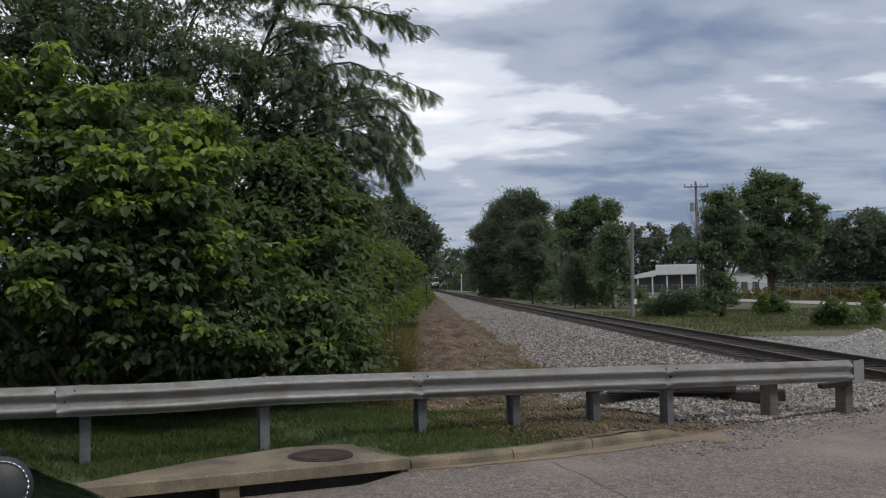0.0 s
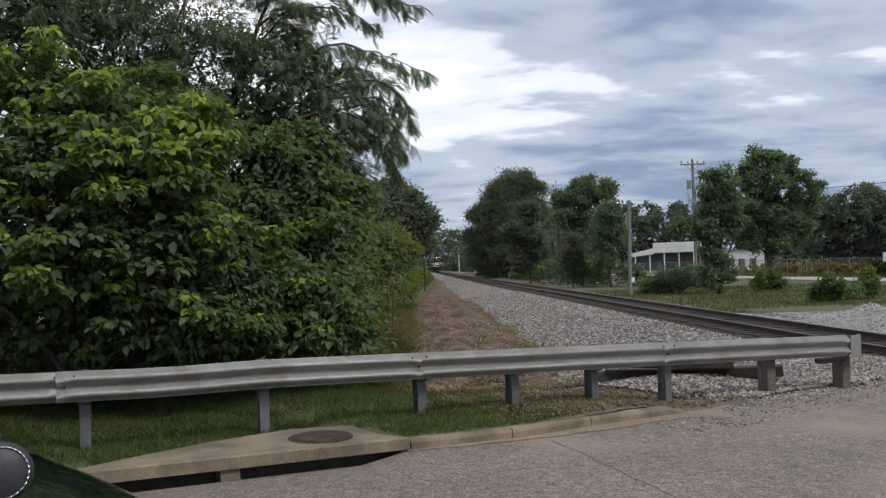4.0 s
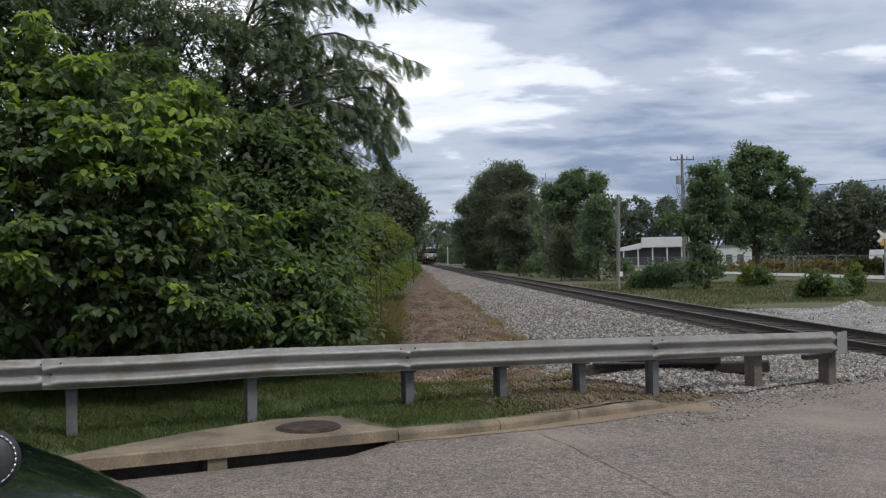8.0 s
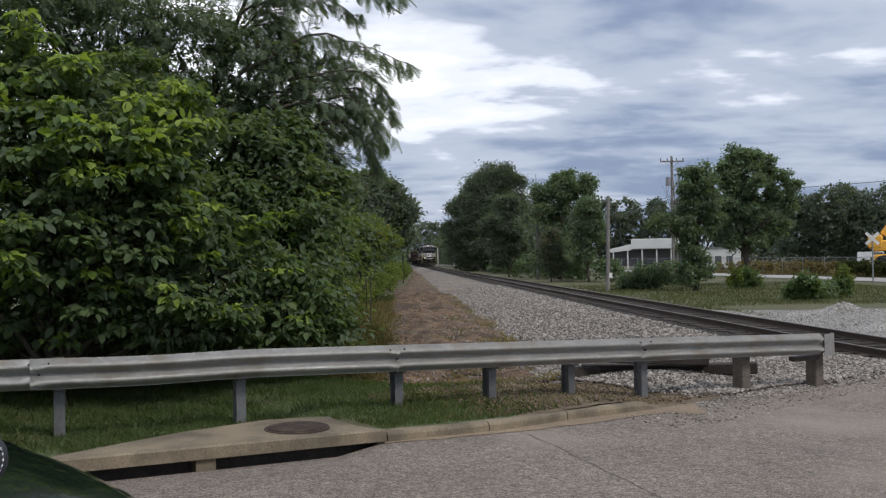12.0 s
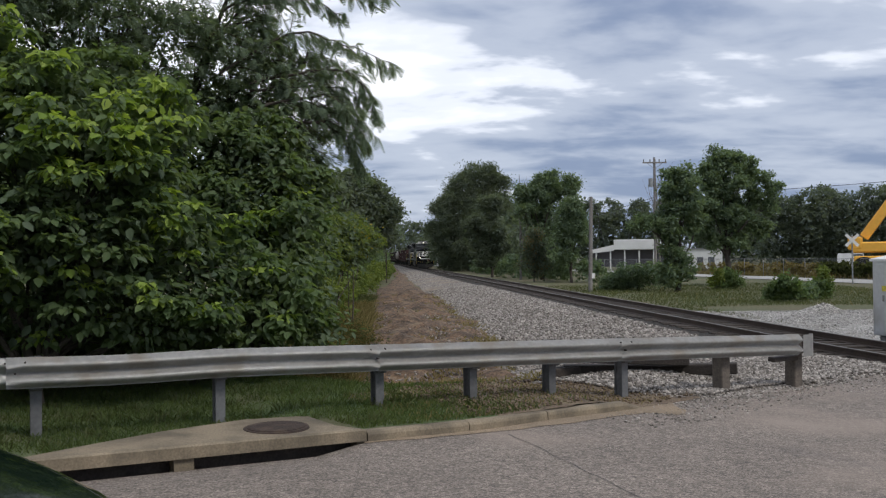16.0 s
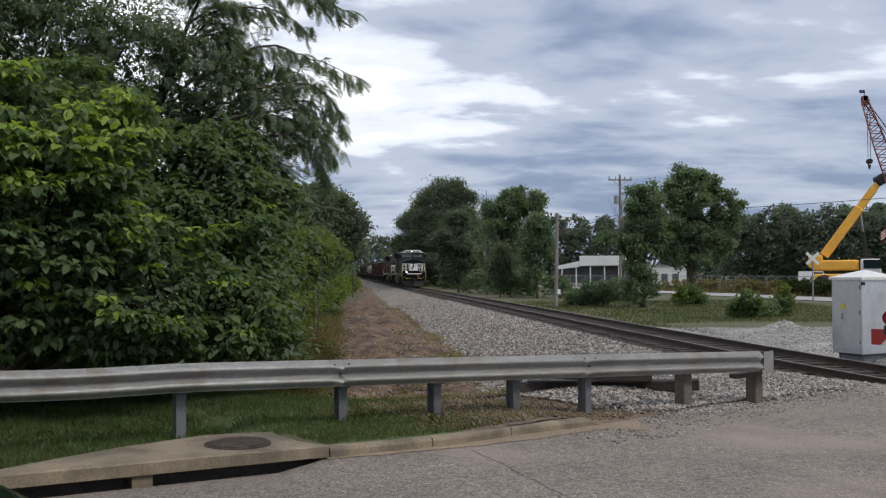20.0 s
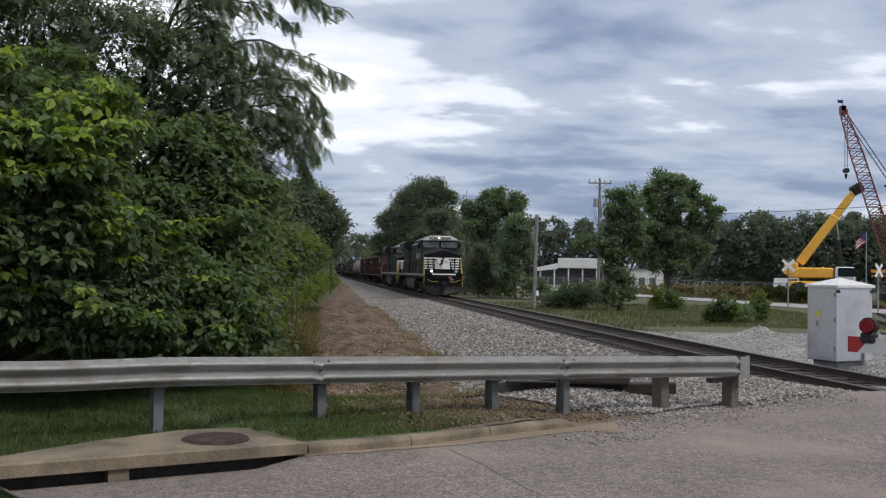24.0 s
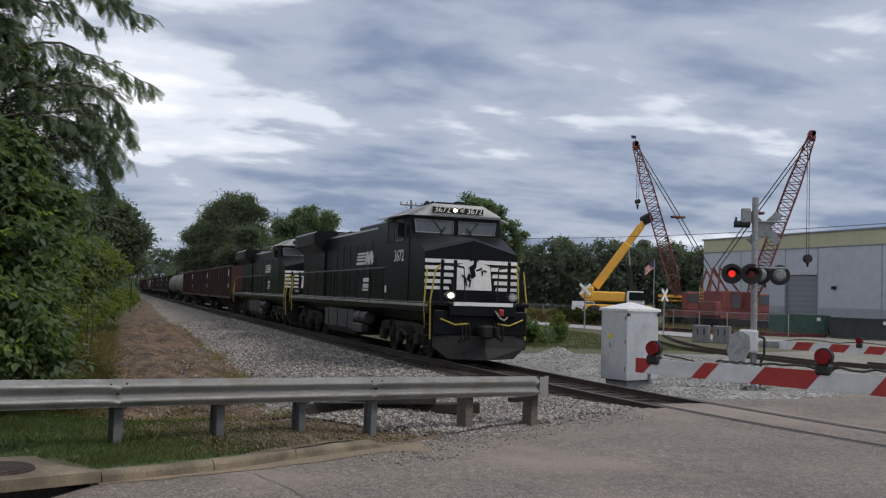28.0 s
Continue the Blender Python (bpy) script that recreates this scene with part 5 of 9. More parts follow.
def build_tanker(mat, label):
    c = thing("tank_wagon", pose(0, 0, 0), label, "freight wagon", "wagons of the train")
    bm = bmesh.new()
    r = 1.45
    rings = []
    for y, k in ((-7.4, 0.45), (-7.25, 0.75), (-6.9, 0.95), (-6.5, 1.0), (6.5, 1.0), (6.9, 0.95), (7.25, 0.75), (7.4, 0.45)):
        rings.append([bm.verts.new((r * k * math.cos(a * math.tau / 24), y, 2.45 + r * k * math.sin(a * math.tau / 24))) for a in range(24)])
    for a, b in zip(rings, rings[1:]):
        for i in range(24):
            bm.faces.new((a[i], a[(i + 1) % 24], b[(i + 1) % 24], b[i]))
    bm.faces.new(rings[0][::-1]), bm.faces.new(rings[-1])
    part("tank", bm, M[mat], c, smooth=True)
    bm = bmesh.new()
    rod(bm, (0, 0, 3.8), (0, 0, 4.25), 0.4, seg=14)
    part("dome", bm, M[mat], c)
    bm = bmesh.new()
    box(bm, (0, 0, 3.98), (1.5, 2.0, 0.05))
    for x in (-0.75, 0.75):
        for y in (-1, 0, 1):
            rod(bm, (x, y, 3.7), (x, y, 4.8), 0.025, seg=5)
        pipe(bm, [(x, -1, 4.8), (x, 1, 4.8)], 0.025)
    part("platform", bm, M["black_under"], c)
    bm = bmesh.new()
    box(bm, (0, 0, 0.98), (0.6, 16.0, 0.32))
    for y in (-5.6, 5.6):
        prism(bm, [(-1.2, 1.1), (1.2, 1.1), (1.3, 1.9), (-1.3, 1.9)], y - 0.25, y + 0.25)
    part("sill", bm, M["black_under"], c)
    for yc in (-6.0, 6.0):
        freight_truck(c, yc)
    return c


FRONT_AT_END, SPEED = 24.3, 11.4


def train_pose(t, behind):
    """Pose of a vehicle whose middle is that far behind the train's nose."""
    y = FRONT_AT_END + SPEED * (28.0 - t) + behind
    a, b = y - 6.5, y + 6.5
    xa, xb, za, zb = track_x(a), track_x(b), track_z(a), track_z(b)
    rz = math.degrees(math.atan2((xa - xb) / (a - b), -1))
    if rz > 0:
        rz -= 360
    rx = math.degrees(math.atan2(za - zb, 13.0))
    return pose((xa + xb) / 2, y, (za + zb) / 2 + 0.004, rx, 0, rz)


TRAIN = []


def build_train():
    a = build_loco(True, "black diesel locomotive with white nose stripes and lit headlights")
    TRAIN.append((a, 11.7))
    b = build_loco(False, "black diesel locomotive coupled behind the leading one")
    TRAIN.append((b, 34.6))
    kinds = [build_hopper("car_brown", "rusty red-brown open hopper wagon with ribbed sides"),
             build_tanker("car_tan", "dirty tan tank wagon with a domed top"),
             build_hopper("car_dark", "dark grimy hopper wagon with ribbed sides")]
    order = [0, 0, 0, 1, 1, 2, 2, 0, 2, 1, 2, 2, 0, 2]
    used = set()
    pos = 46.3 + 8.2
    for k in order:
        ob = kinds[k] if k not in used else copy_thing(kinds[k], pose(0, 0, 0))
        used.add(k)
        TRAIN.append((ob, pos))
        pos += 16.6


build_train()


# ---- plants ----
def unit(a):
    return a / np.maximum(np.linalg.norm(a, axis=1, keepdims=True), 1e-9)


def crown_points(lobes, clumps, per, spread, rng, shell=0.62, flat=1.0):
    """Leaf places in clumps over ellipsoid lobes (x, y, z, r). Returns places, outward ways and clump ids."""
    lb = np.array(lobes, float)
    w = lb[:, 3] ** 1.5
    k = rng.choice(len(lb), clumps, p=w / w.sum())
    d = unit(rng.normal(size=(clumps, 3)))
    d[:, 2] = np.where((d[:, 2] < -0.35) & (rng.random(clumps) < 0.6), -d[:, 2], d[:, 2])
    rad = shell + (1 - shell) * rng.random(clumps) ** 0.6
    rad *= 1 + 0.10 * rng.normal(size=clumps) * (rng.random(clumps) < 0.35)
    c = lb[k, :3] + d * (rad * lb[k, 3])[:, None] * [1, 1, flat]
    # drop clumps buried deep inside another lobe
    keep = np.ones(clumps, bool)
    for x, y, z, r in lobes:
        keep &= ~(np.linalg.norm((c - [x, y, z]) / [1, 1, flat], axis=1) < r * shell * 0.75)
    c, d = c[keep], d[keep]
    n = len(c)
    p = np.repeat(c, per, axis=0) + rng.normal(size=(n * per, 3)) * spread * [1, 1, 0.7]
    return p, np.repeat(d, per, axis=0), np.repeat(np.arange(n), per)


def leaf_blades(p, out, size, rng, width=0.5, droop=0.5, jitter=0.7):
    """Folded six-point leaves at p, leaning outwards and drooping."""
    n = len(p)
    a = unit(out * [1, 1, 0.4] + rng.normal(size=(n, 3)) * jitter + [0, 0, -droop])
    up = unit(np.array([0, 0, 1.0]) + out * 0.5 + rng.normal(size=(n, 3)) * 0.45)
    side = unit(np.cross(a, up))
    nr = np.cross(side, a)
    L = size * (0.6 + 0.8 * rng.random(n))[:, None]
    W = L * width * (0.8 + 0.4 * rng.random(n))[:, None]
    V = np.empty((n, 6, 3))
    V[:, 0], V[:, 3] = p, p + a * L - nr * L * 0.12
    for i, k, s in ((1, 0.28, 0.5), (2, 0.68, 0.42)):
        V[:, i] = p + a * L * k + side * W * s + nr * L * 0.08
        V[:, 6 - i] = p + a * L * k - side * W * s + nr * L * 0.08
    return V


LEAF = ((0, 1, 2, 3), (0, 3, 4, 5))


def foliage(name, parent, origin, lobes, mat, clumps, per, size, spread, seed, label="", **kw):
    rng = np.random.default_rng(seed)
    shell, flat = kw.pop("shell", 0.62), kw.pop("flat", 1.0)
    p, d, _ = crown_points(lobes, clumps, per, spread, rng, shell, flat)
    V = leaf_blades(p - np.array(origin), d, size, rng, **kw)
    me = quads_mesh(name, V, 6, LEAF, M[mat]) if size < 0.19 else quads_mesh(name, V[:, [0, 1, 3, 5]], 4, ((0, 1, 2, 3),), M[mat])
    ob = new(name, me)
    ob.parent = parent
    if label:
        ob["label"] = label
    return ob


def tube(bm, pts, radii, seg=7):
    prev = None
    for i, (p, r) in enumerate(zip(pts, radii)):
        d = (pts[min(i + 1, len(pts) - 1)] - pts[max(i - 1, 0)]).normalized()
        q = d.to_track_quat("Z", "Y")
        ring = [bm.verts.new(p + q @ Vector((r * math.cos(k * math.tau / seg), r * math.sin(k * math.tau / seg), 0))) for k in range(seg)]
        if prev:
            for k in range(seg):
                bm.faces.new((prev[k], prev[(k + 1) % seg], ring[(k + 1) % seg], ring[k]))
        prev = ring


def limb_path(a, b, rng, bow=0.15, n=6):
    a, b = Vector(a), Vector(b)
    ln = (b - a).length
    off = Vector((rng.uniform(-1, 1), rng.uniform(-1, 1), rng.uniform(0.2, 1))) * ln * bow
    return [a.lerp(b, k / n) + off * math.sin(math.pi * k / n) + Vector((rng.uniform(-1, 1), rng.uniform(-1, 1), rng.uniform(-1, 1))) * ln * 0.02 for k in range(n + 1)]


def tree(name, base, lobes, label, category, crowns, r=0.16, seed=1, group="", fork=0.35, bark="bark", loose=0.58, reach=(0.5, 0.98)):
    """A trunk with limbs to its lobes, and crowns: (part name, material, clumps, per, size, spread, extra)."""
    rng = random.Random(seed)
    t = thing(name, pose(*base), label, category, group)
    top = max(lobes, key=lambda q: q[2])
    b = Vector(base)
    tp = Vector(top[:3]) - b
    pts = [Vector((tp.x * (k / 8) ** 1.6, tp.y * (k / 8) ** 1.6, -0.2 + (tp.z + 0.2) * k / 8)) + Vector((rng.uniform(-1, 1), rng.uniform(-1, 1), 0)) * r * 0.6 for k in range(9)]
    bm = bmesh.new()
    tube(bm, pts, [r * (1.35 - 0.35 * min(1, k)) * (1 - 0.78 * k / 8) for k in range(9)], 9)
    part("trunk", bm, M[bark], t, smooth=True)
    for q in lobes:
        if q is top:
            continue
        e = Vector(q[:3]) - b
        k = max(2 if fork > 0.5 else 1, min(6, int(8 * fork * max(0.3, min(1.5, e.z / max(tp.z, 0.5))))))
        bm = bmesh.new()
        pp = limb_path(pts[k], e, rng)
        r0 = r * (1 - 0.78 * k / 8) * 0.6
        tube(bm, pp, [r0 * (1 - 0.12 * i) for i in range(len(pp))], 6)
        for j in range(4):
            tw = limb_path(pp[3 + j % 3], e + Vector((rng.uniform(-1, 1), rng.uniform(-1, 1), rng.uniform(-0.6, 1))) * q[3] * 0.8, rng, 0.1, 4)
            tube(bm, tw, [min(r0 * 0.32, 0.016) * (1 - 0.22 * i) for i in range(5)], 5)
        part("limb", bm, M[bark], t, smooth=True)
    ragged = [(*q[:3], q[3] * loose) for q in lobes]
    for q in lobes:
        for k in range(14):
            d = Vector((rng.gauss(0, 1), rng.gauss(0, 1), rng.gauss(0.2, 0.8))).normalized() * q[3] * rng.uniform(*reach)
            ragged.append((q[0] + d.x, q[1] + d.y, q[2] + d.z, q[3] * rng.uniform(0.13, 0.34)))
    for i, (pn, mat, clumps, per, size, spread, kw) in enumerate(crowns):
        kw = dict(kw)
        sub = kw.pop("lobes", ragged)
        foliage(pn, t, base, sub, mat, clumps, per, size, spread, seed * 17 + i, **kw)
    return t


SHRUB_A = [(-5.26, 11.2, 4.14, 0.59), (-4.38, 11.0, 3.9, 0.41), (-4.73, 10.6, 3.11, 0.79), (-3.91, 10.9, 3.22, 0.65), (-3.21, 11.6, 3.53, 0.45), (-3.47, 11.2, 2.79, 0.52), (-4.57, 10.5, 2.17, 0.85),
           (-3.83, 10.8, 2.09, 0.74), (-3.17, 11.6, 2.15, 0.51), (-4.33, 11.1, 1.5, 0.72), (-3.44, 11.5, 1.3, 0.6), (-2.88, 11.9, 1.16, 0.44), (-2.74, 12.2, 1.7, 0.42), (-5.85, 10.1, 2.9, 1.2), (-6.1, 10.3, 4.2, 0.9),
           (-7.6, 9.7, 2.2, 1.4), (-5.6, 11.1, 1.2, 0.8), (-6.9, 10.8, 0.9, 0.8), (-4.2, 12.5, 0.9, 0.6), (-3.2, 13.0, 0.85, 0.55), (-5.2, 12.4, 0.9, 0.7)]
SHRUB_B = [(-2.95, 14.5, 3.56, 0.68), (-2.39, 15.0, 3.88, 0.47), (-2.37, 14.8, 3.12, 0.69), (-3.0, 14.2, 2.64, 0.8), (-2.15, 14.4, 2.27, 0.67), (-2.31, 13.2, 1.58, 0.58), (-1.86, 13.8, 1.64, 0.39), (-1.83, 13.2, 1.08, 0.51),
           (-2.5, 12.8, 0.96, 0.48), (-1.86, 15.5, 3.06, 0.43), (-1.54, 13.4, 0.72, 0.29), (-4.6, 14.0, 4.0, 1.2), (-4.4, 13.2, 2.4, 1.3)]
SHRUB_C = [(-2.65, 24.0, 2.72, 0.72), (-2.19, 27.0, 2.62, 0.60), (-2.21, 25.0, 2.2, 0.75), (-1.86, 28.0, 2.40, 0.50), (-2.27, 20.0, 1.91, 0.56), (-1.95, 30.0, 2.2, 0.5),
           (-2.76, 21.0, 2.58, 0.79), (-4.2, 21.5, 2.5, 1.4), (-2.4, 18.6, 1.2, 0.6)]
SHRUB_D = [(-3.7, 34.0, 1.7, 1.2), (-4.2, 39.0, 2.0, 1.4), (-4.4, 45.0, 2.0, 1.4), (-5.0, 52.0, 2.3, 1.6)]


BRANCH_ENDS = [(-4.87, 10.9, 4.62), (-4.21, 10.7, 4.21), (-4.75, 10.4, 3.77), (-4.31, 10.2, 3.60), (-3.68, 10.2, 3.52), (-3.38, 10.9, 3.82), (-3.01, 11.2, 3.86), (-3.39, 10.1, 3.21), (-4.04, 9.9, 3.23), (-2.85, 11.2, 3.54), (-3.11, 10.5, 3.05), (-3.31, 10.4, 2.92), (-3.04, 10.9, 2.58), (-3.13, 10.6, 3.39), (-4.58, 9.7, 2.22), (-4.57, 9.8, 1.98), (-2.94, 10.9, 2.27), (-2.73, 12.2, 2.27), (-2.15, 12.3, 1.83), (-2.54, 12.6, 2.31), (-2.86, 10.9, 1.28), (-2.51, 11.3, 1.21), (-1.62, 12.6, 1.38), (-3.24, 10.6, 1.44), (-1.85, 12.5, 0.97), (-4.41, 9.9, 3.03), (-3.81, 10.0, 2.83), (-2.15, 13.6, 2.54)]


def pagoda_leaves(lobes, count, per, r0, r1, rng, gap, face=(0.1, -0.55, 0.45)):
    """Branch ends that droop like small umbrellas: leaf places, outward ways, height within the clump and clump ids."""
    lb = np.array(lobes, float)
    w = lb[:, 3] ** 1.6
    k = rng.choice(len(lb), count, p=w / w.sum())
    d = unit(rng.normal(size=(count, 3)) * [1, 1, 0.8] + np.array(face))
    c = lb[k, :3] + d * (lb[k, 3] * rng.uniform(0.55, 0.92, count))[:, None]
    keep = np.ones(count, bool)
    for x, y, z, r in lobes:
        keep &= ~(np.linalg.norm(c - [x, y, z], axis=1) < r * 0.45)
    c, d = c[keep], d[keep]
    # branch ends keep their distance, so that the dark inside shows between them
    chosen = []
    for i in range(len(c)):
        if all(np.sum(((c[i] - c[j]) * [1, 1, 1.25]) ** 2) > (gap * 0.5 * (1 + (i * 0.618) % 1)) ** 2 for j in chosen):
            chosen.append(i)
    c, d = c[chosen], d[chosen]
    n = len(c)
    R = rng.uniform(r0, r1, n)
    az = rng.random((n, per)) * math.tau
    el = np.arcsin(np.clip(rng.random((n, per)) * 1.25 - 0.25, -0.3, 1.0))
    rad = R[:, None] * rng.uniform(0.55, 1.0, (n, per))
    way = np.stack([np.cos(az) * np.cos(el), np.sin(az) * np.cos(el), np.sin(el)], 2)
    p = c[:, None] + way * rad[..., None] * [1, 1, 0.6] + (d * [0.25, 0.25, 0.0] * R[:, None])[:, None]
    return p.reshape(-1, 3), (way * [1, 1, 0.5] + d[:, None] * 0.3).reshape(-1, 3), np.sin(el).reshape(-1), np.repeat(np.arange(n), per)


def leafy_shrub(name, base, lobes, label, spec, seed, r=0.07, young=None, size=0.13, count=700, per=42, r0=0.16, r1=0.30, gap=0.4, ends=(), core=1200, core_size=0.12, width=0.66, mat="leaf_mid"):
    """Shrub of drooping branch ends over a loose dark inside; young gives the share of pale tips by height."""
    t = tree(name, base, lobes, label, spec, [], r=r, seed=seed)
    rng = np.random.default_rng(seed * 7 + 1)
    foot = np.array(base)
    p, d, lvl, ids = pagoda_leaves(lobes, count, per, r0, r1, rng, gap)
    if ends:
        # long shoots that stand out from the rest, each with a fan of side shoots
        e = np.array(ends)
        c = np.concatenate([e + rng.normal(size=e.shape) * [0.14, 0.10, 0.05] + [0, 0, o] for o in (0.10, 0.0, -0.06, -0.12)])
        lobes2 = [(*q, 0.02) for q in c]
        p2, d2, lvl2, ids2 = pagoda_leaves(lobes2, 6 * len(c), 34, 0.13, 0.24, rng, 0.1)
        pick2 = ids2 < len(c) * 2
        p, d, lvl = np.concatenate([p, p2[pick2]]), np.concatenate([d, d2[pick2]]), np.concatenate([lvl, lvl2[pick2]])
        first = ids.max() + 1
        ids = np.concatenate([ids, ids2[pick2] + first])
    tip = np.zeros(len(p), bool)
    if young:
        pale = rng.random(ids.max() + 1)
        hz = p[:, 2]
        if ends:
            pale[first:] *= 0.4
        tip = (lvl > 0.35) & (pale[ids] < young[0] + young[1] * (hz - 1.0)) & (rng.random(len(p)) < 0.85)
    sets = [("crown", ~tip, mat, "")]
    if young:
        sets.append(("young_growth", tip, "leaf_young", "pale yellow-green young leaves"))
    for nm, pick, mt, lab in sets:
        ob = new(nm, quads_mesh(nm, leaf_blades((p - foot)[pick], d[pick], size, rng, width=width, droop=0.62, jitter=0.42), 6, LEAF, M[mt]))
        ob.parent = t
        ob["kind"] = "stuff"
        if lab:
            ob["label"] = lab
    foliage("inner_leaves", t, base, [(*q[:3], q[3] * 0.62) for q in lobes], "leaf_dark", core, 13, core_size, 0.2, seed * 3 + 2, width=0.6, droop=0.6, shell=0.45)
    return t


def near_plants():
    leafy_shrub("shrub", (-4.6, 11.2, ground_z(-4.6, 11.2)), SHRUB_A, "tall leafy green shrub with bright yellow-green young tips behind the guardrail", "shrub", 3, young=(0.13, 0.11), count=1500, per=42, size=0.115, r0=0.16, r1=0.28, gap=0.50, ends=BRANCH_ENDS, core=1300)
    leafy_shrub("shrub", (-3.0, 14.4, ground_z(-3.0, 14.4)), SHRUB_B, "dense dark green shrub beside the earth path", "shrub", 5, young=(0.08, 0.0), count=1000, per=42, size=0.115, r0=0.17, r1=0.30, gap=0.48, core=1200)
    for foot, lobes, seed, n in (((-2.6, 20.3), [q for q in SHRUB_C if q[1] < 22], 7, 250), ((-2.5, 26.0), [q for q in SHRUB_C if q[1] > 22], 13, 300)):
        leafy_shrub("shrub", (*foot, ground_z(*foot)), lobes, "loose light green bushes with yellowing leaves along the earth path", "shrub", seed, r=0.04, count=n, per=44, size=0.12, r0=0.22, r1=0.42, gap=0.5, core=700, core_size=0.13, width=0.4, mat="leaf_light")
    bush = tree("shrub", (-2.0, 27.0, ground_z(-2.0, 27.0)), [(-1.95, 27.4, 2.75, 0.40), (-2.05, 25.4, 2.35, 0.5), (-1.7, 28.3, 2.4, 0.35)], "thin bush with yellow leaves beside the railway", "shrub",
                [("yellow_leaves", "leaf_yellow", 46, 12, 0.12, 0.13, dict(width=0.45, droop=0.5, shell=0.7)), ("crown", "leaf_light", 90, 12, 0.12, 0.15, dict(width=0.45, droop=0.5, shell=0.4))], r=0.03, seed=8)
    for x, y, h in ((-1.75, 16.2, 0.45), (-1.55, 17.9, 0.5), (-1.75, 19.6, 0.6), (-1.6, 22.0, 0.6)):
        z = ground_z(x, y)
        tree("dry_bush", (x, y, z), [(x, y, z + h, 0.5), (x + 0.2, y + 0.4, z + h * 0.7, 0.4), (x - 0.35, y + 0.5, z + h * 1.35, 0.5)], "dry brown and olive bush beside the earth path", "bush",
             [("crown", "leaf_brown", 150, 14, 0.06, 0.12, dict(width=0.3, droop=0.1, shell=0.3)), ("green_leaves", "weed", 170, 12, 0.07, 0.14, dict(width=0.3, droop=0.1, shell=0.3))], 0.008, 130 + int(y), group="dry bushes")
    tree("shrub", (-3.6, 40.0, ground_z(-3.6, 40)), SHRUB_D, "row of green bushes and saplings along the railway", "shrub",
         [("crown", "leaf_mid", 1300, 12, 0.2, 0.25, dict(width=0.6, droop=0.4, shell=0.45)),
          ("yellow_leaves", "leaf_yellow", 14, 10, 0.16, 0.2, dict(width=0.5, droop=0.4, shell=0.9, lobes=SHRUB_D[:2]))], r=0.09, seed=9)


FEATHER = [(-6.3, 14.2, 5.85, 1.06), (-5.27, 14.8, 5.89, 1.06), (-4.18, 15.2, 5.68, 0.9), (-3.23, 15.6, 5.5, 0.73), (-2.54, 15.8, 5.18, 0.54), (-3.02, 15.9, 4.57, 0.65), (-2.13, 16.0, 4.61, 0.42), (-4.01, 16.3, 4.71, 0.81),
           (-2.53, 16.2, 4.02, 0.42), (-1.9, 16.0, 4.08, 0.34), (-5.03, 15.4, 4.98, 0.86), (-5.95, 14.6, 4.8, 0.82), (-4.15, 15.2, 7.02, 0.85), (-5.63, 14.6, 7.05, 1.18), (-2.83, 15.7, 6.4, 0.43), (-7.34, 13.8, 5.25, 1.2),
           (-7.14, 13.8, 6.64, 1.29), (-2.93, 15.8, 7.28, 0.69), (-1.63, 16.0, 4.54, 0.3), (-1.8, 15.9, 5.38, 0.28)]
# boughs that reach out over the path: root, two bends, tip
BOUGHS = (((-3.25, 15.2, 4.98), (-2.03, 15.45, 5.7), (-1.18, 15.7, 5.57), (-0.26, 15.95, 5.33)),
          ((-2.78, 15.2, 4.78), (-1.66, 15.45, 5.08), (-0.9, 15.7, 4.97), (-0.5, 15.95, 4.4)),
          ((-2.6, 15.2, 4.39), (-1.48, 15.45, 4.64), (-0.92, 15.7, 4.28), (-0.71, 15.95, 3.94)),
          ((-2.41, 15.2, 4.1), (-1.49, 15.45, 4.19), (-1.05, 15.7, 3.94), (-0.81, 15.95, 3.56)),
          ((-2.61, 15.2, 3.9), (-1.98, 15.45, 3.81), (-1.61, 15.7, 3.64), (-1.76, 15.95, 3.31)),
          ((-3.22, 15.2, 6.03), (-2.59, 15.45, 6.33), (-1.75, 15.7, 6.4), (-1.21, 15.95, 6.16)),
          ((-2.35, 15.2, 6.68), (-1.62, 15.45, 6.66), (-0.96, 15.7, 6.58), (-0.46, 15.95, 6.46)),
          ((-3.52, 15.2, 5.56), (-2.8, 15.45, 5.91), (-2.36, 15.7, 5.73), (-2.04, 15.95, 5.52)),
          ((-2.78, 15.2, 4.68), (-1.95, 15.45, 4.8), (-1.3, 15.7, 4.81), (-0.83, 15.95, 4.71)))


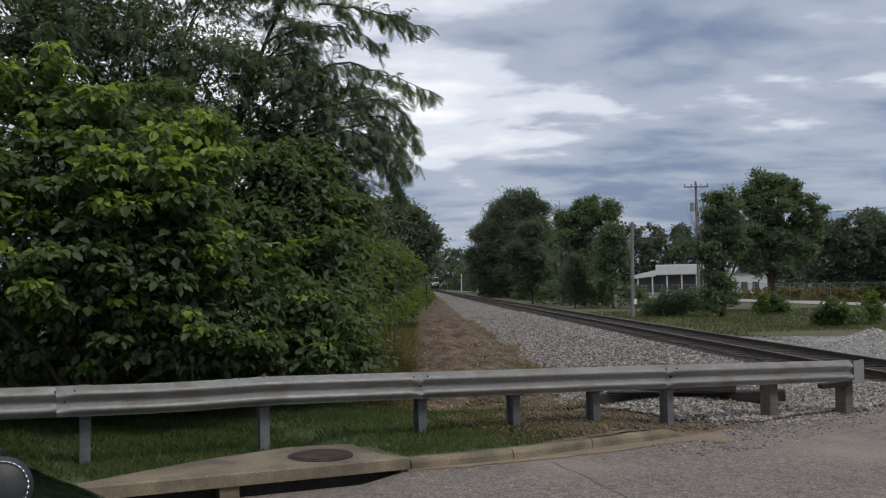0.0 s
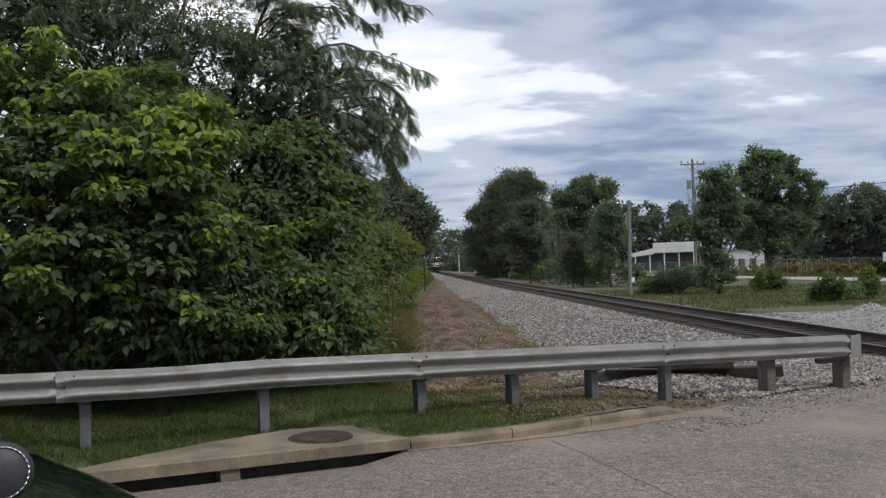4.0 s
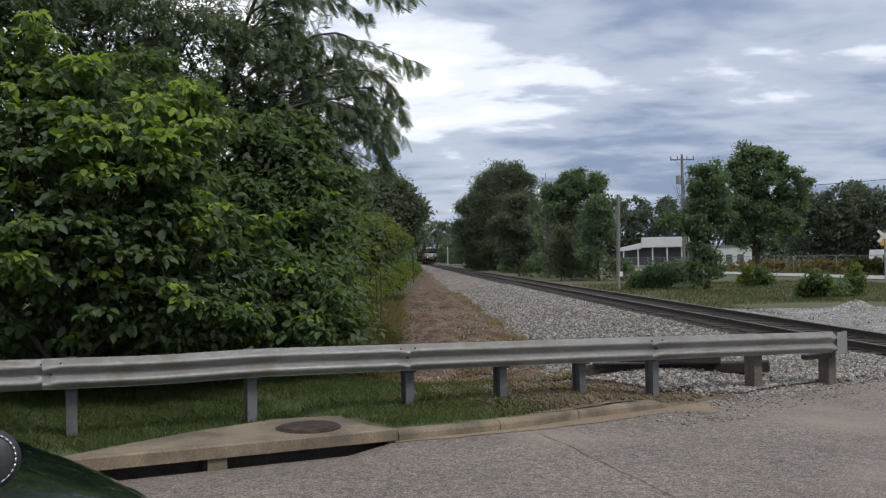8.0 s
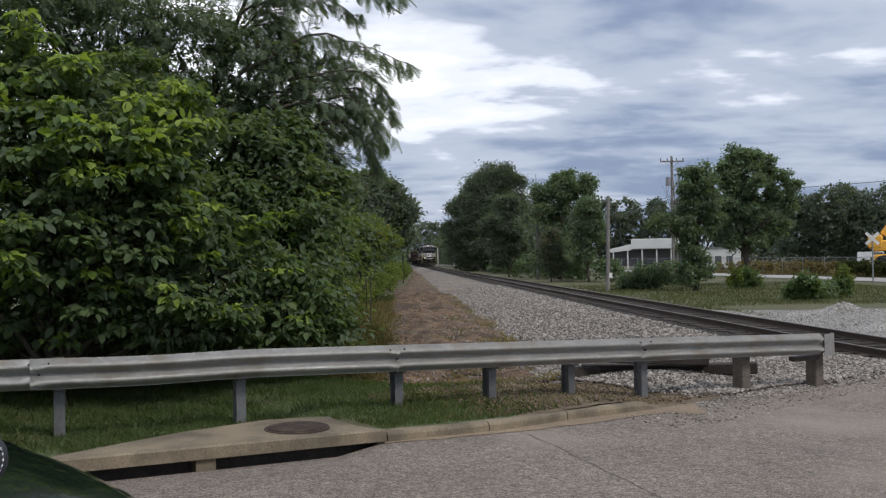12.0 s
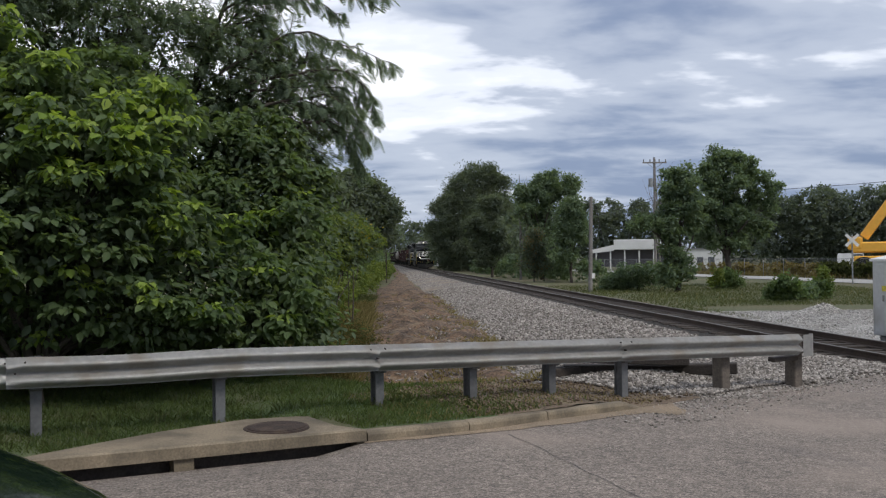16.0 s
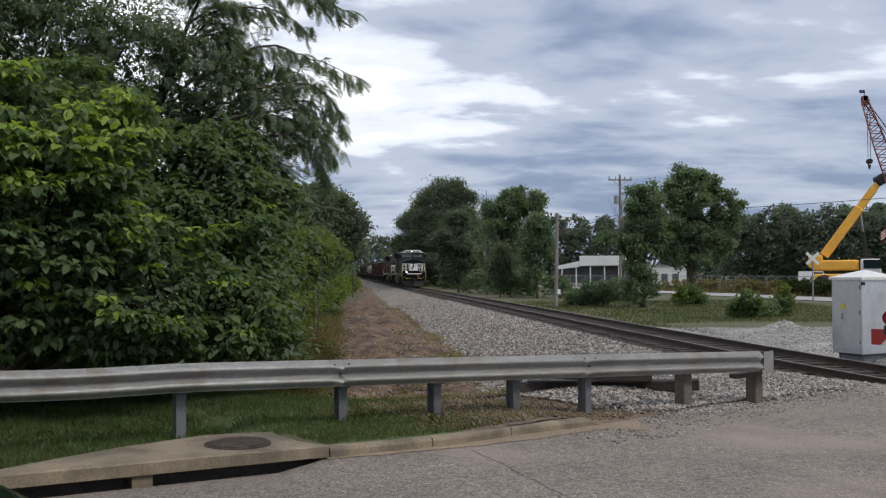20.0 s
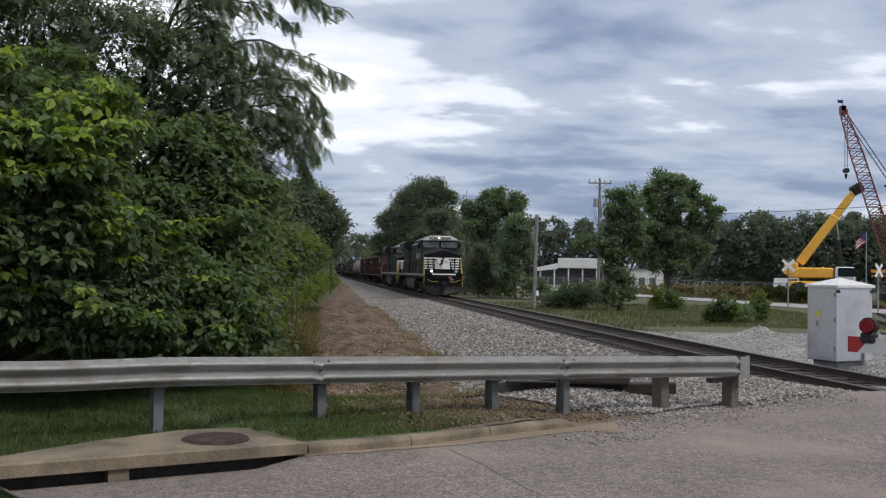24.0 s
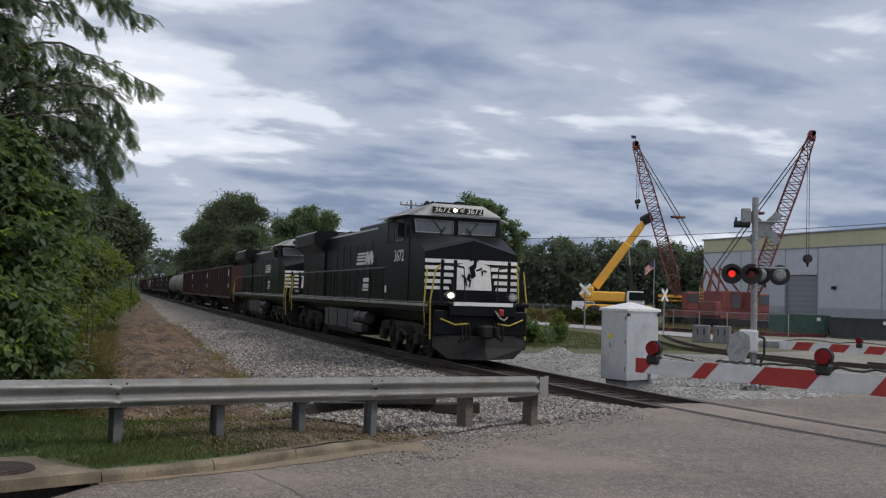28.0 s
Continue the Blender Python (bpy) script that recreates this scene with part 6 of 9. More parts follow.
def feather_tree():
    """Fine-leaved tree whose branches reach out over the path."""
    base = (-5.2, 16.6, ground_z(-5.2, 16.6))
    t = tree("feathery_tree", base, FEATHER, "tall tree with fine feathery dark leaves and drooping branch tips", "tree", [], r=0.11, seed=11)
    rng = np.random.default_rng(21)
    rnd = random.Random(4)
    b = Vector(base)
    P, D = [], []

    def twig(bm, a, way, ln, fronds):
        """A short drooping twig with fronds along both sides."""
        end = a + way * ln + Vector((0, 0, -0.16 * ln))
        tube(bm, [a, a.lerp(end, 0.5) + Vector((0, 0, 0.05 * ln)), end], [0.008, 0.006, 0.003], 3)
        for q in range(fronds):
            k = 0.2 + 0.8 * q / max(1, fronds - 1)
            P.append(a.lerp(end, k))
            D.append(way * 0.45 + Vector((rnd.uniform(-0.8, 0.8), rnd.uniform(-0.9, 0.9), rnd.uniform(-0.9, 0.25))))
    for ctrl in BOUGHS:
        pts = []
        for k in range(17):
            u = k / 16 * 3
            i = min(2, int(u))
            f = u - i
            c = [Vector(ctrl[max(0, min(3, i + o))]) for o in (-1, 0, 1, 2)]
            pts.append(0.5 * (2 * c[1] + (c[2] - c[0]) * f + (2 * c[0] - 5 * c[1] + 4 * c[2] - c[3]) * f * f + (3 * c[1] - c[0] - 3 * c[2] + c[3]) * f ** 3) - b
                       + Vector((rnd.uniform(-1, 1), rnd.uniform(-1, 1), rnd.uniform(-1, 1))) * 0.03 - Vector((0.2 * k / 16, 0, 0)))
        bm = bmesh.new()
        tube(bm, pts, [0.028 * (1 - 0.055 * k) for k in range(17)], 5)
        for k in range(2, 17):
            way = (pts[min(16, k + 1)] - pts[k - 1]).normalized()
            for j in range(3 if k < 10 else 2):
                side = Vector((rnd.uniform(-0.5, 0.9), rnd.uniform(-0.8, 0.8), rnd.uniform(-1.0, 0.7)))
                twig(bm, pts[k], (way * 0.8 + side).normalized(), rnd.uniform(0.16, 0.52) * (1.25 - 0.04 * k), rnd.randint(4, 8))
        part("bough", bm, M["bark"], t, smooth=True)
    # sprays that fill the crown, in flat layers
    bm = bmesh.new()
    for x, y, z, r in FEATHER:
        for i in range(int(50 * r ** 1.5) + 7):
            d = Vector((rnd.gauss(0, 1), rnd.gauss(-0.25, 1), rnd.gauss(0, 0.8))).normalized() * r * rnd.uniform(0.35, 1.0)
            a = Vector((x, y, z)) + d - b
            way = (Vector((d.x, d.y, 0)).normalized() * 0.8 + Vector((0.45, -0.2, rnd.uniform(-0.3, 0.12)))).normalized()
            twig(bm, a - way * 0.2, way, rnd.uniform(0.35, 0.7), rnd.randint(9, 13))
    part("twig_growth", bm, M["bark"], t)["kind"] = "stuff"
    p, d = np.array([v[:] for v in P]), np.array([v[:] for v in D])
    n = len(p)
    a = unit(d + [0, 0, -0.25])
    up = unit(np.array([0, 0, 1.0]) + rng.normal(size=(n, 3)) * 0.3)
    side = unit(np.cross(a, up))
    up = np.cross(side, a)
    L = rng.uniform(0.11, 0.22, n)
    K = 7
    V = np.empty((n, K * 2, 4, 3))
    for j in range(K):
        k = (j + 0.5) / K
        q = p + a * (L * k)[:, None] - np.array([0, 0, 1.0]) * (0.30 * L * k * k)[:, None]
        ln = (0.36 * L * math.sin(math.pi * (0.16 + 0.74 * k)))[:, None]
        for sd in (-1, 1):
            w = unit(side * sd + a * 0.55 - up * 0.35)
            wd = a * (L * 0.092)[:, None]
            i = 2 * j + (sd > 0)
            V[:, i, 0], V[:, i, 1] = q - wd * 0.6, q + wd * 0.6
            V[:, i, 2], V[:, i, 3] = q + w * ln + wd * 0.5, q + w * ln * 0.97 - wd * 0.4
    ob = new("fronds", quads_mesh("fronds", V.reshape(-1, 4, 3), 4, ((0, 1, 2, 3),), M["leaf_feather"]))
    ob.parent = t
    foliage("inner_leaves", t, base, [(*q[:3], q[3] * 0.9) for q in FEATHER if q[3] > 0.45], "leaf_feather", 2500, 12, 0.09, 0.2, 77, width=0.35, droop=0.3, shell=0.1, flat=0.8)


def woods_left():
    """Deep thicket behind the shrubs; nobody could count its stems."""
    rng = np.random.default_rng(31)
    lobes = []
    for i in range(34):
        y = 12 + i * 1.35 + rng.uniform(-1, 1)
        x = -7.2 - 0.02 * y + rng.uniform(-2.4, 0.6) - (1.0 if y < 18 else 0)
        h = rng.uniform(1.5, 4.6)
        lobes.append((x, y, h, rng.uniform(1.4, 2.3)))
    for i in range(12):
        lobes.append((-11 + rng.uniform(-3, 3), 8 + i * 2, rng.uniform(2, 6), 2.4))
    p, d, _ = crown_points(lobes, 3000, 11, 0.3, rng, 0.4)
    ob = new("thicket", quads_mesh("thicket", leaf_blades(p, d, 0.2, rng, width=0.6, droop=0.5), 6, LEAF, M["leaf_dark"]))
    tagged(ob, "dense dark green thicket behind the shrubs", "thicket", kind="stuff")


LEFT_TREE = [(-4.9, 63.8, 5.6, 2.2), (-3.55, 66.0, 5.1, 1.5), (-5.2, 59.8, 3.3, 2.0), (-3.7, 68.0, 3.4, 1.2), (-4.4, 63.9, 6.8, 1.0), (-6.2, 59.6, 5.9, 1.5), (-7.8, 64, 5.5, 2.4), (-2.35, 66.0, 4.78, 0.99), (-2.8, 66.0, 3.35, 1.07), (-4.99, 63.9, 7.36, 0.72), (-1.95, 67.0, 5.44, 0.54), (-4.85, 64.5, 7.00, 1.21), (-3.49, 65.0, 6.27, 1.30), (-2.43, 65.5, 5.42, 1.06), (-4.26, 64.0, 5.15, 1.36)]


def mid_trees():
    far = dict(width=0.75, droop=0.3, shell=0.4)
    tree("roadside_tree", (-5.0, 68.0, ground_z(-5, 68)), LEFT_TREE,
         "rounded leafy green tree leaning over the railway", "tree", [("crown", "leaf_pine", 4200, 14, 0.22, 0.3, far)], 0.2, 41, loose=0.8)
    tree("bare_tree", (-3.4, 92.0, ground_z(-3.4, 92)), [(-2.6, 92, 5.6, 1.1), (-3.6, 92.5, 6.2, 0.9), (-2.2, 91.5, 4.4, 0.9), (-4.0, 92, 4.6, 1.0)], "thin tree with sparse pale twigs", "tree",
         [("crown", "leaf_far", 60, 5, 0.2, 0.3, far)], 0.05, 43)
    tree("conifer_tree", (8.8, 150.0, ground_z(8.8, 150)), [(9.76, 150.0, 14.08, 3.37), (7.56, 150.0, 12.64, 3.37), (11.87, 150.0, 12.52, 3.18), (5.87, 150.0, 9.31, 3.74), (9.61, 149.0, 9.02, 4.86), (12.69, 150.0, 8.93, 3.55), (5.11, 150.0, 5.87, 3.55),
         (3.81, 150.0, 2.82, 2.62), (8.05, 149.0, 3.91, 4.49), (12.27, 150.0, 4.26, 3.93), (6.09, 149.5, 1.2, 2.81), (9.82, 149.0, 1.2, 2.81), (2.34, 151.0, 6.45, 1.32), (3.37, 151.0, 9.72, 1.51)],
         "large dark rounded evergreen tree beside the railway", "tree", [("crown", "leaf_pine", 9000, 15, 0.34, 0.45, dict(width=0.45, droop=0.1, shell=0.5))], 0.4, 47, loose=1.0)
    tree("roadside_tree", (8.3, 104.6, ground_z(8.3, 104.6)), [(8.03, 104.6, 7.33, 1.7), (6.74, 104.6, 5.42, 1.7), (8.62, 104.6, 5.16, 1.83), (7.25, 104.6, 3.05, 1.57), (9.2, 104.6, 2.86, 1.3), (7.52, 104.6, 1.28, 1.04)], "slim green tree before the dark evergreen", "tree",
         [("crown", "leaf_pine", 1700, 14, 0.22, 0.28, far)], 0.14, 48, loose=0.7)
    tree("roadside_tree", (12.3, 91.2, ground_z(12.3, 91.2)), [(14.15, 91.0, 8.52, 1.59), (11.88, 91.0, 8.42, 1.48), (12.96, 91.0, 6.56, 2.16), (15.42, 91.0, 9.05, 0.96), (10.8, 91.0, 6.63, 1.13), (12.31, 91.0, 4.03, 1.7), (10.17, 91.0, 8.35, 0.79), (13.05, 91.0, 9.69, 0.79)],
         "leafy green tree with an uneven crown by the railway", "tree", [("crown", "leaf_far", 2300, 14, 0.21, 0.26, far)], 0.2, 53, loose=0.4, reach=(0.35, 1.12))
    tree("roadside_tree", (13.5, 80.9, ground_z(13.5, 80.9)), [(13.46, 81.0, 6.09, 1.21), (13.0, 81.0, 4.23, 1.41), (13.73, 81.0, 3.45, 1.31), (13.18, 81.0, 1.95, 1.01), (14.13, 81.0, 4.96, 0.91)], "small bushy green tree by the railway", "tree", [("crown", "leaf_far", 1200, 14, 0.19, 0.24, far)], 0.12, 54, loose=0.7)
    tree("dry_bush", (10.6, 84.0, ground_z(10.6, 84)), [(10.54, 84.0, 2.57, 1.15), (9.98, 84.0, 1.28, 1.36), (11.28, 84.0, 1.08, 1.15), (10.84, 84.0, 3.87, 0.73)], "tangle of dry brown twigs and leaves under the trees", "bush", [("crown", "leaf_brown", 110, 12, 0.12, 0.25, far), ("green_leaves", "leaf_pine", 420, 12, 0.2, 0.25, far)], 0.06, 57)
    tree("bare_tree", (10.4, 93.0, ground_z(10.4, 93)), [(10.3, 93, 10.3, 0.9), (10.8, 93, 8.6, 0.9), (9.9, 93.2, 7.9, 0.8), (10.9, 92.8, 9.8, 0.6)], "dead pale tree with bare twigs", "tree", [], 0.13, 55, bark="pole_wood")
    tree("bare_tree", (21.3, 80.0, ground_z(21.3, 80)), [(21.0, 80, 10.4, 0.9), (22.3, 80, 9.8, 1.0), (20.2, 80, 8.2, 0.8), (22.0, 80.3, 8.4, 1.0)], "dead pale tree with bare twigs", "tree", [], 0.12, 56, bark="pole_wood")
    tree("vine_tree", (16.8, 58.7, ground_z(16.8, 58.7)), [(17.01, 58.7, 6.92, 0.81), (16.76, 58.7, 5.93, 0.99), (17.16, 58.7, 4.82, 1.1), (14.64, 58.7, 3.9, 0.66), (15.74, 58.7, 3.76, 0.81), (16.75, 58.7, 3.37, 1.02), (16.63, 58.7, 2.09, 0.81), (16.88, 58.7, 0.8, 0.95), (17.64, 58.7, 5.91, 0.73), (16.1, 58.7, 0.46, 0.73), (18.05, 58.7, 4.06, 0.59)],
         "tall slim tree overgrown with dark vines", "tree", [("crown", "leaf_far", 1800, 15, 0.16, 0.18, far)], 0.16, 59, loose=0.36, reach=(0.35, 1.12), fork=0.6)
    tree("shade_tree", (23.4, 68.2, ground_z(23.4, 68.2)), [(22.89, 68.0, 8.95, 0.93), (22.0, 68.0, 7.91, 1.02), (24.01, 68.0, 8.36, 1.1), (25.38, 68.0, 7.26, 1.19), (26.63, 68.0, 6.59, 0.68), (23.31, 68.0, 6.47, 1.78), (22.0, 68.0, 5.23, 1.36), (24.88, 68.0, 5.15, 1.36), (23.44, 68.0, 3.92, 1.44), (25.85, 68.0, 3.85, 0.76), (21.51, 68.0, 3.55, 0.76), (24.03, 68.0, 2.84, 0.76), (26.46, 68.0, 5.32, 0.59), (22.33, 68.0, 2.68, 0.64)],
         "large spreading green shade tree on the verge", "tree", [("crown", "leaf_far", 2500, 16, 0.17, 0.2, far)], 0.24, 61, loose=0.34, reach=(0.35, 1.15), fork=0.6)
    for i, (x, y, r, h) in enumerate(((15.0, 62.3, 1.3, 1.0), (13.7, 63.5, 0.9, 0.6), (18.2, 44.8, 0.62, 0.6), (20.8, 47.0, 0.5, 0.55), (19.7, 46.4, 0.55, 0.2), (21.5, 62.5, 0.8, 0.5), (25.2, 45.8, 0.7, 0.7), (26.6, 48.2, 0.6, 0.6))):
        z = ground_z(x, y)
        tree("bush", (x, y, z), [(x, y, z + h, r), (x + r * 0.6, y, z + h * 0.8, r * 0.7), (x - r * 0.5, y + 0.2, z + h * 0.6, r * 0.75)], "low leafy green bush on the verge", "bush",
             [("crown", "leaf_mid" if i in (2, 3, 5) else "leaf_far", 170 + int(160 * r), 11, 0.16, 0.16, dict(width=0.6, droop=0.3, shell=0.4))], 0.03, 70 + i, group="bushes on the verge")
    for i, (x, y, h) in enumerate(((21.1, 47.1, 1.5), (20.2, 61.5, 1.3), (24.3, 46.5, 1.3))):
        z = ground_z(x, y)
        tree("sapling", (x, y, z), [(x, y, z + h, 0.28), (x + 0.2, y, z + h * 0.65, 0.34), (x - 0.2, y, z + h * 0.4, 0.34)], "young green sapling on the verge", "sapling",
             [("crown", "leaf_light", 60, 10, 0.15, 0.12, dict(width=0.6, droop=0.5, shell=0.3))], 0.02, 90 + i)


def far_woods():
    rng = np.random.default_rng(91)

    def belt(name, count, pos, hgt, rad, mat, size, clumps, per, label):
        lobes = []
        for i in range(count):
            x, y = pos(rng, i / count)
            h = hgt(rng, i / count)
            r = rad * rng.uniform(0.7, 1.25)
            lobes += [(x, y, h - r, r), (x + rng.uniform(-1, 1) * r * 0.6, y, max(r * 0.4, h - 2.4 * r), r * 1.25), (x + rng.uniform(-1, 1) * r, y + 1, max(0.5, h - 4 * r), r * 1.3)]
        p, d, _ = crown_points(lobes, clumps, per, rad * 0.14, rng, 0.5)
        ob = new(name, quads_mesh(name, leaf_blades(p, d, size, rng, width=0.7, droop=0.1, jitter=1.0), 6, LEAF, M[mat]))
        tagged(ob, label, "woods", kind="stuff")
    belt("far_woods", 60, lambda g, k: (10 + 150 * k, 250 - 95 * k + g.uniform(-10, 10)), lambda g, k: g.uniform(13, 17.5) - 2.0 * k, 2.8, "leaf_blue", 0.62, 10000, 12, "wooded ridge of pines behind the yards, haze put into the leaf colour")
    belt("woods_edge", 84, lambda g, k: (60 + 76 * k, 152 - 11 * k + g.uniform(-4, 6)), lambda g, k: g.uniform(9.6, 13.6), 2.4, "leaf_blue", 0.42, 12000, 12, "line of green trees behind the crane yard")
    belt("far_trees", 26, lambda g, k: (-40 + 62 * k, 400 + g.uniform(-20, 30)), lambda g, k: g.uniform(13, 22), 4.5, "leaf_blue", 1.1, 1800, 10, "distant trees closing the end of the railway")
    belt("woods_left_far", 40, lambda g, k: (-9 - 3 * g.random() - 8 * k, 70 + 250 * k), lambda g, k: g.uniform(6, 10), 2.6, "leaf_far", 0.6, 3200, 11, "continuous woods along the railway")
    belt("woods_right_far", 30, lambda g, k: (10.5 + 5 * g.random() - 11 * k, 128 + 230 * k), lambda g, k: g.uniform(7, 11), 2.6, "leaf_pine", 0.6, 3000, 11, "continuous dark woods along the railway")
    belt("undergrowth", 34, lambda g, k: (track_x(80 + 60 * k) + 5.2 + 5 * g.random(), 80 + 60 * k), lambda g, k: g.uniform(0.9, 2.6), 0.75, "leaf_far", 0.24, 1900, 11, "dark tangled undergrowth below the railway trees")
    belt("path_thicket", 60, lambda g, k: (track_x(30 + 94 * k) - bank_width(30 + 94 * k) - 5.2 + 0.02 * (30 + 94 * k) - 0.9 * g.random() + 0.9 * smooth01((k - 0.35) / 0.5), 30 + 94 * k), lambda g, k: g.uniform(0.6, 1.7), 0.55, "leaf_light", 0.15, 3000, 11, "low thicket along the earth path")
    # added brush, standing in for the dark shade beneath the shrubs
    belt("low_brush", 30, lambda g, k: (-10.5 + 8.3 * k, 10.6 + 0.47 * (-10 + 8.3 * k) + 4.6 + 0.9 * g.random()), lambda g, k: g.uniform(0.6, 1.1), 0.36, "leaf_dark", 0.11, 2600, 12, "low brush added to stand in for shade under the shrubs")
    belt("fence_vines", 26, lambda g, k: (38.6 + 3.2 * k + g.uniform(-0.3, 0.3), 84.5 - 12.5 * k), lambda g, k: g.uniform(0.7, 1.5) - 0.5 - 0.5 * k, 0.42, "weed", 0.17, 1000, 10, "dark weeds and vines grown through the yard fence")
    belt("fence_weeds", 40, lambda g, k: (33.2 + 6.1 * k + g.uniform(-0.2, 0.8), 106.0 - 23.0 * k), lambda g, k: g.uniform(0.15, 0.75), 0.32, "grass_dry", 0.2, 700, 10, "pale dry weeds grown up along the far fence")
    # unseen belt added behind the camera to block light from the low sky
    belt("woods_behind", 60, lambda g, k: (60 * math.cos(math.pi * (1.0 + k)) * 1.5, -45 - 25 * math.sin(math.pi * k) + g.uniform(-4, 4)), lambda g, k: g.uniform(7, 12), 3.2, "leaf_far", 1.0, 1800, 10, "unseen trees added behind the camera to block low sky")


def blades(name, pts, h, lean, width, mat, seed, label):
    rng = np.random.default_rng(seed)
    n = len(pts)
    a = rng.random(n) * math.tau
    hh = h * (0.5 + rng.random(n))
    w = np.stack([np.cos(a), np.sin(a), np.zeros(n)], 1) * width * 0.5
    ln = np.stack([np.cos(a * 3.1), np.sin(a * 3.1), np.zeros(n)], 1) * (lean * hh * rng.random(n))[:, None]
    V = np.empty((n, 4, 3))
    V[:, 0], V[:, 1] = pts - w, pts + w
    V[:, 2] = pts + ln + w * 0.35 + np.stack([np.zeros(n), np.zeros(n), hh], 1)
    V[:, 3] = pts + ln * 0.9 - w * 0.35 + np.stack([np.zeros(n), np.zeros(n), hh * 0.96], 1)
    ob = new(name, quads_mesh(name, V, 4, ((0, 1, 2, 3),), M[mat]))
    tagged(ob, label, "grass", kind="stuff")


def grasses():
    rng = np.random.default_rng(101)

    def spots(n, fn, dens=None):
        out = []
        while len(out) < n:
            x, y = fn(rng)
            if dens and rng.random() > dens(x, y):
                continue
            out.append((x, y, ground_z(x, y) + 0.005))
        return np.array(out)

    def lawn_spot(g):
        s = g.uniform(-9, 7.6)
        n = street_edge(s) + 0.16 + 5.8 * g.random() ** 1.1
        return street(s, n)

    def clear(x, y):
        s, n = x * ALONG[0] + y * ALONG[1], x * ACROSS[0] + y * ACROSS[1] - CURB_N
        if n < 0.95 and 0.1 < s < 4.0 and n < 0.25 + 0.45 * s:
            return 0.0
        patch = 0.8 + 0.25 * noise.noise((x * 0.9, y * 0.9, 3))
        return patch * (1 - 0.85 * smooth01((s - 5.3) / 1.8))
    blades("lawn_grass", spots(110000, lawn_spot, clear), 0.052, 1.5, 0.011, "grass", 1, "short green grass blades on the verge")
    blades("lawn_weeds", spots(5200, lawn_spot, lambda x, y: clear(x, y) * smooth01(noise.noise((x * 1.9, y * 1.9, 13)) * 3)), 0.075, 1.6, 0.026, "weed", 8, "broader weed leaves in the mown verge")
    blades("dry_tufts", spots(2600, lambda g: (lambda s: street(s, street_edge(s) + 0.18 + 2.2 * g.random()))(g.uniform(4.8, 8.9)), lambda x, y: 0.5 + 0.5 * noise.noise((x * 1.7, y * 1.7, 9))), 0.05, 1.2, 0.012, "grass_dry", 2, "dry straw and thin grass by the kerb end")

    def path_edge(g):
        y = 19.5 + 36 * g.random() ** 1.6
        return track_x(y) - bank_width(y) - 3.8 - 1.2 * g.random() + 0.01 * y, y
    blades("path_weeds", spots(9000, path_edge), 0.34, 1.0, 0.014, "weed", 3, "tall green weeds along the earth path")
    blades("dry_weeds", spots(9000, lambda g: (lambda y: (track_x(y) - bank_width(y) - 3.4 - 1.2 * g.random() ** 1.5, y))(16.2 + 26 * g.random() ** 1.4)), 0.48, 0.8, 0.012, "grass_dry", 4, "dry brown weeds along the earth path")
    blades("path_litter", spots(9000, lambda g: (lambda y: (track_x(y) - bank_width(y) + 0.6 - 4.6 * g.random(), y))(15.5 + 45 * g.random() ** 1.6), lambda x, y: 0.12 + 0.88 * smooth01(noise.noise((x * 0.9, y * 0.5, 3)) * 3)), 0.14, 2.5, 0.05, "grass_dry", 14, "dead leaves and straw on the earth path")

    def right_verge(g):
        y = 26 + 45 * g.random()
        return track_x(y) + 3.6 + (6 + 0.22 * y) * g.random(), y
    blades("verge_grass", spots(26000, right_verge, lambda x, y: 0.0 if (y < 41 and x > 12.2) else 0.35 + 0.65 * max(0, noise.noise((x * 0.3, y * 0.3, 4)) + 0.4)), 0.13, 1.6, 0.02, "weed", 5, "rough green weeds on the verge")
    blades("verge_straw", spots(600, right_verge, lambda x, y: 0.0 if (y < 40 and x > 12.2) else 1.0), 0.22, 0.9, 0.016, "grass_dry", 6, "dry straw-coloured grass on the verge")
    blades("field_grass", spots(9000, lambda g: (lambda y: (35.0 - 0.21 * (y - 80) + 3.6 + 9 * g.random(), y))(62 + 60 * g.random())), 0.42, 0.8, 0.05, "grass_dry", 7, "tall pale grass beyond the far road")


near_plants()
feather_tree()
woods_left()
mid_trees()
far_woods()
grasses()


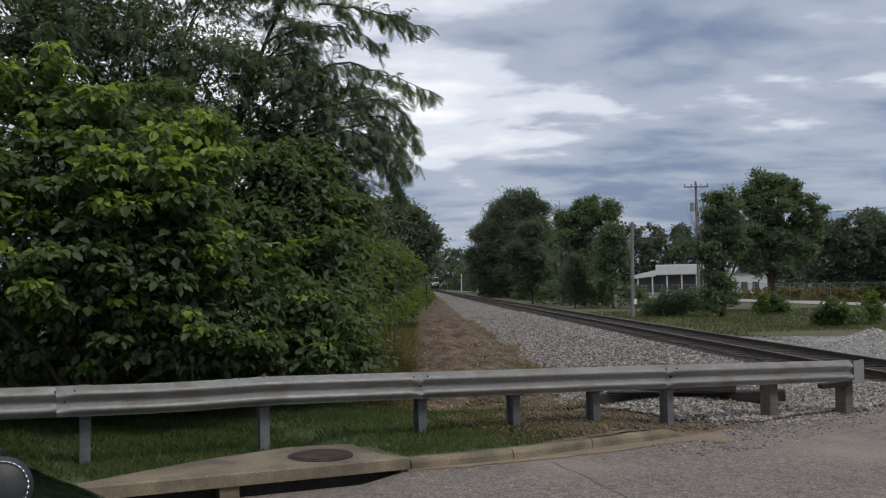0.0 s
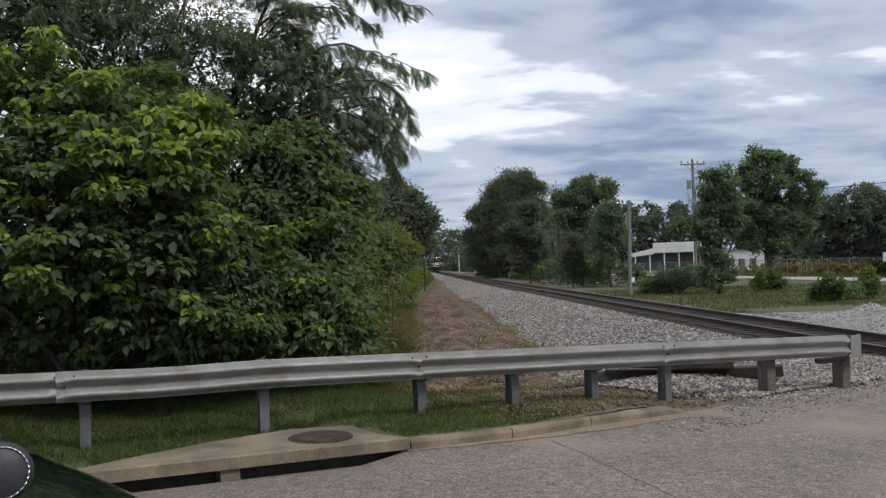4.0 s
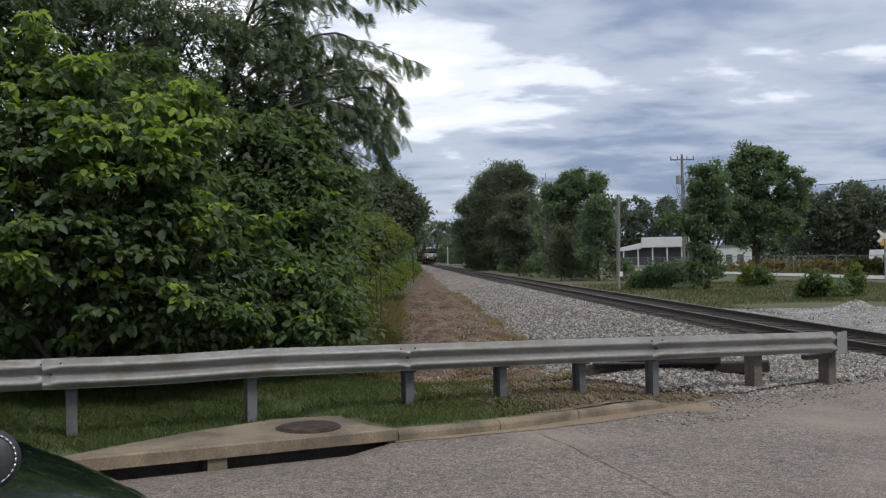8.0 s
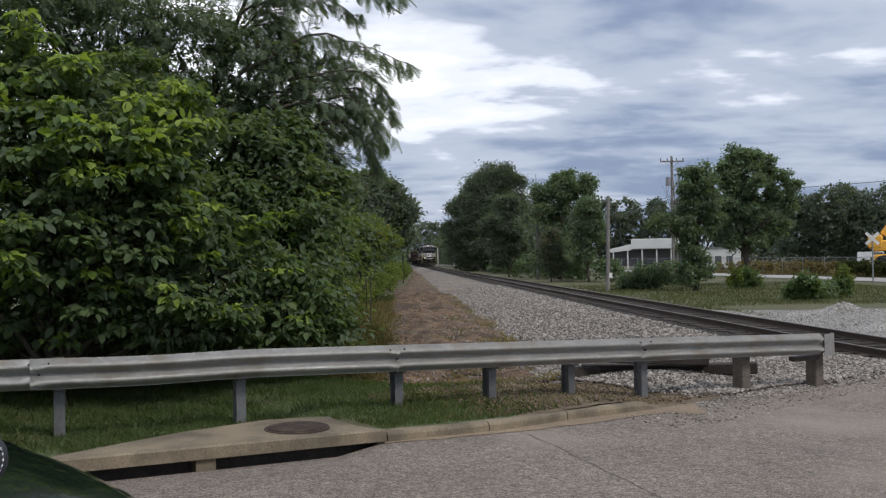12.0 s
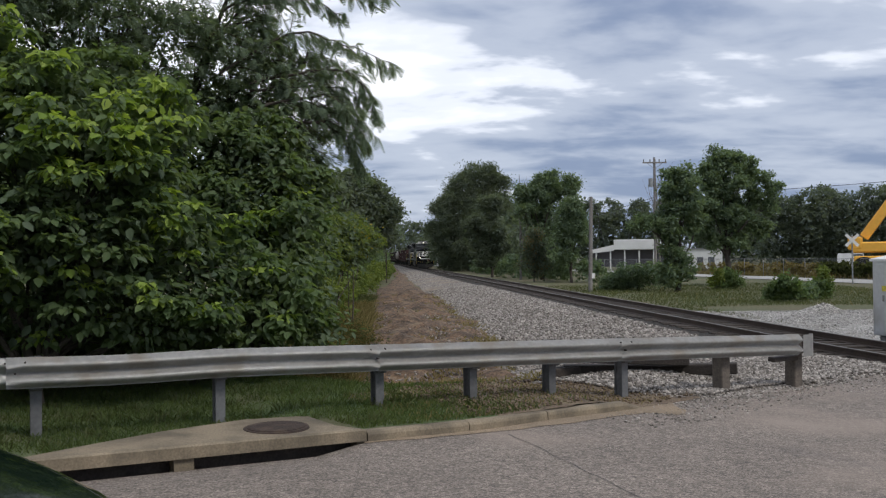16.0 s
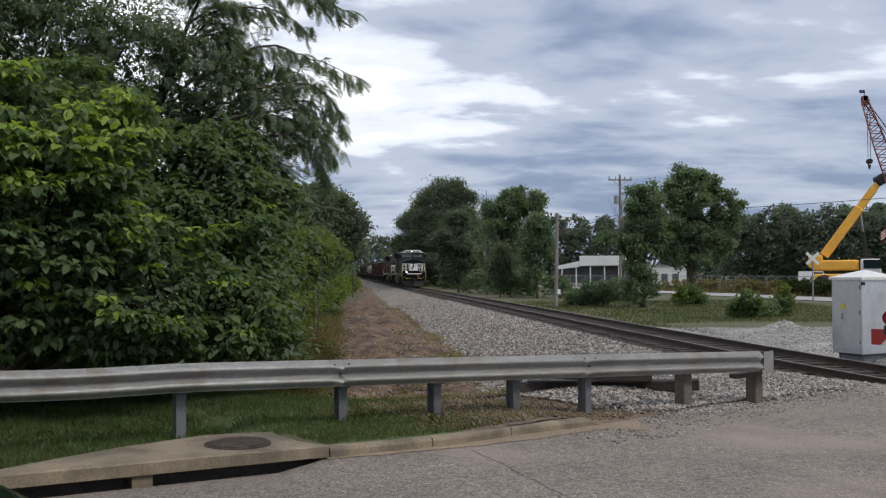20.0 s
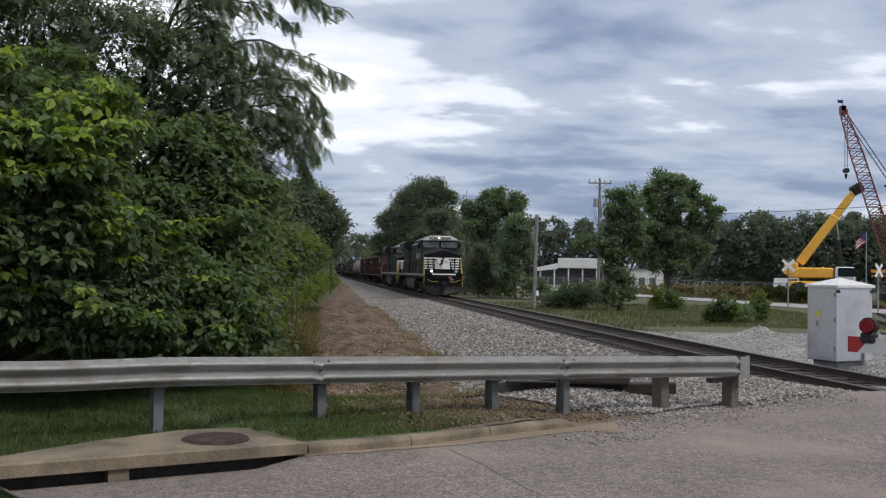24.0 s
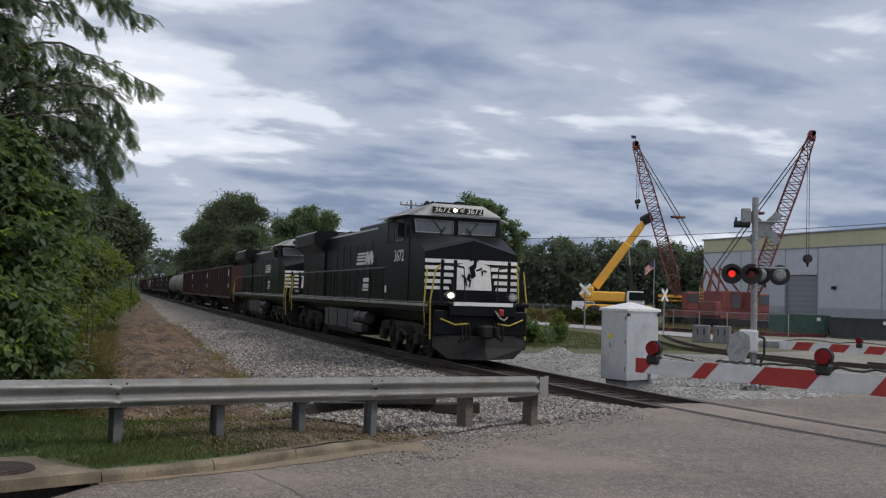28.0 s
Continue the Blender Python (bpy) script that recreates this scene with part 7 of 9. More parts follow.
# ---- far side of the railway ----
M.update({
    "yard_dirt": surf("yard_dirt", (0.27, 0.25, 0.215), (0.19, 0.18, 0.15), 0.25, 0.95, bump=0.5, bump_scale=8, fine=5, fine_amt=0.3, stain=(0.13, 0.145, 0.07), stain_scale=0.22),
    "alu": surf("alu", (0.74, 0.75, 0.765), (0.66, 0.67, 0.685), 0.9, 0.36, 0.72, fine=10, fine_amt=0.06, stain=(0.50, 0.49, 0.47), stain_scale=0.9),
    "galv_mast": surf("galv_mast", (0.30, 0.315, 0.32), (0.22, 0.23, 0.235), 2.0, 0.55, 0.4, fine=12),
    "signal_black": surf("signal_black", (0.012, 0.012, 0.013), rough=0.6),
    "lens_red": surf("lens_red", (0.20, 0.008, 0.010), rough=0.2, spec=0.6),
    "lens_lit": glow("lens_lit", (0.9, 0.03, 0.015), 0.8),
    "gate_white": surf("gate_white", (0.60, 0.61, 0.62), (0.50, 0.505, 0.51), 2.5, 0.5, fine=10, fine_amt=0.1),
    "gate_red": surf("gate_red", (0.36, 0.028, 0.026), (0.28, 0.026, 0.026), 3, 0.5, fine=10, fine_amt=0.1),
    "crane_red": surf("crane_red", (0.20, 0.050, 0.046), (0.140, 0.040, 0.038), 1.0, 0.65, fine=6, stain=(0.085, 0.035, 0.03), stain_scale=0.6),
    "crane_yellow": surf("crane_yellow", (0.80, 0.42, 0.05), (0.70, 0.36, 0.045), 0.5, 0.5, fine=3, fine_amt=0.07),
    "wall_grey": surf("wall_grey", (0.46, 0.49, 0.54), (0.41, 0.44, 0.49), 0.12, 0.75, fine=1.5, fine_amt=0.06),
    "block_grey": surf("block_grey", (0.19, 0.195, 0.205), (0.15, 0.152, 0.157), 2.0, 0.9, fine=8),
    "wall_grey_low": surf("wall_grey_low", (0.33, 0.35, 0.385), (0.29, 0.31, 0.34), 0.12, 0.75, fine=1.5, fine_amt=0.06),
    "wall_cream": surf("wall_cream", (0.46, 0.46, 0.30), (0.40, 0.40, 0.27), 0.12, 0.75, fine=1.5, fine_amt=0.06),
    "door_grey": surf("door_grey", (0.22, 0.235, 0.26), (0.19, 0.20, 0.225), 0.4, 0.7),
    "building_white": surf("building_white", (0.60, 0.61, 0.60), (0.52, 0.53, 0.52), 0.15, 0.8, fine=1.0, fine_amt=0.05),
    "building_shade": surf("building_shade", (0.10, 0.10, 0.11), (0.07, 0.07, 0.08), 0.3, 0.8),
    "bin_green": surf("bin_green", (0.03, 0.085, 0.06), (0.025, 0.065, 0.048), 0.8, 0.6, fine=4),
    "bin_black": surf("bin_black", (0.022, 0.025, 0.03), (0.03, 0.032, 0.036), 0.8, 0.6, fine=4),
    "block_pale": surf("block_pale", (0.36, 0.34, 0.31), (0.25, 0.235, 0.21), 4.0, 0.9, bump=0.5, bump_scale=40, fine=30),
    "orange": surf("orange", (0.75, 0.12, 0.04), rough=0.7),
    "flag_red": surf("flag_red", (0.45, 0.03, 0.04), rough=0.85),
    "flag_blue": surf("flag_blue", (0.02, 0.03, 0.12), rough=0.85),
    "car_green": surf("car_green", (0.003, 0.009, 0.007), (0.004, 0.011, 0.009), 2, 0.18, coat=0.8, fine_amt=0.05),
    "car_glass": surf("car_glass", (0.010, 0.018, 0.022), rough=0.08, fine_amt=0.02, spec=0.3),
    "rubber": surf("rubber", (0.02, 0.02, 0.02), rough=0.85),
    "plastic_dark": surf("plastic_dark", (0.03, 0.032, 0.035), rough=0.55),
    "sign_yellow": surf("sign_yellow", (0.65, 0.55, 0.08), rough=0.6),
})


def far_surfaces():
    def far_road(u, k):
        pts = [(42.5, 12), (41.0, 28), (39.3, 45), (37.6, 62), (34.6, 80), (30.6, 100), (25.5, 135), (14, 200), (0, 280)]
        i = min(len(pts) - 2, int(k))
        f = k - i
        x, y = pts[i][0] + (pts[i + 1][0] - pts[i][0]) * f, pts[i][1] + (pts[i + 1][1] - pts[i][1]) * f
        x += (u - 0.5) * 5.6
        return x, y, ground_z(x, y) + 0.06
    ob = new("far_road", sheet("far_road", far_road, [0, 0.25, 0.5, 0.75, 1], [i * 0.25 for i in range(33)], M["asphalt_far"]))
    tagged(ob, "pale sun-bleached road beyond the railway", "road", kind="structure")

    def pad(u, v):
        y = 16.2 + 22.4 * v
        x0, x1 = track_x(y) + 1.35, 21.5 + 4.0 * v
        wob = 0.9 * noise.noise((y * 0.35, 1.7, 0))
        x = x0 + (x1 + wob - x0) * u
        edge = min(u + 0.07, 1 - u, v + 0.07, 1 - v)
        s, n = x * ALONG[0] + y * ALONG[1], x * ACROSS[0] + y * ACROSS[1]
        if n < street_edge(s) + 0.1:
            return x, y, road_z(x, y) - 0.03
        return x, y, ground_z(x, y) - 0.03 + 0.10 * smooth01(edge / 0.08) + 0.03 * noise.noise((x * 1.5, y * 1.5, 0))
    ob = new("gravel_pad", sheet("gravel_pad", pad, [i / 24 for i in range(25)], [i / 44 for i in range(45)], M["gravel_white"]))
    tagged(ob, "pale white gravel pad beside the track", "gravel", kind="structure")

    def pile(u, v):
        a, r = u * math.tau, v
        h = 0.40 * (1 - r) ** 1.1 * (1 + 0.3 * noise.noise((math.cos(a) * 2, math.sin(a) * 2, r * 2)))
        x, y = 15.9 + 1.25 * r * math.cos(a), 35.4 + 0.9 * r * math.sin(a)
        return x, y, ground_z(x, y) + h + 0.02 - (0.05 if r == 1 else 0)
    ob = new("gravel_heap", sheet("gravel_heap", pile, [i / 24 for i in range(25)], [i / 10 for i in range(11)], M["gravel_white"]))
    tagged(ob, "low heap of pale gravel", "gravel heap")
    def yard(u, v):
        y = 16 + 78 * v
        west = 21 - 6 * v + 22 * smooth01((y - 34) / 14)
        x = west + (59 - 6 * v - west) * u
        wob = noise.noise((x * 0.2, y * 0.2, 6))
        edge = min(u, 1 - u, v, 1 - v) + 0.02 * wob
        return x, y, ground_z(x, y) - 0.04 + 0.07 * smooth01(edge / 0.05) + 0.02 * wob
    ob = new("yard_ground", sheet("yard_ground", yard, [i / 20 for i in range(21)], [i / 36 for i in range(37)], M["yard_dirt"]))
    tagged(ob, "pale bare dirt and gravel of the crane yard", "yard", kind="structure")
    # spur siding curving off beyond the crossing
    sp = thing("siding_track", pose(0, 0, 0), "weedy siding with dark rusty rails", "railway track", kind="structure")
    line = [(33.5, 58), (29.4, 49.5), (26.6, 42), (26.0, 36), (26.3, 30), (27.6, 24), (30.0, 18)]
    for side in (-0.72, 0.72):
        bm = bmesh.new()
        for (xa, ya), (xb, yb) in zip(line, line[1:]):
            a, b = Vector((xa + side, ya, ground_z(xa, ya) + 0.10)), Vector((xb + side, yb, ground_z(xb, yb) + 0.10))
            d = b - a
            box(bm, (a + b) / 2, (0.075, d.length + 0.02, 0.16), Matrix.Rotation(math.atan2(-d.x, d.y), 4, "Z"))
        part("rail", bm, M["rail_steel"], sp)


# ---- signals ----
def equipment_box():
    b = thing("signal_cabinet", pose(11.31, 20.89, -0.20, 0, 0, 21.7), "white aluminium railway signal cabinet with a hipped roof", "signal cabinet")
    w, d, h = 1.25, 0.88, 1.80
    bm = bmesh.new()
    box(bm, (w / 2, d / 2, 0.05 + h / 2), (w, d, h), None, 0.012)
    part("body", bm, M["alu"], b)
    bm = bmesh.new()
    e = 0.045
    lo = [bm.verts.new(p) for p in ((-e, -e, h + 0.03), (w + e, -e, h + 0.03), (w + e, d + e, h + 0.03), (-e, d + e, h + 0.03))]
    mi = [bm.verts.new((v.co.x, v.co.y, h + 0.09)) for v in lo]
    tp = bm.verts.new((w / 2, d / 2, h + 0.27))
    bm.faces.new(lo[::-1])
    for i in range(4):
        j = (i + 1) % 4
        bm.faces.new((lo[i], lo[j], mi[j], mi[i])), bm.faces.new((mi[i], mi[j], tp))
    part("roof", bm, M["white_paint"], b, "white hipped lid")
    bm = bmesh.new()
    box(bm, (w / 2, d / 2, 0.0), (w * 0.8, d * 0.8, 0.3))
    part("plinth", bm, M["block_grey"], b)
    bm = bmesh.new()
    box(bm, (-0.012, d / 2, 0.95), (0.02, d - 0.14, h - 0.16), None, 0.006)
    dr = part("door", bm, M["alu"], b)
    bm = bmesh.new()
    box(bm, (-0.03, d * 0.62, 0.95), (0.03, 0.05, 0.16), None, 0.006)
    part("handle", bm, M["chrome"], dr)
    bm = bmesh.new()
    box(bm, (-0.026, d * 0.60, 1.18), (0.01, 0.13, 0.13))
    part("warning_label", bm, M["sign_yellow"], dr)
    for z in (0.3, 1.0, 1.6):
        bm = bmesh.new()
        rod(bm, (-0.02, 0.05, z), (-0.02, 0.05, z + 0.1), 0.014, seg=6)
        part("hinge", bm, M["chrome"], dr)
    for x, y in ((0.02, -0.02), (w - 0.02, -0.02)):
        bm = bmesh.new()
        rod(bm, (x, y, h - 0.02), (x, y, h - 0.10), 0.04, 0.055, 10)
        part("vent", bm, M["signal_black"], b)
    bm = bmesh.new()
    for k in range(6):
        box(bm, (0.25, -0.006, 1.62 - 0.03 * k), (0.2, 0.012, 0.012))
    part("louvre", bm, M["alu"], b)
    bm = bmesh.new()
    rod(bm, (0.9, -0.03, -0.1), (0.9, -0.03, 0.25), 0.03, seg=8)
    part("conduit", bm, M["galv_mast"], b)


def stripes(parent, length, h0, h1, th, period, first=0, cuts=()):
    """Gate arm along +x from its tip: slanted red and white panels, tapering."""
    cuts = list(cuts) or [0.0]
    while cuts[-1] < length - 0.05:
        cuts.append(min(length, cuts[-1] + period))
    n = len(cuts) - 1
    for i in range(n):
        x0, x1 = cuts[i], cuts[i + 1]
        if i == 0:
            x0 = 0.0
        s = 0.07

        def hh(x):
            return h0 + (h1 - h0) * x / length
        sl0, sl1 = (0 if i == 0 else s), (0 if x1 == length else s)
        bm = bmesh.new()
        pr = [(x0 - sl0, -hh(x0) / 2), (x1 - sl1, -hh(x1) / 2), (x1 + sl1, hh(x1) / 2), (x0 + sl0, hh(x0) / 2)]
        prism(bm, pr, -th / 2, th / 2)
        part("red_panel" if (i + first) % 2 == 0 else "white_panel", bm, M["gate_red" if (i + first) % 2 == 0 else "gate_white"], parent)


def arm_lamp(parent, x, z, lit=False):
    bm = bmesh.new()
    box(bm, (x, 0, z - 0.06), (0.14, 0.10, 0.10), None, 0.02)
    b = part("lamp_base", bm, M["signal_black"], parent)
    bm = bmesh.new()
    rod(bm, (x, -0.06, z + 0.05), (x, 0.06, z + 0.05), 0.066, 0.066, 18)
    part("lens", bm, M["lens_red"], b, "dark red lamp lens")
    bm = bmesh.new()
    rod(bm, (x, -0.03, z + 0.05), (x, 0.03, z + 0.05), 0.078, 0.078, 18)
    part("bezel", bm, M["signal_black"], b)


def gate_near():
    tip, way = Vector((4.58, 8.22, 1.235)), Vector((0.5, -0.866, -0.005))
    g = thing("crossing_gate", pose(*tip, 0, 0, math.degrees(math.atan2(way.y, way.x))), "lowered red and white striped crossing gate arm with red lamps", "crossing gate", "crossing gates")
    stripes(g, 6.0, 0.145, 0.22, 0.035, 0.5, 0, (0.0, 0.16, 0.68, 0.83, 1.27, 1.80, 2.32))
    arm_lamp(g, 0.20, 0.13)
    arm_lamp(g, 1.87, 0.16)
    arm_lamp(g, 3.6, 0.17)
    bm = bmesh.new()
    rg = random.Random(3)
    pts = [(0.30, 0.02, 0.12), (0.5, 0.02, 0.10), (0.62, 0.03, 0.08)]
    pipe(bm, pts, 0.008)
    part("cable", bm, M["wire"], g)
    bm = bmesh.new()
    pts = [(0.85 + 0.05 * k, 0.025, 0.095 + 0.012 * (k % 2)) for k in range(9)] + [(1.3 + 0.1 * k, 0.02, 0.10 + rg.uniform(-0.005, 0.03)) for k in range(40)]
    pipe(bm, pts, 0.011, 5)
    part("cable", bm, M["wire"], g, "black lamp cable along the arm")
    # mast and drive at the far end of the arm
    bm = bmesh.new()
    rod(bm, (6.25, 0.2, -1.35), (6.25, 0.2, 3.2), 0.065, seg=12)
    part("mast", bm, M["galv_mast"], g)
    bm = bmesh.new()
    box(bm, (6.2, 0.0, -0.05), (0.5, 0.34, 0.5), None, 0.03)
    part("drive_housing", bm, M["galv_mast"], g)


def flasher(parent, c, face, lit):
    """A round signal head; face is +1 towards the street's near end, -1 away."""
    bm = bmesh.new()
    f = Vector((0, -face, 0))
    rod(bm, Vector(c) - f * 0.02, Vector(c) + f * 0.02, 0.25, 0.25, 26)
    bg = part("backboard", bm, M["signal_black"], parent, "round black backboard")
    bm = bmesh.new()
    for k in range(10):
        a0, a1 = math.pi * k / 10, math.pi * (k + 1) / 10
        for r0, o in ((0.16, 0.0),):
            p = [Vector(c) + Vector((r0 * math.cos(a), 0, r0 * math.sin(a))) for a in (a0, a1)]
            q = [v + f * 0.26 for v in p]
            vs = [bm.verts.new(v) for v in (p[0], p[1], q[1], q[0])]
            bm.faces.new(vs)
    bmesh.ops.solidify(bm, geom=bm.faces[:], thickness=0.006)
    part("hood", bm, M["signal_black"], bg)
    bm = bmesh.new()
    rod(bm, Vector(c) + f * 0.02, Vector(c) + f * 0.05, 0.105 if not lit else 0.085, 0.07, 22)
    part("lens", bm, M["lens_lit" if lit else "lens_red"], bg, "lit red lens" if lit else "dark red lens")
    bm = bmesh.new()
    rod(bm, Vector(c) - f * 0.03, Vector(c) - f * 0.16, 0.16, 0.10, 18)
    part("lamp_case", bm, M["galv_mast"], bg)


def gate_far():
    bx, by = 13.78, 19.08
    m = thing("crossing_signal", pose(bx, by, -0.21, 0, 0, -30), "grey crossing signal mast with flashing red lamps and lowered gate", "crossing signal")
    bm = bmesh.new()
    prism(bm, [(-0.3, 0), (0.3, 0), (0.24, 0.14), (-0.24, 0.14)], -0.28, 0.28)
    part("footing", bm, M["gravel_white"], m, "pale concrete footing")
    bm = bmesh.new()
    rod(bm, (0, 0, 0.1), (0, 0, 4.75), 0.075, 0.075, 14)
    part("mast", bm, M["galv_mast"], m, smooth=False)
    bm = bmesh.new()
    for s in (-1, 1):
        box(bm, (s * 0.09, 0, 0.18), (0.05, 0.2, 0.12))
    part("base_bracket", bm, M["white_paint"], m)
    # crossbuck boards, seen from behind
    for s in (-1, 1):
        bm = bmesh.new()
        box(bm, (0.22, 0.10 + 0.03 * s, 4.0), (1.0, 0.02, 0.2), Matrix.Rotation(s * math.radians(45), 4, "Y"))
        part("crossbuck_board", bm, M["galv_mast"], m, "grey back of a crossbuck board")
    # cross arm carrying the heads
    bm = bmesh.new()
    rod(bm, (-0.75, 0, 3.02), (0.75, 0, 3.02), 0.03, seg=8)
    rod(bm, (0, -0.5, 3.02), (0, 0.5, 3.02), 0.03, seg=8)
    part("cross_arm", bm, M["galv_mast"], m)
    bm = bmesh.new()
    rod(bm, (-0.5, 0, 4.15), (0.75, 0, 4.15), 0.025, seg=8)
    part("bracket_arm", bm, M["galv_mast"], m)
    flasher(m, (-0.54, -0.12, 2.85), 1, True)
    flasher(m, (-0.10, -0.30, 2.85), 1, False)
    flasher(m, (0.16, 0.22, 2.85), -1, False)
    flasher(m, (0.60, 0.16, 2.85), -1, False)
    # bell and electronic box near the top
    bm = bmesh.new()
    box(bm, (-0.22, 0, 4.30), (0.22, 0.2, 0.36), None, 0.02)
    part("bell_box", bm, M["galv_mast"], m)
    bm = bmesh.new()
    rod(bm, (-0.5, 0, 4.08), (-0.12, 0, 4.08), 0.08, 0.08, 10)
    rod(bm, (-0.45, 0, 4.08), (-0.45, 0, 4.26), 0.05, 0.02, 8)
    part("bell", bm, M["signal_black"], m)
    # drive housing with counterweights
    bm = bmesh.new()
    box(bm, (-0.12, -0.05, 1.22), (0.42, 0.36, 0.55), None, 0.04)
    part("drive_housing", bm, M["alu"], m)
    for y in (-0.28, 0.24):
        bm = bmesh.new()
        out = [(-0.62, 0.95), (-0.50, 0.62), (-0.28, 0.60), (-0.10, 1.05), (-0.12, 1.35), (-0.30, 1.45), (-0.58, 1.32)]
        prism(bm, out, y - 0.02, y + 0.02)
        part("counterweight", bm, M["galv_mast"], m, "grey steel counterweight plate")
    bm = bmesh.new()
    pipe(bm, [(0.10, -0.08, 1.35), (0.24, -0.1, 1.3), (0.24, -0.1, 0.9), (0.16, -0.1, 0.7), (0.16, -0.1, 0.1)], 0.03)
    part("conduit", bm, M["signal_black"], m)
    # arm lies across the lane, away from the mast
    arm = thing("crossing_gate", pose(bx + 0.38, by - 0.42, 0.95, 0, 0, -60.5), "lowered striped gate arm of the far crossing signal", "crossing gate", "crossing gates")
    stripes(arm, 7.2, 0.20, 0.13, 0.035, 0.41, 1)
    arm_lamp(arm, 1.9, 0.15), arm_lamp(arm, 4.2, 0.14), arm_lamp(arm, 6.9, 0.12)
    bm = bmesh.new()
    pipe(bm, [(0.2 + 0.3 * k, 0, 0.11 + 0.05 * abs(math.sin(k * 0.8))) for k in range(22)], 0.012, 5)
    part("cable", bm, M["wire"], arm)
    bm = bmesh.new()
    box(bm, (-0.2, 0.0, 0.0), (0.5, 0.12, 0.16), None, 0.02)
    part("clamp", bm, M["galv_mast"], arm)


def crossbuck(x, y, h, rot, label):
    z = ground_z(x, y)
    c = thing("crossbuck_sign", pose(x, y, z, 0, 0, rot), label, "crossing sign", "crossbuck signs")
    bm = bmesh.new()
    rod(bm, (0, 0, -0.3), (0, 0, h), 0.055, seg=8)
    part("post", bm, M["galv_mast"], c)
    for s in (-1, 1):
        bm = bmesh.new()
        box(bm, (0, -0.06 - 0.012 * s, h - 0.4), (1.25, 0.02, 0.22), Matrix.Rotation(s * math.radians(45), 4, "Y"))
        part("board", bm, M["white_paint"], c)
    return c


# ---- poles and wires ----
def utility_pole():
    x, y = 25.4, 97.2
    z = ground_z(x, y)
    p = thing("utility_pole", pose(x, y, z), "grey timber utility pole with a crossarm and insulators", "utility pole")
    bm = bmesh.new()
    rod(bm, (0, 0, -0.5), (0, 0, 12.9), 0.17, 0.11, 12)
    part("pole", bm, M["pole_wood"], p)
    bm = bmesh.new()
    box(bm, (0, -0.2, 12.3), (2.6, 0.12, 0.14))
    part("crossarm", bm, M["pole_wood"], p)
    for k in (-1.2, -0.5, 0.5, 1.2):
        bm = bmesh.new()
        rod(bm, (k, -0.2, 12.37), (k, -0.2, 12.65), 0.05, 0.07, 8)
        part("insulator", bm, M["grey_roof"], p)
    for s in (-1, 1):
        bm = bmesh.new()
        rod(bm, (s * 0.8, -0.2, 12.25), (0, -0.18, 11.6), 0.025, seg=5)
        part("brace", bm, M["galv_mast"], p)
    bm = bmesh.new()
    rod(bm, (-0.42, -0.1, 9.7), (-0.42, -0.1, 10.6), 0.26, 0.26, 12)
    part("transformer", bm, M["galv_mast"], p)

    def wire(name, a, b, sag, label):
        bm = bmesh.new()
        pts = [Vector(a).lerp(Vector(b), k / 16) - Vector((0, 0, sag * math.sin(math.pi * k / 16))) for k in range(17)]
        pipe(bm, pts, 0.022, 4)
        ob = new(name, mesh_of(bm, name, M["wire"]))
        tagged(ob, label, "cable")
    wire("service_cable", (x, y, z + 8.6), (12.9, 128, 4.6), 0.3, "black cable sloping from the utility pole")
    wire("overhead_cable", (x, y, z + 8.7), (52, 30, 8.2), 0.9, "black overhead cable across the yard")
    wire("overhead_cable", (x, y, z + 8.4), (30, 160, 9), 0.6, "black overhead cable along the far road")
    q = thing("timber_pole", pose(11.2, 59.45, -0.55, 0, 1.2, 0), "plain weathered timber pole beside the track", "pole")
    bm = bmesh.new()
    rod(bm, (0, 0, -0.3), (0, 0, 6.3), 0.14, 0.11, 12)
    part("pole", bm, M["pole_wood"], q)
    bm = bmesh.new()
    pipe(bm, [(0.1, -0.1, 5.9), (0.35, -0.05, 5.6), (0.6, 0.1, 4.4), (0.9, 0.2, 3.2)], 0.02, 5)
    part("loose_wire", bm, M["wire"], q)
    bm = bmesh.new()
    box(bm, (0.16, -0.1, 1.1), (0.22, 0.03, 0.32))
    part("marker_plate", bm, M["white_paint"], q)
    for (x, y, h, r) in ((4.3, 232.0, 11.5, 0.22), (0.3, 262.0, 5.2, 0.16)):
        q = thing("timber_pole", pose(x, y, ground_z(x, y)), "pale pole standing far along the railway", "pole")
        bm = bmesh.new()
        rod(bm, (0, 0, -0.3), (0, 0, h), r, r * 0.7, 8)
        part("pole", bm, M["white_paint"], q)


# ---- crane yard ----
def lattice(bm, a, b, w0, w1, wm, bays, r):
    """A four-chord laced boom from a to b."""
    a, b = Vector(a), Vector(b)
    q = (b - a).to_track_quat("Z", "Y")
    prev = None
    for i in range(bays + 1):
        k = i / bays
        w = (w0 + (wm - w0) * min(1, k / 0.12)) if k < 0.12 else (wm + (w1 - wm) * max(0, (k - 0.72) / 0.28))
        c = a.lerp(b, k)
        ring = [c + q @ Vector((sx * w, sy * w, 0)) for sx, sy in ((-1, -1), (1, -1), (1, 1), (-1, 1))]
        if prev:
            for j in range(4):
                rod(bm, prev[j], ring[j], r, r, 4)
                e = (j + 1) % 4
                rod(bm, prev[j] if i % 2 else prev[e], ring[e] if i % 2 else ring[j], r * 0.6, r * 0.6, 4)
        prev = ring


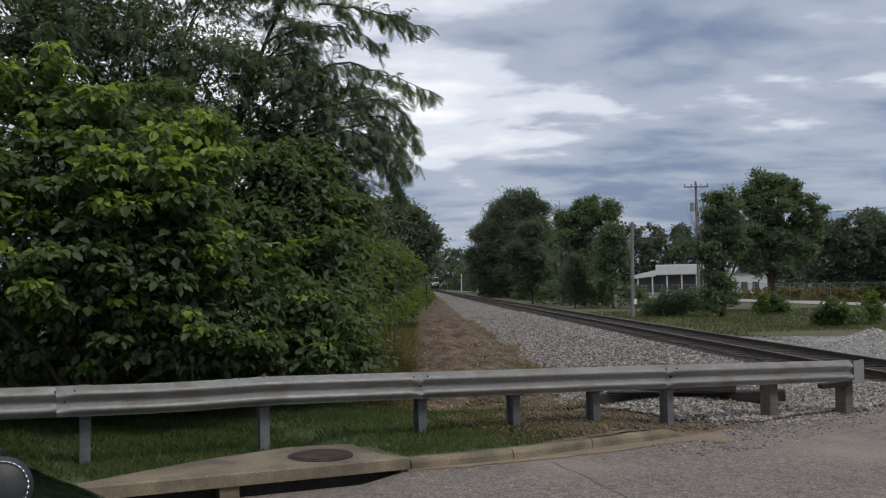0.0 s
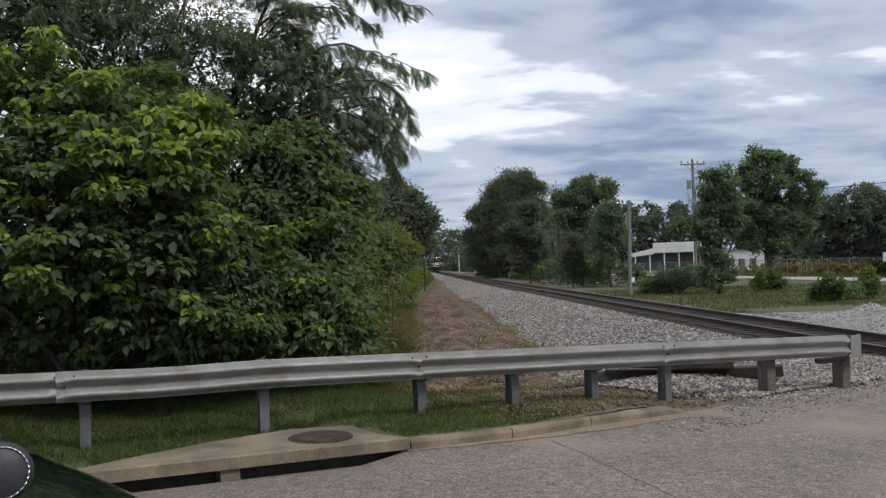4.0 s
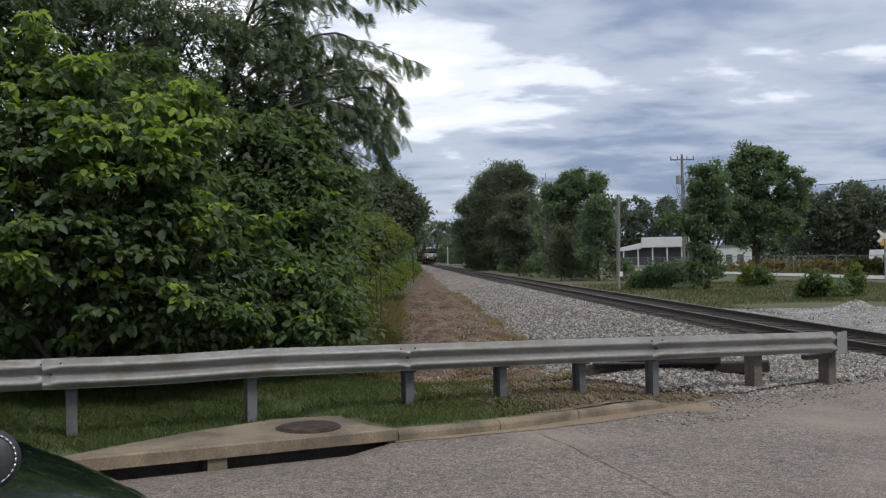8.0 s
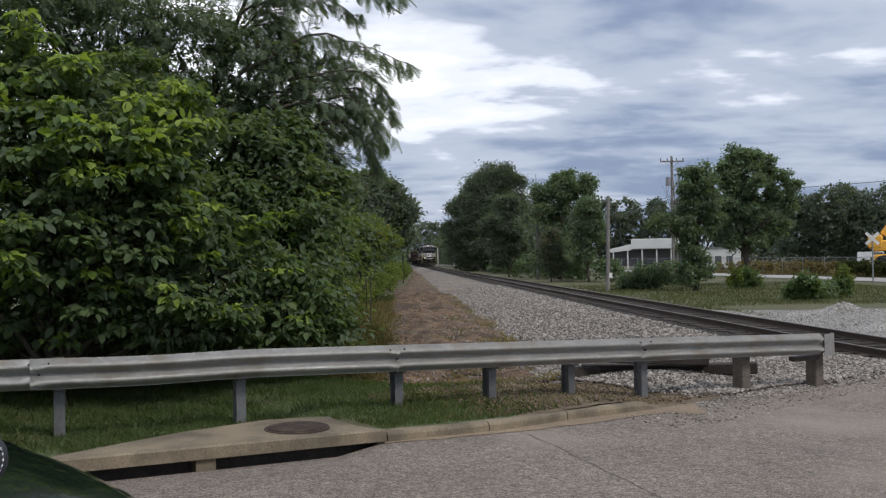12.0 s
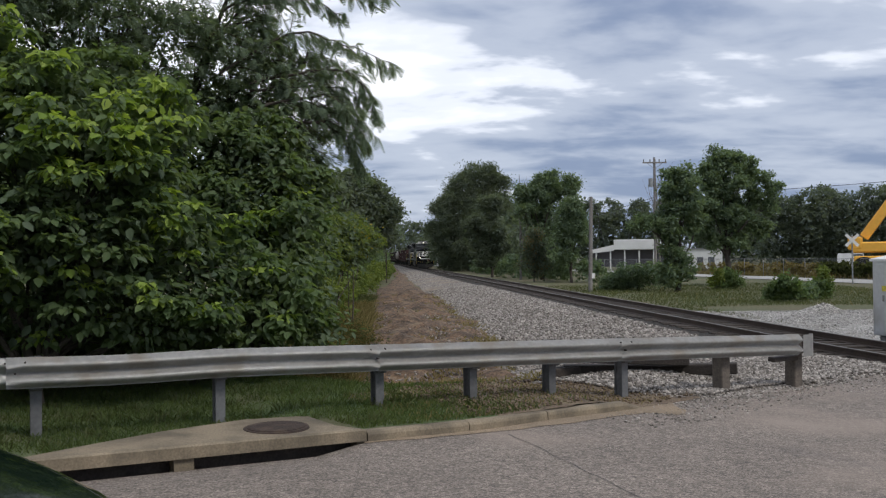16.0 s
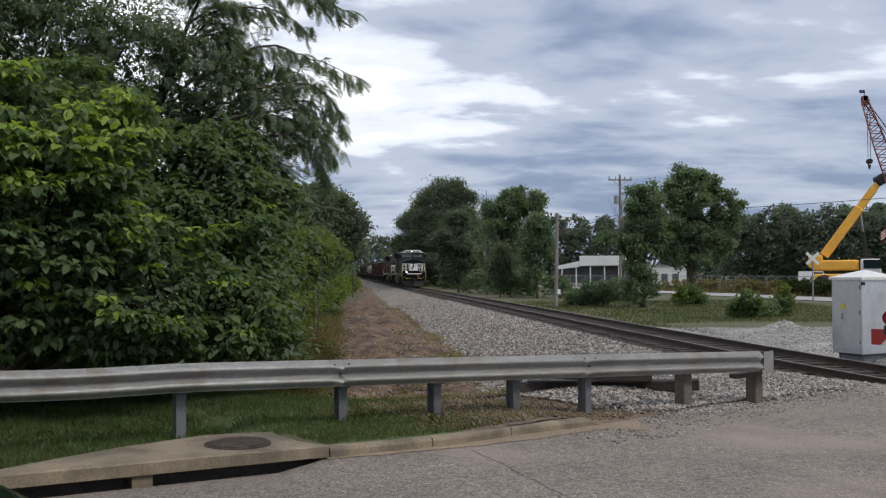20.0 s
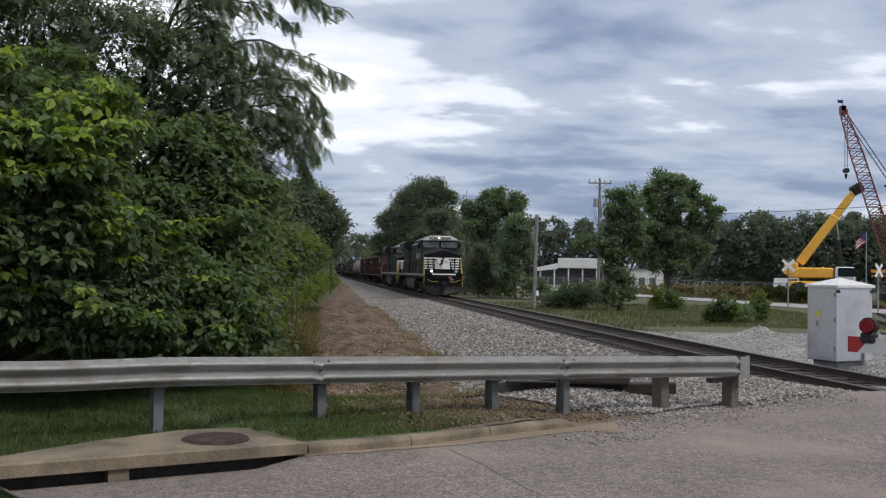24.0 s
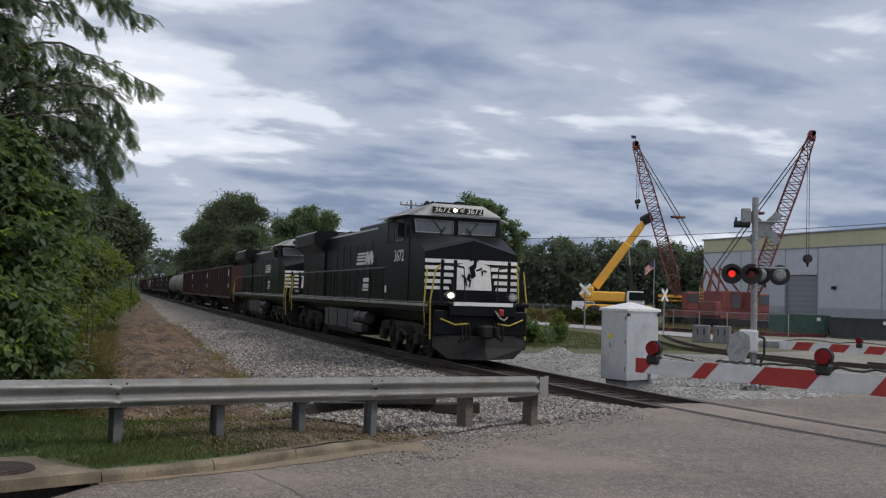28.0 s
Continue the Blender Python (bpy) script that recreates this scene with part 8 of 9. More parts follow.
def crawler_crane(base, foot, tip, label, mirror, hook_drop, flag):
    bx, by, bz = base
    c = thing("crawler_crane", pose(bx, by, bz), label, "crane", "lattice-boom cranes")
    o = Vector(base)
    P = lambda n, bm, m, lab="": part(n, bm, M[m], c, lab)
    for s in (-1, 1):
        bm = bmesh.new()
        out = [(-2.9, 0.45), (-2.5, 0.05), (2.5, 0.05), (2.9, 0.45), (2.7, 0.95), (-2.7, 0.95)]
        prism(bm, out, s * 1.7 - 0.4, s * 1.7 + 0.4)
        for k in range(9):
            rod(bm, (-2.3 + k * 0.58, s * 1.7 - 0.44, 0.32), (-2.3 + k * 0.58, s * 1.7 + 0.44, 0.32), 0.22, seg=8)
        P("crawler", bm, "black_under", "dark crawler track")
    bm = bmesh.new()
    box(bm, (0, 0, 1.35), (5.6, 3.0, 0.6), None, 0.05)
    P("deck", bm, "crane_red")
    bm = bmesh.new()
    box(bm, (-0.9 * mirror, 0.2, 2.55), (3.4, 2.6, 1.9), None, 0.08)
    P("machinery_house", bm, "crane_red", "faded red machinery house")
    for k in range(3):
        bm = bmesh.new()
        box(bm, (-2.0 * mirror + 1.1 * k * mirror, -1.12, 2.6), (0.8, 0.04, 1.2))
        P("house_door", bm, "building_shade" if k == 1 else "crane_red")
    bm = bmesh.new()
    box(bm, (1.7 * mirror, -0.95, 2.5), (1.4, 1.0, 1.7), None, 0.08)
    cab = P("cab", bm, "crane_red")
    bm = bmesh.new()
    box(bm, (1.75 * mirror, -1.47, 2.8), (1.0, 0.03, 0.8))
    part("window", bm, M["cab_glass"], cab)
    bm = bmesh.new()
    box(bm, (-2.9 * mirror, 0, 1.9), (0.7, 2.8, 1.3), None, 0.08)
    P("counterweight", bm, "crane_red")
    f, t = Vector(foot) - o, Vector(tip) - o
    bm = bmesh.new()
    lattice(bm, f, t, 0.25, 0.28, 0.55, 40, 0.06)
    P("boom", bm, "crane_red", "red lattice boom")
    bm = bmesh.new()
    box(bm, t, (0.5, 0.4, 0.9), None, 0.05)
    rod(bm, t + Vector((0, -0.2, 0.2)), t + Vector((0, 0.2, 0.2)), 0.27, seg=12)
    P("boom_head", bm, "crane_red")
    # gantry frame, pendants, hoist rope, hook block
    gt = Vector(((-0.9 if flag else -2.2) * mirror, 0, 5.6))
    for s in (-1, 1):
        bm = bmesh.new()
        rod(bm, (-0.4 * mirror, s * 0.9, 3.4), gt + Vector((0, s * 0.5, 0)), 0.09, seg=6)
        rod(bm, (-2.6 * mirror, s * 0.9, 3.4), gt + Vector((0, s * 0.5, 0)), 0.09, seg=6)
        P("gantry_leg", bm, "crane_red")
        bm = bmesh.new()
        mid = gt.lerp(t, 0.42)
        pipe(bm, [gt + Vector((0, s * 0.4, 0)), mid + Vector((0, s * 0.35, 0.1)), t + Vector((0, s * 0.3, 0))], 0.045, 4)
        P("pendant_rope", bm, "wire")
    bm = bmesh.new()
    mid = gt.lerp(t, 0.42)
    box(bm, mid, (1.3, 0.8, 0.22), None, 0.06)
    P("spreader", bm, "crane_red")
    hk = t + Vector((0.35 * -mirror, 0, -hook_drop))
    for k in (-0.12, 0.12):
        bm = bmesh.new()
        rod(bm, t + Vector((0.35 * -mirror + k, 0, 0.2)), hk + Vector((k, 0, 0.3)), 0.03, seg=4)
        P("hoist_rope", bm, "wire")
    bm = bmesh.new()
    rod(bm, hk + Vector((0, -0.2, 0)), hk + Vector((0, 0.2, 0)), 0.24 if flag else 0.36, seg=14)
    rod(bm, hk + Vector((0, 0, -0.3)), hk + Vector((0, 0, -0.75)), 0.15, 0.06, 8)
    P("hook_block", bm, "signal_black", "dark hook block")
    bm = bmesh.new()
    for k in range(8):
        rod(bm, (0.9 * mirror - 0.2, -1.5, 1.6 + 0.3 * k), (0.9 * mirror + 0.2, -1.5, 1.6 + 0.3 * k), 0.025, seg=4)
    for s in (-0.2, 0.2):
        rod(bm, (0.9 * mirror + s, -1.5, 1.4), (0.9 * mirror + s, -1.5, 4.0), 0.03, seg=4)
    P("ladder", bm, "yellow_rail")
    if flag:
        bm = bmesh.new()
        rod(bm, t, t + Vector((0, 0, 1.0)), 0.03, seg=5)
        P("flag_staff", bm, "wire")
        bm = bmesh.new()
        box(bm, t + Vector((-0.25, 0, 0.85)), (0.5, 0.02, 0.3))
        P("flag", bm, "flag_blue")


def truck_crane():
    o = Vector((35.0, 66.3, -0.45))
    c = thing("truck_crane", pose(42.9, 81.3, -0.48), "yellow telescopic mobile crane with its boom raised", "crane")
    c.scale = (1.22, 1.22, 1.22)
    P = lambda n, bm, m, lab="", **k: part(n, bm, M[m], c, lab, **k)
    yaw = Matrix.Rotation(math.radians(-27), 4, "Z")

    def put(bm):
        bmesh.ops.transform(bm, matrix=yaw, verts=bm.verts[:])
        return bm
    bm = bmesh.new()
    box(bm, (0.0, 0, 1.4), (5.2, 2.4, 0.5), None, 0.08)
    P("chassis", put(bm), "crane_yellow")
    for x in (-1.9, 2.3):
        for s in (-1, 1):
            bm = bmesh.new()
            rod(bm, (x, s * 0.9, 0.8), (x, s * 1.35, 0.8), 0.8, seg=18)
            P("wheel", put(bm), "rubber")
    bm = bmesh.new()
    box(bm, (-1.1, 0, 2.3), (3.2, 2.2, 0.8), None, 0.1)
    P("slewing_platform", put(bm), "crane_yellow")
    bm = bmesh.new()
    box(bm, (-2.5, 0, 2.6), (1.0, 2.3, 1.0), None, 0.12)
    P("counterweight", put(bm), "crane_yellow")
    bm = bmesh.new()
    box(bm, (1.3, -0.7, 2.2), (1.4, 1.1, 1.15), None, 0.12)
    cab = P("cab", put(bm), "white_paint")
    bm = bmesh.new()
    box(bm, (1.4, -1.27, 2.38), (1.2, 0.03, 0.66)), box(bm, (2.02, -0.7, 2.38), (0.03, 0.9, 0.66))
    part("window", put(bm), M["car_glass"], cab)
    bm = bmesh.new()
    box(bm, (4.4, -0.2, 2.5), (2.6, 0.16, 0.22)), box(bm, (4.4, 0.5, 2.15), (2.4, 0.15, 0.14))
    P("outrigger", put(bm), "crane_yellow")
    a, b = Vector((33.55, 67.0, 3.0)) - o, Vector((36.75, 65.3, 8.15)) - o
    q = (b - a).to_track_quat("Z", "Y").to_matrix().to_4x4()
    ln = (b - a).length
    for k0, k1, w, m in ((-0.08, 0.62, 0.34, "crane_yellow"), (0.6, 0.9, 0.285, "crane_yellow"), (0.88, 1.0, 0.235, "crane_yellow")):
        bm = bmesh.new()
        box(bm, (0, 0, (k0 + k1) / 2 * ln), (w * 2, w * 2, (k1 - k0) * ln), None, 0.05)
        bmesh.ops.transform(bm, matrix=Matrix.Translation(a) @ q, verts=bm.verts[:])
        P("boom_section", bm, m)
    bm = bmesh.new()
    box(bm, b + Vector((0.1, 0, 0.1)), (0.95, 0.6, 0.75), Matrix.Rotation(-0.5, 4, "Y"), 0.12)
    P("boom_head", bm, "signal_black", "black sheave head")
    bm = bmesh.new()
    m = a.lerp(b, 0.62)
    rod(bm, (1.0, -0.4, 2.6), Vector((1.0, -0.4, 2.6)).lerp(m, 0.55), 0.17, seg=10)
    P("lift_cylinder", bm, "signal_black")
    bm = bmesh.new()
    rod(bm, Vector((1.0, -0.4, 2.6)).lerp(m, 0.5), m, 0.10, seg=10)
    P("piston_rod", bm, "chrome")


def warehouse():
    w = thing("warehouse", pose(0, 0, 0), "long grey metal-sided warehouse with a cream top band and rolling door", "warehouse")
    a, b = Vector((57.0, 88.3)), Vector((60.6, 52.0))
    d = (b - a).normalized()
    nr = Vector((-d.y, d.x)) * -1 if d.x * 0 else Vector((d.y, -d.x))
    if nr.x > 0:
        nr = -nr
    L = (b - a).length
    z0, zt = -0.5, 8.95

    def wall(name, s0, s1, h0, h1, mat, out=0.0, th=0.3, parent=None, lab=""):
        bm = bmesh.new()
        p, q = a + d * s0 + nr * out, a + d * s1 + nr * out
        slab(bm, [tuple(p), tuple(q), tuple(q - nr * th), tuple(p - nr * th)], h0, h1)
        return part(name, bm, M[mat], parent or w, lab)
    # bays split by joints; the door bay is left open behind the door
    ds0, ds1, dh = 12.5, 16.7, 5.0
    edges = [0, 6.1, ds0, ds1, 24.0, 30.0, L]
    for s0, s1 in zip(edges, edges[1:]):
        if s0 == ds0:
            wall("wall_panel", s0 + 0.02, s1 - 0.02, dh, zt - 1.35, "wall_grey")
            continue
        wall("wall_panel", s0 + 0.03, s1 - 0.03, z0 + 2.4, zt - 1.35, "wall_grey")
        wall("base_panel", s0 + 0.03, s1 - 0.03, z0, z0 + 2.4, "wall_grey_low", 0.02)
    for s in edges[1:-1]:
        wall("joint_strip", s - 0.05, s + 0.05, z0, zt - 1.35, "wall_grey_low", 0.05)
    for s0, s1 in ((0, L),):
        wall("cream_band", s0, s1, zt - 1.35, zt, "wall_cream", 0.03, 0.35, lab="cream coloured top band")
        wall("eaves_trim", s0 - 0.1, s1 + 0.1, zt, zt + 0.14, "door_grey", 0.15, 0.5)
        wall("band_trim", s0, s1, zt - 1.42, zt - 1.33, "door_grey", 0.06, 0.1)
    dr = wall("rolling_door", ds0 + 0.15, ds1 - 0.15, z0, dh, "door_grey", -0.18, 0.06, lab="dark grey rolling steel door")
    for k in range(11):
        wall("door_slat", ds0 + 0.15, ds1 - 0.15, z0 + 0.2 + 0.5 * k, z0 + 0.24 + 0.5 * k, "wall_grey_low", -0.165, 0.02, dr)
    for s in (ds0 + 0.06, ds1 - 0.06):
        wall("door_frame", s - 0.08, s + 0.08, z0, dh + 0.1, "door_grey", 0.05, 0.3)
    for s, h in ((18.6, 3.6), (9.5, 3.8)):
        wall("wall_lamp", s, s + 0.35, h, h + 0.3, "signal_black", 0.3, 0.3)
    # far walls and roof
    bm = bmesh.new()
    p = [a - nr * 0.3, b - nr * 0.3, b - nr * 30, a - nr * 30]
    slab(bm, [tuple(v) for v in p], zt - 0.1, zt + 0.08)
    part("roof", bm, M["door_grey"], w)
    bm = bmesh.new()
    slab(bm, [tuple(a - nr * 0.32), tuple(a - nr * 30), tuple(a - nr * 30 + d * 0.3), tuple(a - nr * 0.32 + d * 0.3)], z0, zt - 0.1)
    part("end_wall", bm, M["wall_grey"], w)


def skip_bin(x, y, rot, mat, label, lx, h):
    z = ground_z(x, y)
    c = thing("skip_container", pose(x, y, z, 0, 0, rot), label, "skip container", "skip containers")
    bm = bmesh.new()
    out = [(-lx / 2 + 0.25, 0.12), (lx / 2 - 0.25, 0.12), (lx / 2, h), (lx / 2 - 0.06, h), (lx / 2 - 0.3, 0.2), (-lx / 2 + 0.3, 0.2), (-lx / 2 + 0.06, h), (-lx / 2, h)]
    prism(bm, out, -1.1, 1.1)
    for s in (-1, 1):
        box(bm, (0, s * 1.08, h / 2 + 0.06), (lx - 0.35, 0.06, h - 0.12))
    part("body", bm, M[mat], c)
    for k in range(6):
        bm = bmesh.new()
        box(bm, (-lx / 2 + 0.5 + k * (lx - 1.0) / 5, -1.15, h / 2), (0.1, 0.08, h - 0.2))
        part("rib", bm, M[mat], c)
    bm = bmesh.new()
    box(bm, (0, -1.13, h - 0.05), (lx, 0.1, 0.12))
    part("rim", bm, M[mat], c)
    bm = bmesh.new()
    box(bm, (lx * 0.32, -1.2, h - 0.32), (0.28, 0.01, 0.26))
    part("label_plate", bm, M["white_paint"], c)


def office_building():
    z = ground_z(30, 137)
    b = thing("low_building", pose(27.2, 137.0, z - 0.6, 0, 0, -13), "low pale building with a dark open porch", "building")
    P = lambda n, bm, m, lab="": part(n, bm, M[m], b, lab)
    bm = bmesh.new()
    box(bm, (6.4, 4, 2.5), (7.6, 8, 5.0))
    P("main_block", bm, "building_white")
    bm = bmesh.new()
    box(bm, (14.0, 4, 1.9), (8.0, 7, 3.6))
    P("wing", bm, "building_white")
    bm = bmesh.new()
    box(bm, (6.6, -0.4, 4.5), (8.8, 3.2, 1.5), None, 0.05)
    P("parapet", bm, "building_white", "pale flat parapet over the front")
    bm = bmesh.new()
    prism(bm, [(-1.2, 3.25), (2.2, 3.6), (2.2, 4.5), (-1.2, 3.75)], -2.0, 1.6)
    P("porch_roof", bm, "building_white", "pale sloping porch roof")
    # dark panel: the shade below the porch roof is put into its colour
    bm = bmesh.new()
    box(bm, (4.9, -0.15, 2.45), (12.0, 0.2, 2.5))
    P("porch_wall", bm, "building_shade", "porch wall with the shade below the roof put into its colour")
    for k in range(6):
        bm = bmesh.new()
        box(bm, (-0.4 + k * 2.1, -1.7, 2.0), (0.2, 0.2, 3.5))
        P("porch_post", bm, "building_white")
    for k in range(4):
        bm = bmesh.new()
        box(bm, (11.6 + k * 1.6, 0.47, 2.0), (0.9, 0.06, 1.0))
        wn = P("window", bm, "cab_glass")
    bm = bmesh.new()
    box(bm, (14.0, 4, 3.75), (8.3, 7.3, 0.18))
    P("wing_roof", bm, "grey_roof")
    bm = bmesh.new()
    box(bm, (6.4, 4, 5.08), (7.9, 8.3, 0.18))
    P("flat_roof", bm, "grey_roof")
    for i, (x, y, m, s) in enumerate(((38.0, 140.0, "orange", (1.6, 0.4, 1.0)), (35.2, 133.0, "orange", (1.2, 0.4, 0.9)), (57, 118.0, "white_paint", (5.5, 2.2, 2.2)))):
        zz = ground_z(x, y)
        if m == "orange":
            c = thing("barrier", pose(x, y, zz), "bright orange plastic road barrier", "barrier", "road barriers")
            bm = bmesh.new()
            prism(bm, [(-s[0] / 2, 0), (s[0] / 2, 0), (s[0] / 2 - 0.05, s[2]), (-s[0] / 2 + 0.05, s[2])], -0.2, 0.2)
            part("panel", bm, M[m], c)
        else:
            c = thing("parked_vehicle", pose(x, y, zz, 0, 0, 40), "white vehicle parked in the yard beyond the trees", "vehicle", "parked vehicles")
            bm = bmesh.new()
            prism(bm, [(-s[0] / 2, 0.4), (s[0] / 2, 0.4), (s[0] / 2, 1.0), (s[0] * 0.3, 1.05), (s[0] * 0.18, s[2]), (-s[0] * 0.45, s[2]), (-s[0] / 2, 1.0)], -0.9, 0.9)
            part("body", bm, M[m], c)
            for wx in (-s[0] * 0.3, s[0] * 0.3):
                for sy in (-0.85, 0.85):
                    bm = bmesh.new()
                    rod(bm, (wx, sy - 0.1, 0.36), (wx, sy + 0.1, 0.36), 0.36, seg=12)
                    part("wheel", bm, M["rubber"], c)
            bm = bmesh.new()
            box(bm, (-s[0] * 0.1, -0.91, s[2] - 0.25), (s[0] * 0.5, 0.02, 0.35))
            part("side_glass", bm, M["cab_glass"], c)


def yard_fence():
    f = thing("chain_link_fence", pose(0, 0, 0), "grey chain-link fence on steel posts along the far road", "fence")
    pts = [(20.0, 128.0), (33.5, 104.0), (39.6, 82.0), (43.6, 64.0), (45.5, 55.0)]
    posts = []
    for (xa, ya), (xb, yb) in zip(pts, pts[1:]):
        n = max(2, int(math.hypot(xb - xa, yb - ya) / 3.0))
        posts += [(xa + (xb - xa) * k / n, ya + (yb - ya) * k / n) for k in range(n)]
    wires = bmesh.new()
    for i, (x, y) in enumerate(posts):
        z = ground_z(x, y)
        bm = bmesh.new()
        rod(bm, (x, y, z - 0.2), (x, y, z + 1.85), 0.04, seg=6)
        part("post", bm, M["galv_mast"], f)
        if i + 1 < len(posts):
            x2, y2 = posts[i + 1]
            z2 = ground_z(x2, y2)
            bm = bmesh.new()
            rod(bm, (x, y, z + 1.8), (x2, y2, z2 + 1.8), 0.025, seg=5)
            part("top_rail", bm, M["block_grey"], f)
            for k in range(14):
                for s in (0, 1):
                    k0, k1 = k / 14, (k + (2.5 if s else -2.5)) / 14
                    if not 0 <= k1 <= 1:
                        continue
                    rod(wires, (x + (x2 - x) * k0, y + (y2 - y) * k0, z + 0.05), (x + (x2 - x) * k1, y + (y2 - y) * k1, z + 1.8), 0.006, seg=3)
    ob = part("mesh", wires, M["block_grey"], f)
    ob["kind"] = "stuff"


def yard_clutter():
    # flag on its pole
    c = thing("flag", pose(39.9, 69.3, -0.4), "red and white striped flag hanging from a thin pole", "flag")
    bm = bmesh.new()
    rod(bm, (0, 0, 0), (0, 0, 6.0), 0.04, seg=6)
    part("pole", bm, M["galv_mast"], c)
    for k in range(7):
        bm = bmesh.new()
        vs = []
        for i in range(7):
            u = i / 6
            for h in (0, 1):
                vs.append(bm.verts.new((-0.95 * u, 0.12 * math.sin(u * 5), 5.9 - 0.62 * u - 0.11 * (k + h))))
        for i in range(6):
            bm.faces.new((vs[2 * i], vs[2 * i + 2], vs[2 * i + 3], vs[2 * i + 1]))
        bmesh.ops.solidify(bm, geom=bm.faces[:], thickness=0.01)
        part("stripe", bm, M["flag_red" if k % 2 == 0 else "white_paint"], c)
    bm = bmesh.new()
    box(bm, (-0.2, 0.02, 5.6), (0.38, 0.06, 0.4), Matrix.Rotation(0.5, 4, "Y"))
    part("canton", bm, M["flag_blue"], c)
    # grey concrete blocks
    for i, (x, y) in enumerate(((32.6, 50.6), (33.7, 50.0))):
        z = ground_z(x, y)
        c = thing("concrete_block", pose(x, y, z, 0, 0, -38), "pale grey concrete block in the yard", "concrete block", "concrete blocks")
        bm = bmesh.new()
        box(bm, (0, 0, 0.55), (1.05, 0.8, 1.1), None, 0.05)
        part("block", bm, M["block_grey"], c)
        for s in (-0.2, 0.2):
            bm = bmesh.new()
            box(bm, (s, -0.405, 0.7), (0.08, 0.02, 0.4))
            part("slot", bm, M["signal_black"], c)
    # yellow loader parts, machinery and steel stacks in front of the warehouse
    for x, y, lab in ((55.6, 67.0, "yellow loader standing in the yard"),):
        z = ground_z(x, y)
        c = thing("yard_machine", pose(x, y, z, 0, 0, -35), lab, "machine", "yard machines")
        bm = bmesh.new()
        box(bm, (0, 0, 0.9), (1.6, 1.0, 0.5), None, 0.12)
        part("body", bm, M["crane_yellow"], c)
        bm = bmesh.new()
        box(bm, (-0.4, 0, 1.4), (0.6, 0.8, 0.6), None, 0.1)
        part("hood", bm, M["crane_yellow"], c)
        for wx in (-0.7, 0.7):
            for s in (-0.65, 0.65):
                bm = bmesh.new()
                rod(bm, (wx, s - 0.15, 0.5), (wx, s + 0.15, 0.5), 0.5, seg=14)
                part("wheel", bm, M["rubber"], c)
    rg = random.Random(9)
    for i in range(13):
        k = rg.random()
        x, y = 38.5 + 14.5 * k + rg.uniform(-1.0, 1.0), 68.5 - 9.5 * k + rg.uniform(-1, 1)
        z = ground_z(x, y)
        c = thing("steel_stack", pose(x, y, z, 0, 0, rg.uniform(-60, -20)), "stack of rusty steel sections in the yard", "steel stack", "steel stacks")
        for j in range(3):
            bm = bmesh.new()
            ln = rg.uniform(2.0, 4.5)
            for h in (0.05, 0.30):
                box(bm, (rg.uniform(-0.2, 0.2), j * 0.34, h), (ln, 0.26, 0.04))
            box(bm, (0, j * 0.34, 0.175), (ln, 0.04, 0.25))
            part("beam", bm, M["crane_red" if i % 3 else "rail_steel"], c)
    for i, (x, y, s) in enumerate(((53.5, 59.5, 0.8), (52.3, 60.5, 0.6), (55.2, 58.6, 0.9))):
        z = ground_z(x, y)
        c = thing("storage_tank", pose(x, y, z), "blue-grey storage tank by the warehouse", "tank", "storage tanks")
        bm = bmesh.new()
        rod(bm, (0, 0, 0.1), (0, 0, 1.3 + 0.3 * s), s, s, 16)
        part("shell", bm, M["door_grey"], c)
        bm = bmesh.new()
        rod(bm, (0, 0, 1.3 + 0.3 * s), (0, 0, 1.5 + 0.3 * s), s, s * 0.3, 16)
        part("cap", bm, M["door_grey"], c)


# ---- near clutter ----
def old_timbers():
    for i, (x, y, ln, rot, lift, tilt) in enumerate(((2.75, 14.85, 1.5, 22, 0.0, 0), (3.25, 14.5, 2.1, -6, 0.20, 2), (3.45, 14.75, 2.2, -3, 0.0, 0), (4.35, 14.55, 1.5, -20, 0.02, -3))):
        z = ground_z(x, y) + 0.07
        c = thing("old_railway_tie", pose(x, y, z + lift, 0, tilt, rot), "old dark split railway tie lying on the gravel", "timber", "discarded ties")
        bm = bmesh.new()
        box(bm, (0, 0, 0.09), (ln, 0.22, 0.17), None, 0.015)
        for v in bm.verts:
            v.co.z += 0.015 * noise.noise(v.co * 3)
        part("timber", bm, M["old_wood"], c)
        for s in (-0.05, 0.06):
            bm = bmesh.new()
            box(bm, (0.1, s, 0.176), (ln * 0.7, 0.014, 0.006))
            part("split", bm, M["crack"], c)


def footing_block():
    x, y = 14.05, 19.35
    b = thing("concrete_block", pose(x, y, max(ground_z(x, y), road_z(x, y)) + 0.07, 0, 0, -18), "weathered grey concrete footing block on the gravel", "concrete block")
    bm = bmesh.new()
    box(bm, (0, 0, 0.13), (0.62, 0.5, 0.28), None, 0.03)
    part("block", bm, M["block_pale"], b)
    bm = bmesh.new()
    box(bm, (0.1, 0, 0.28), (0.26, 0.24, 0.05), None, 0.02)
    part("cap", bm, M["white_paint"], b, "chalky white mortar cap")


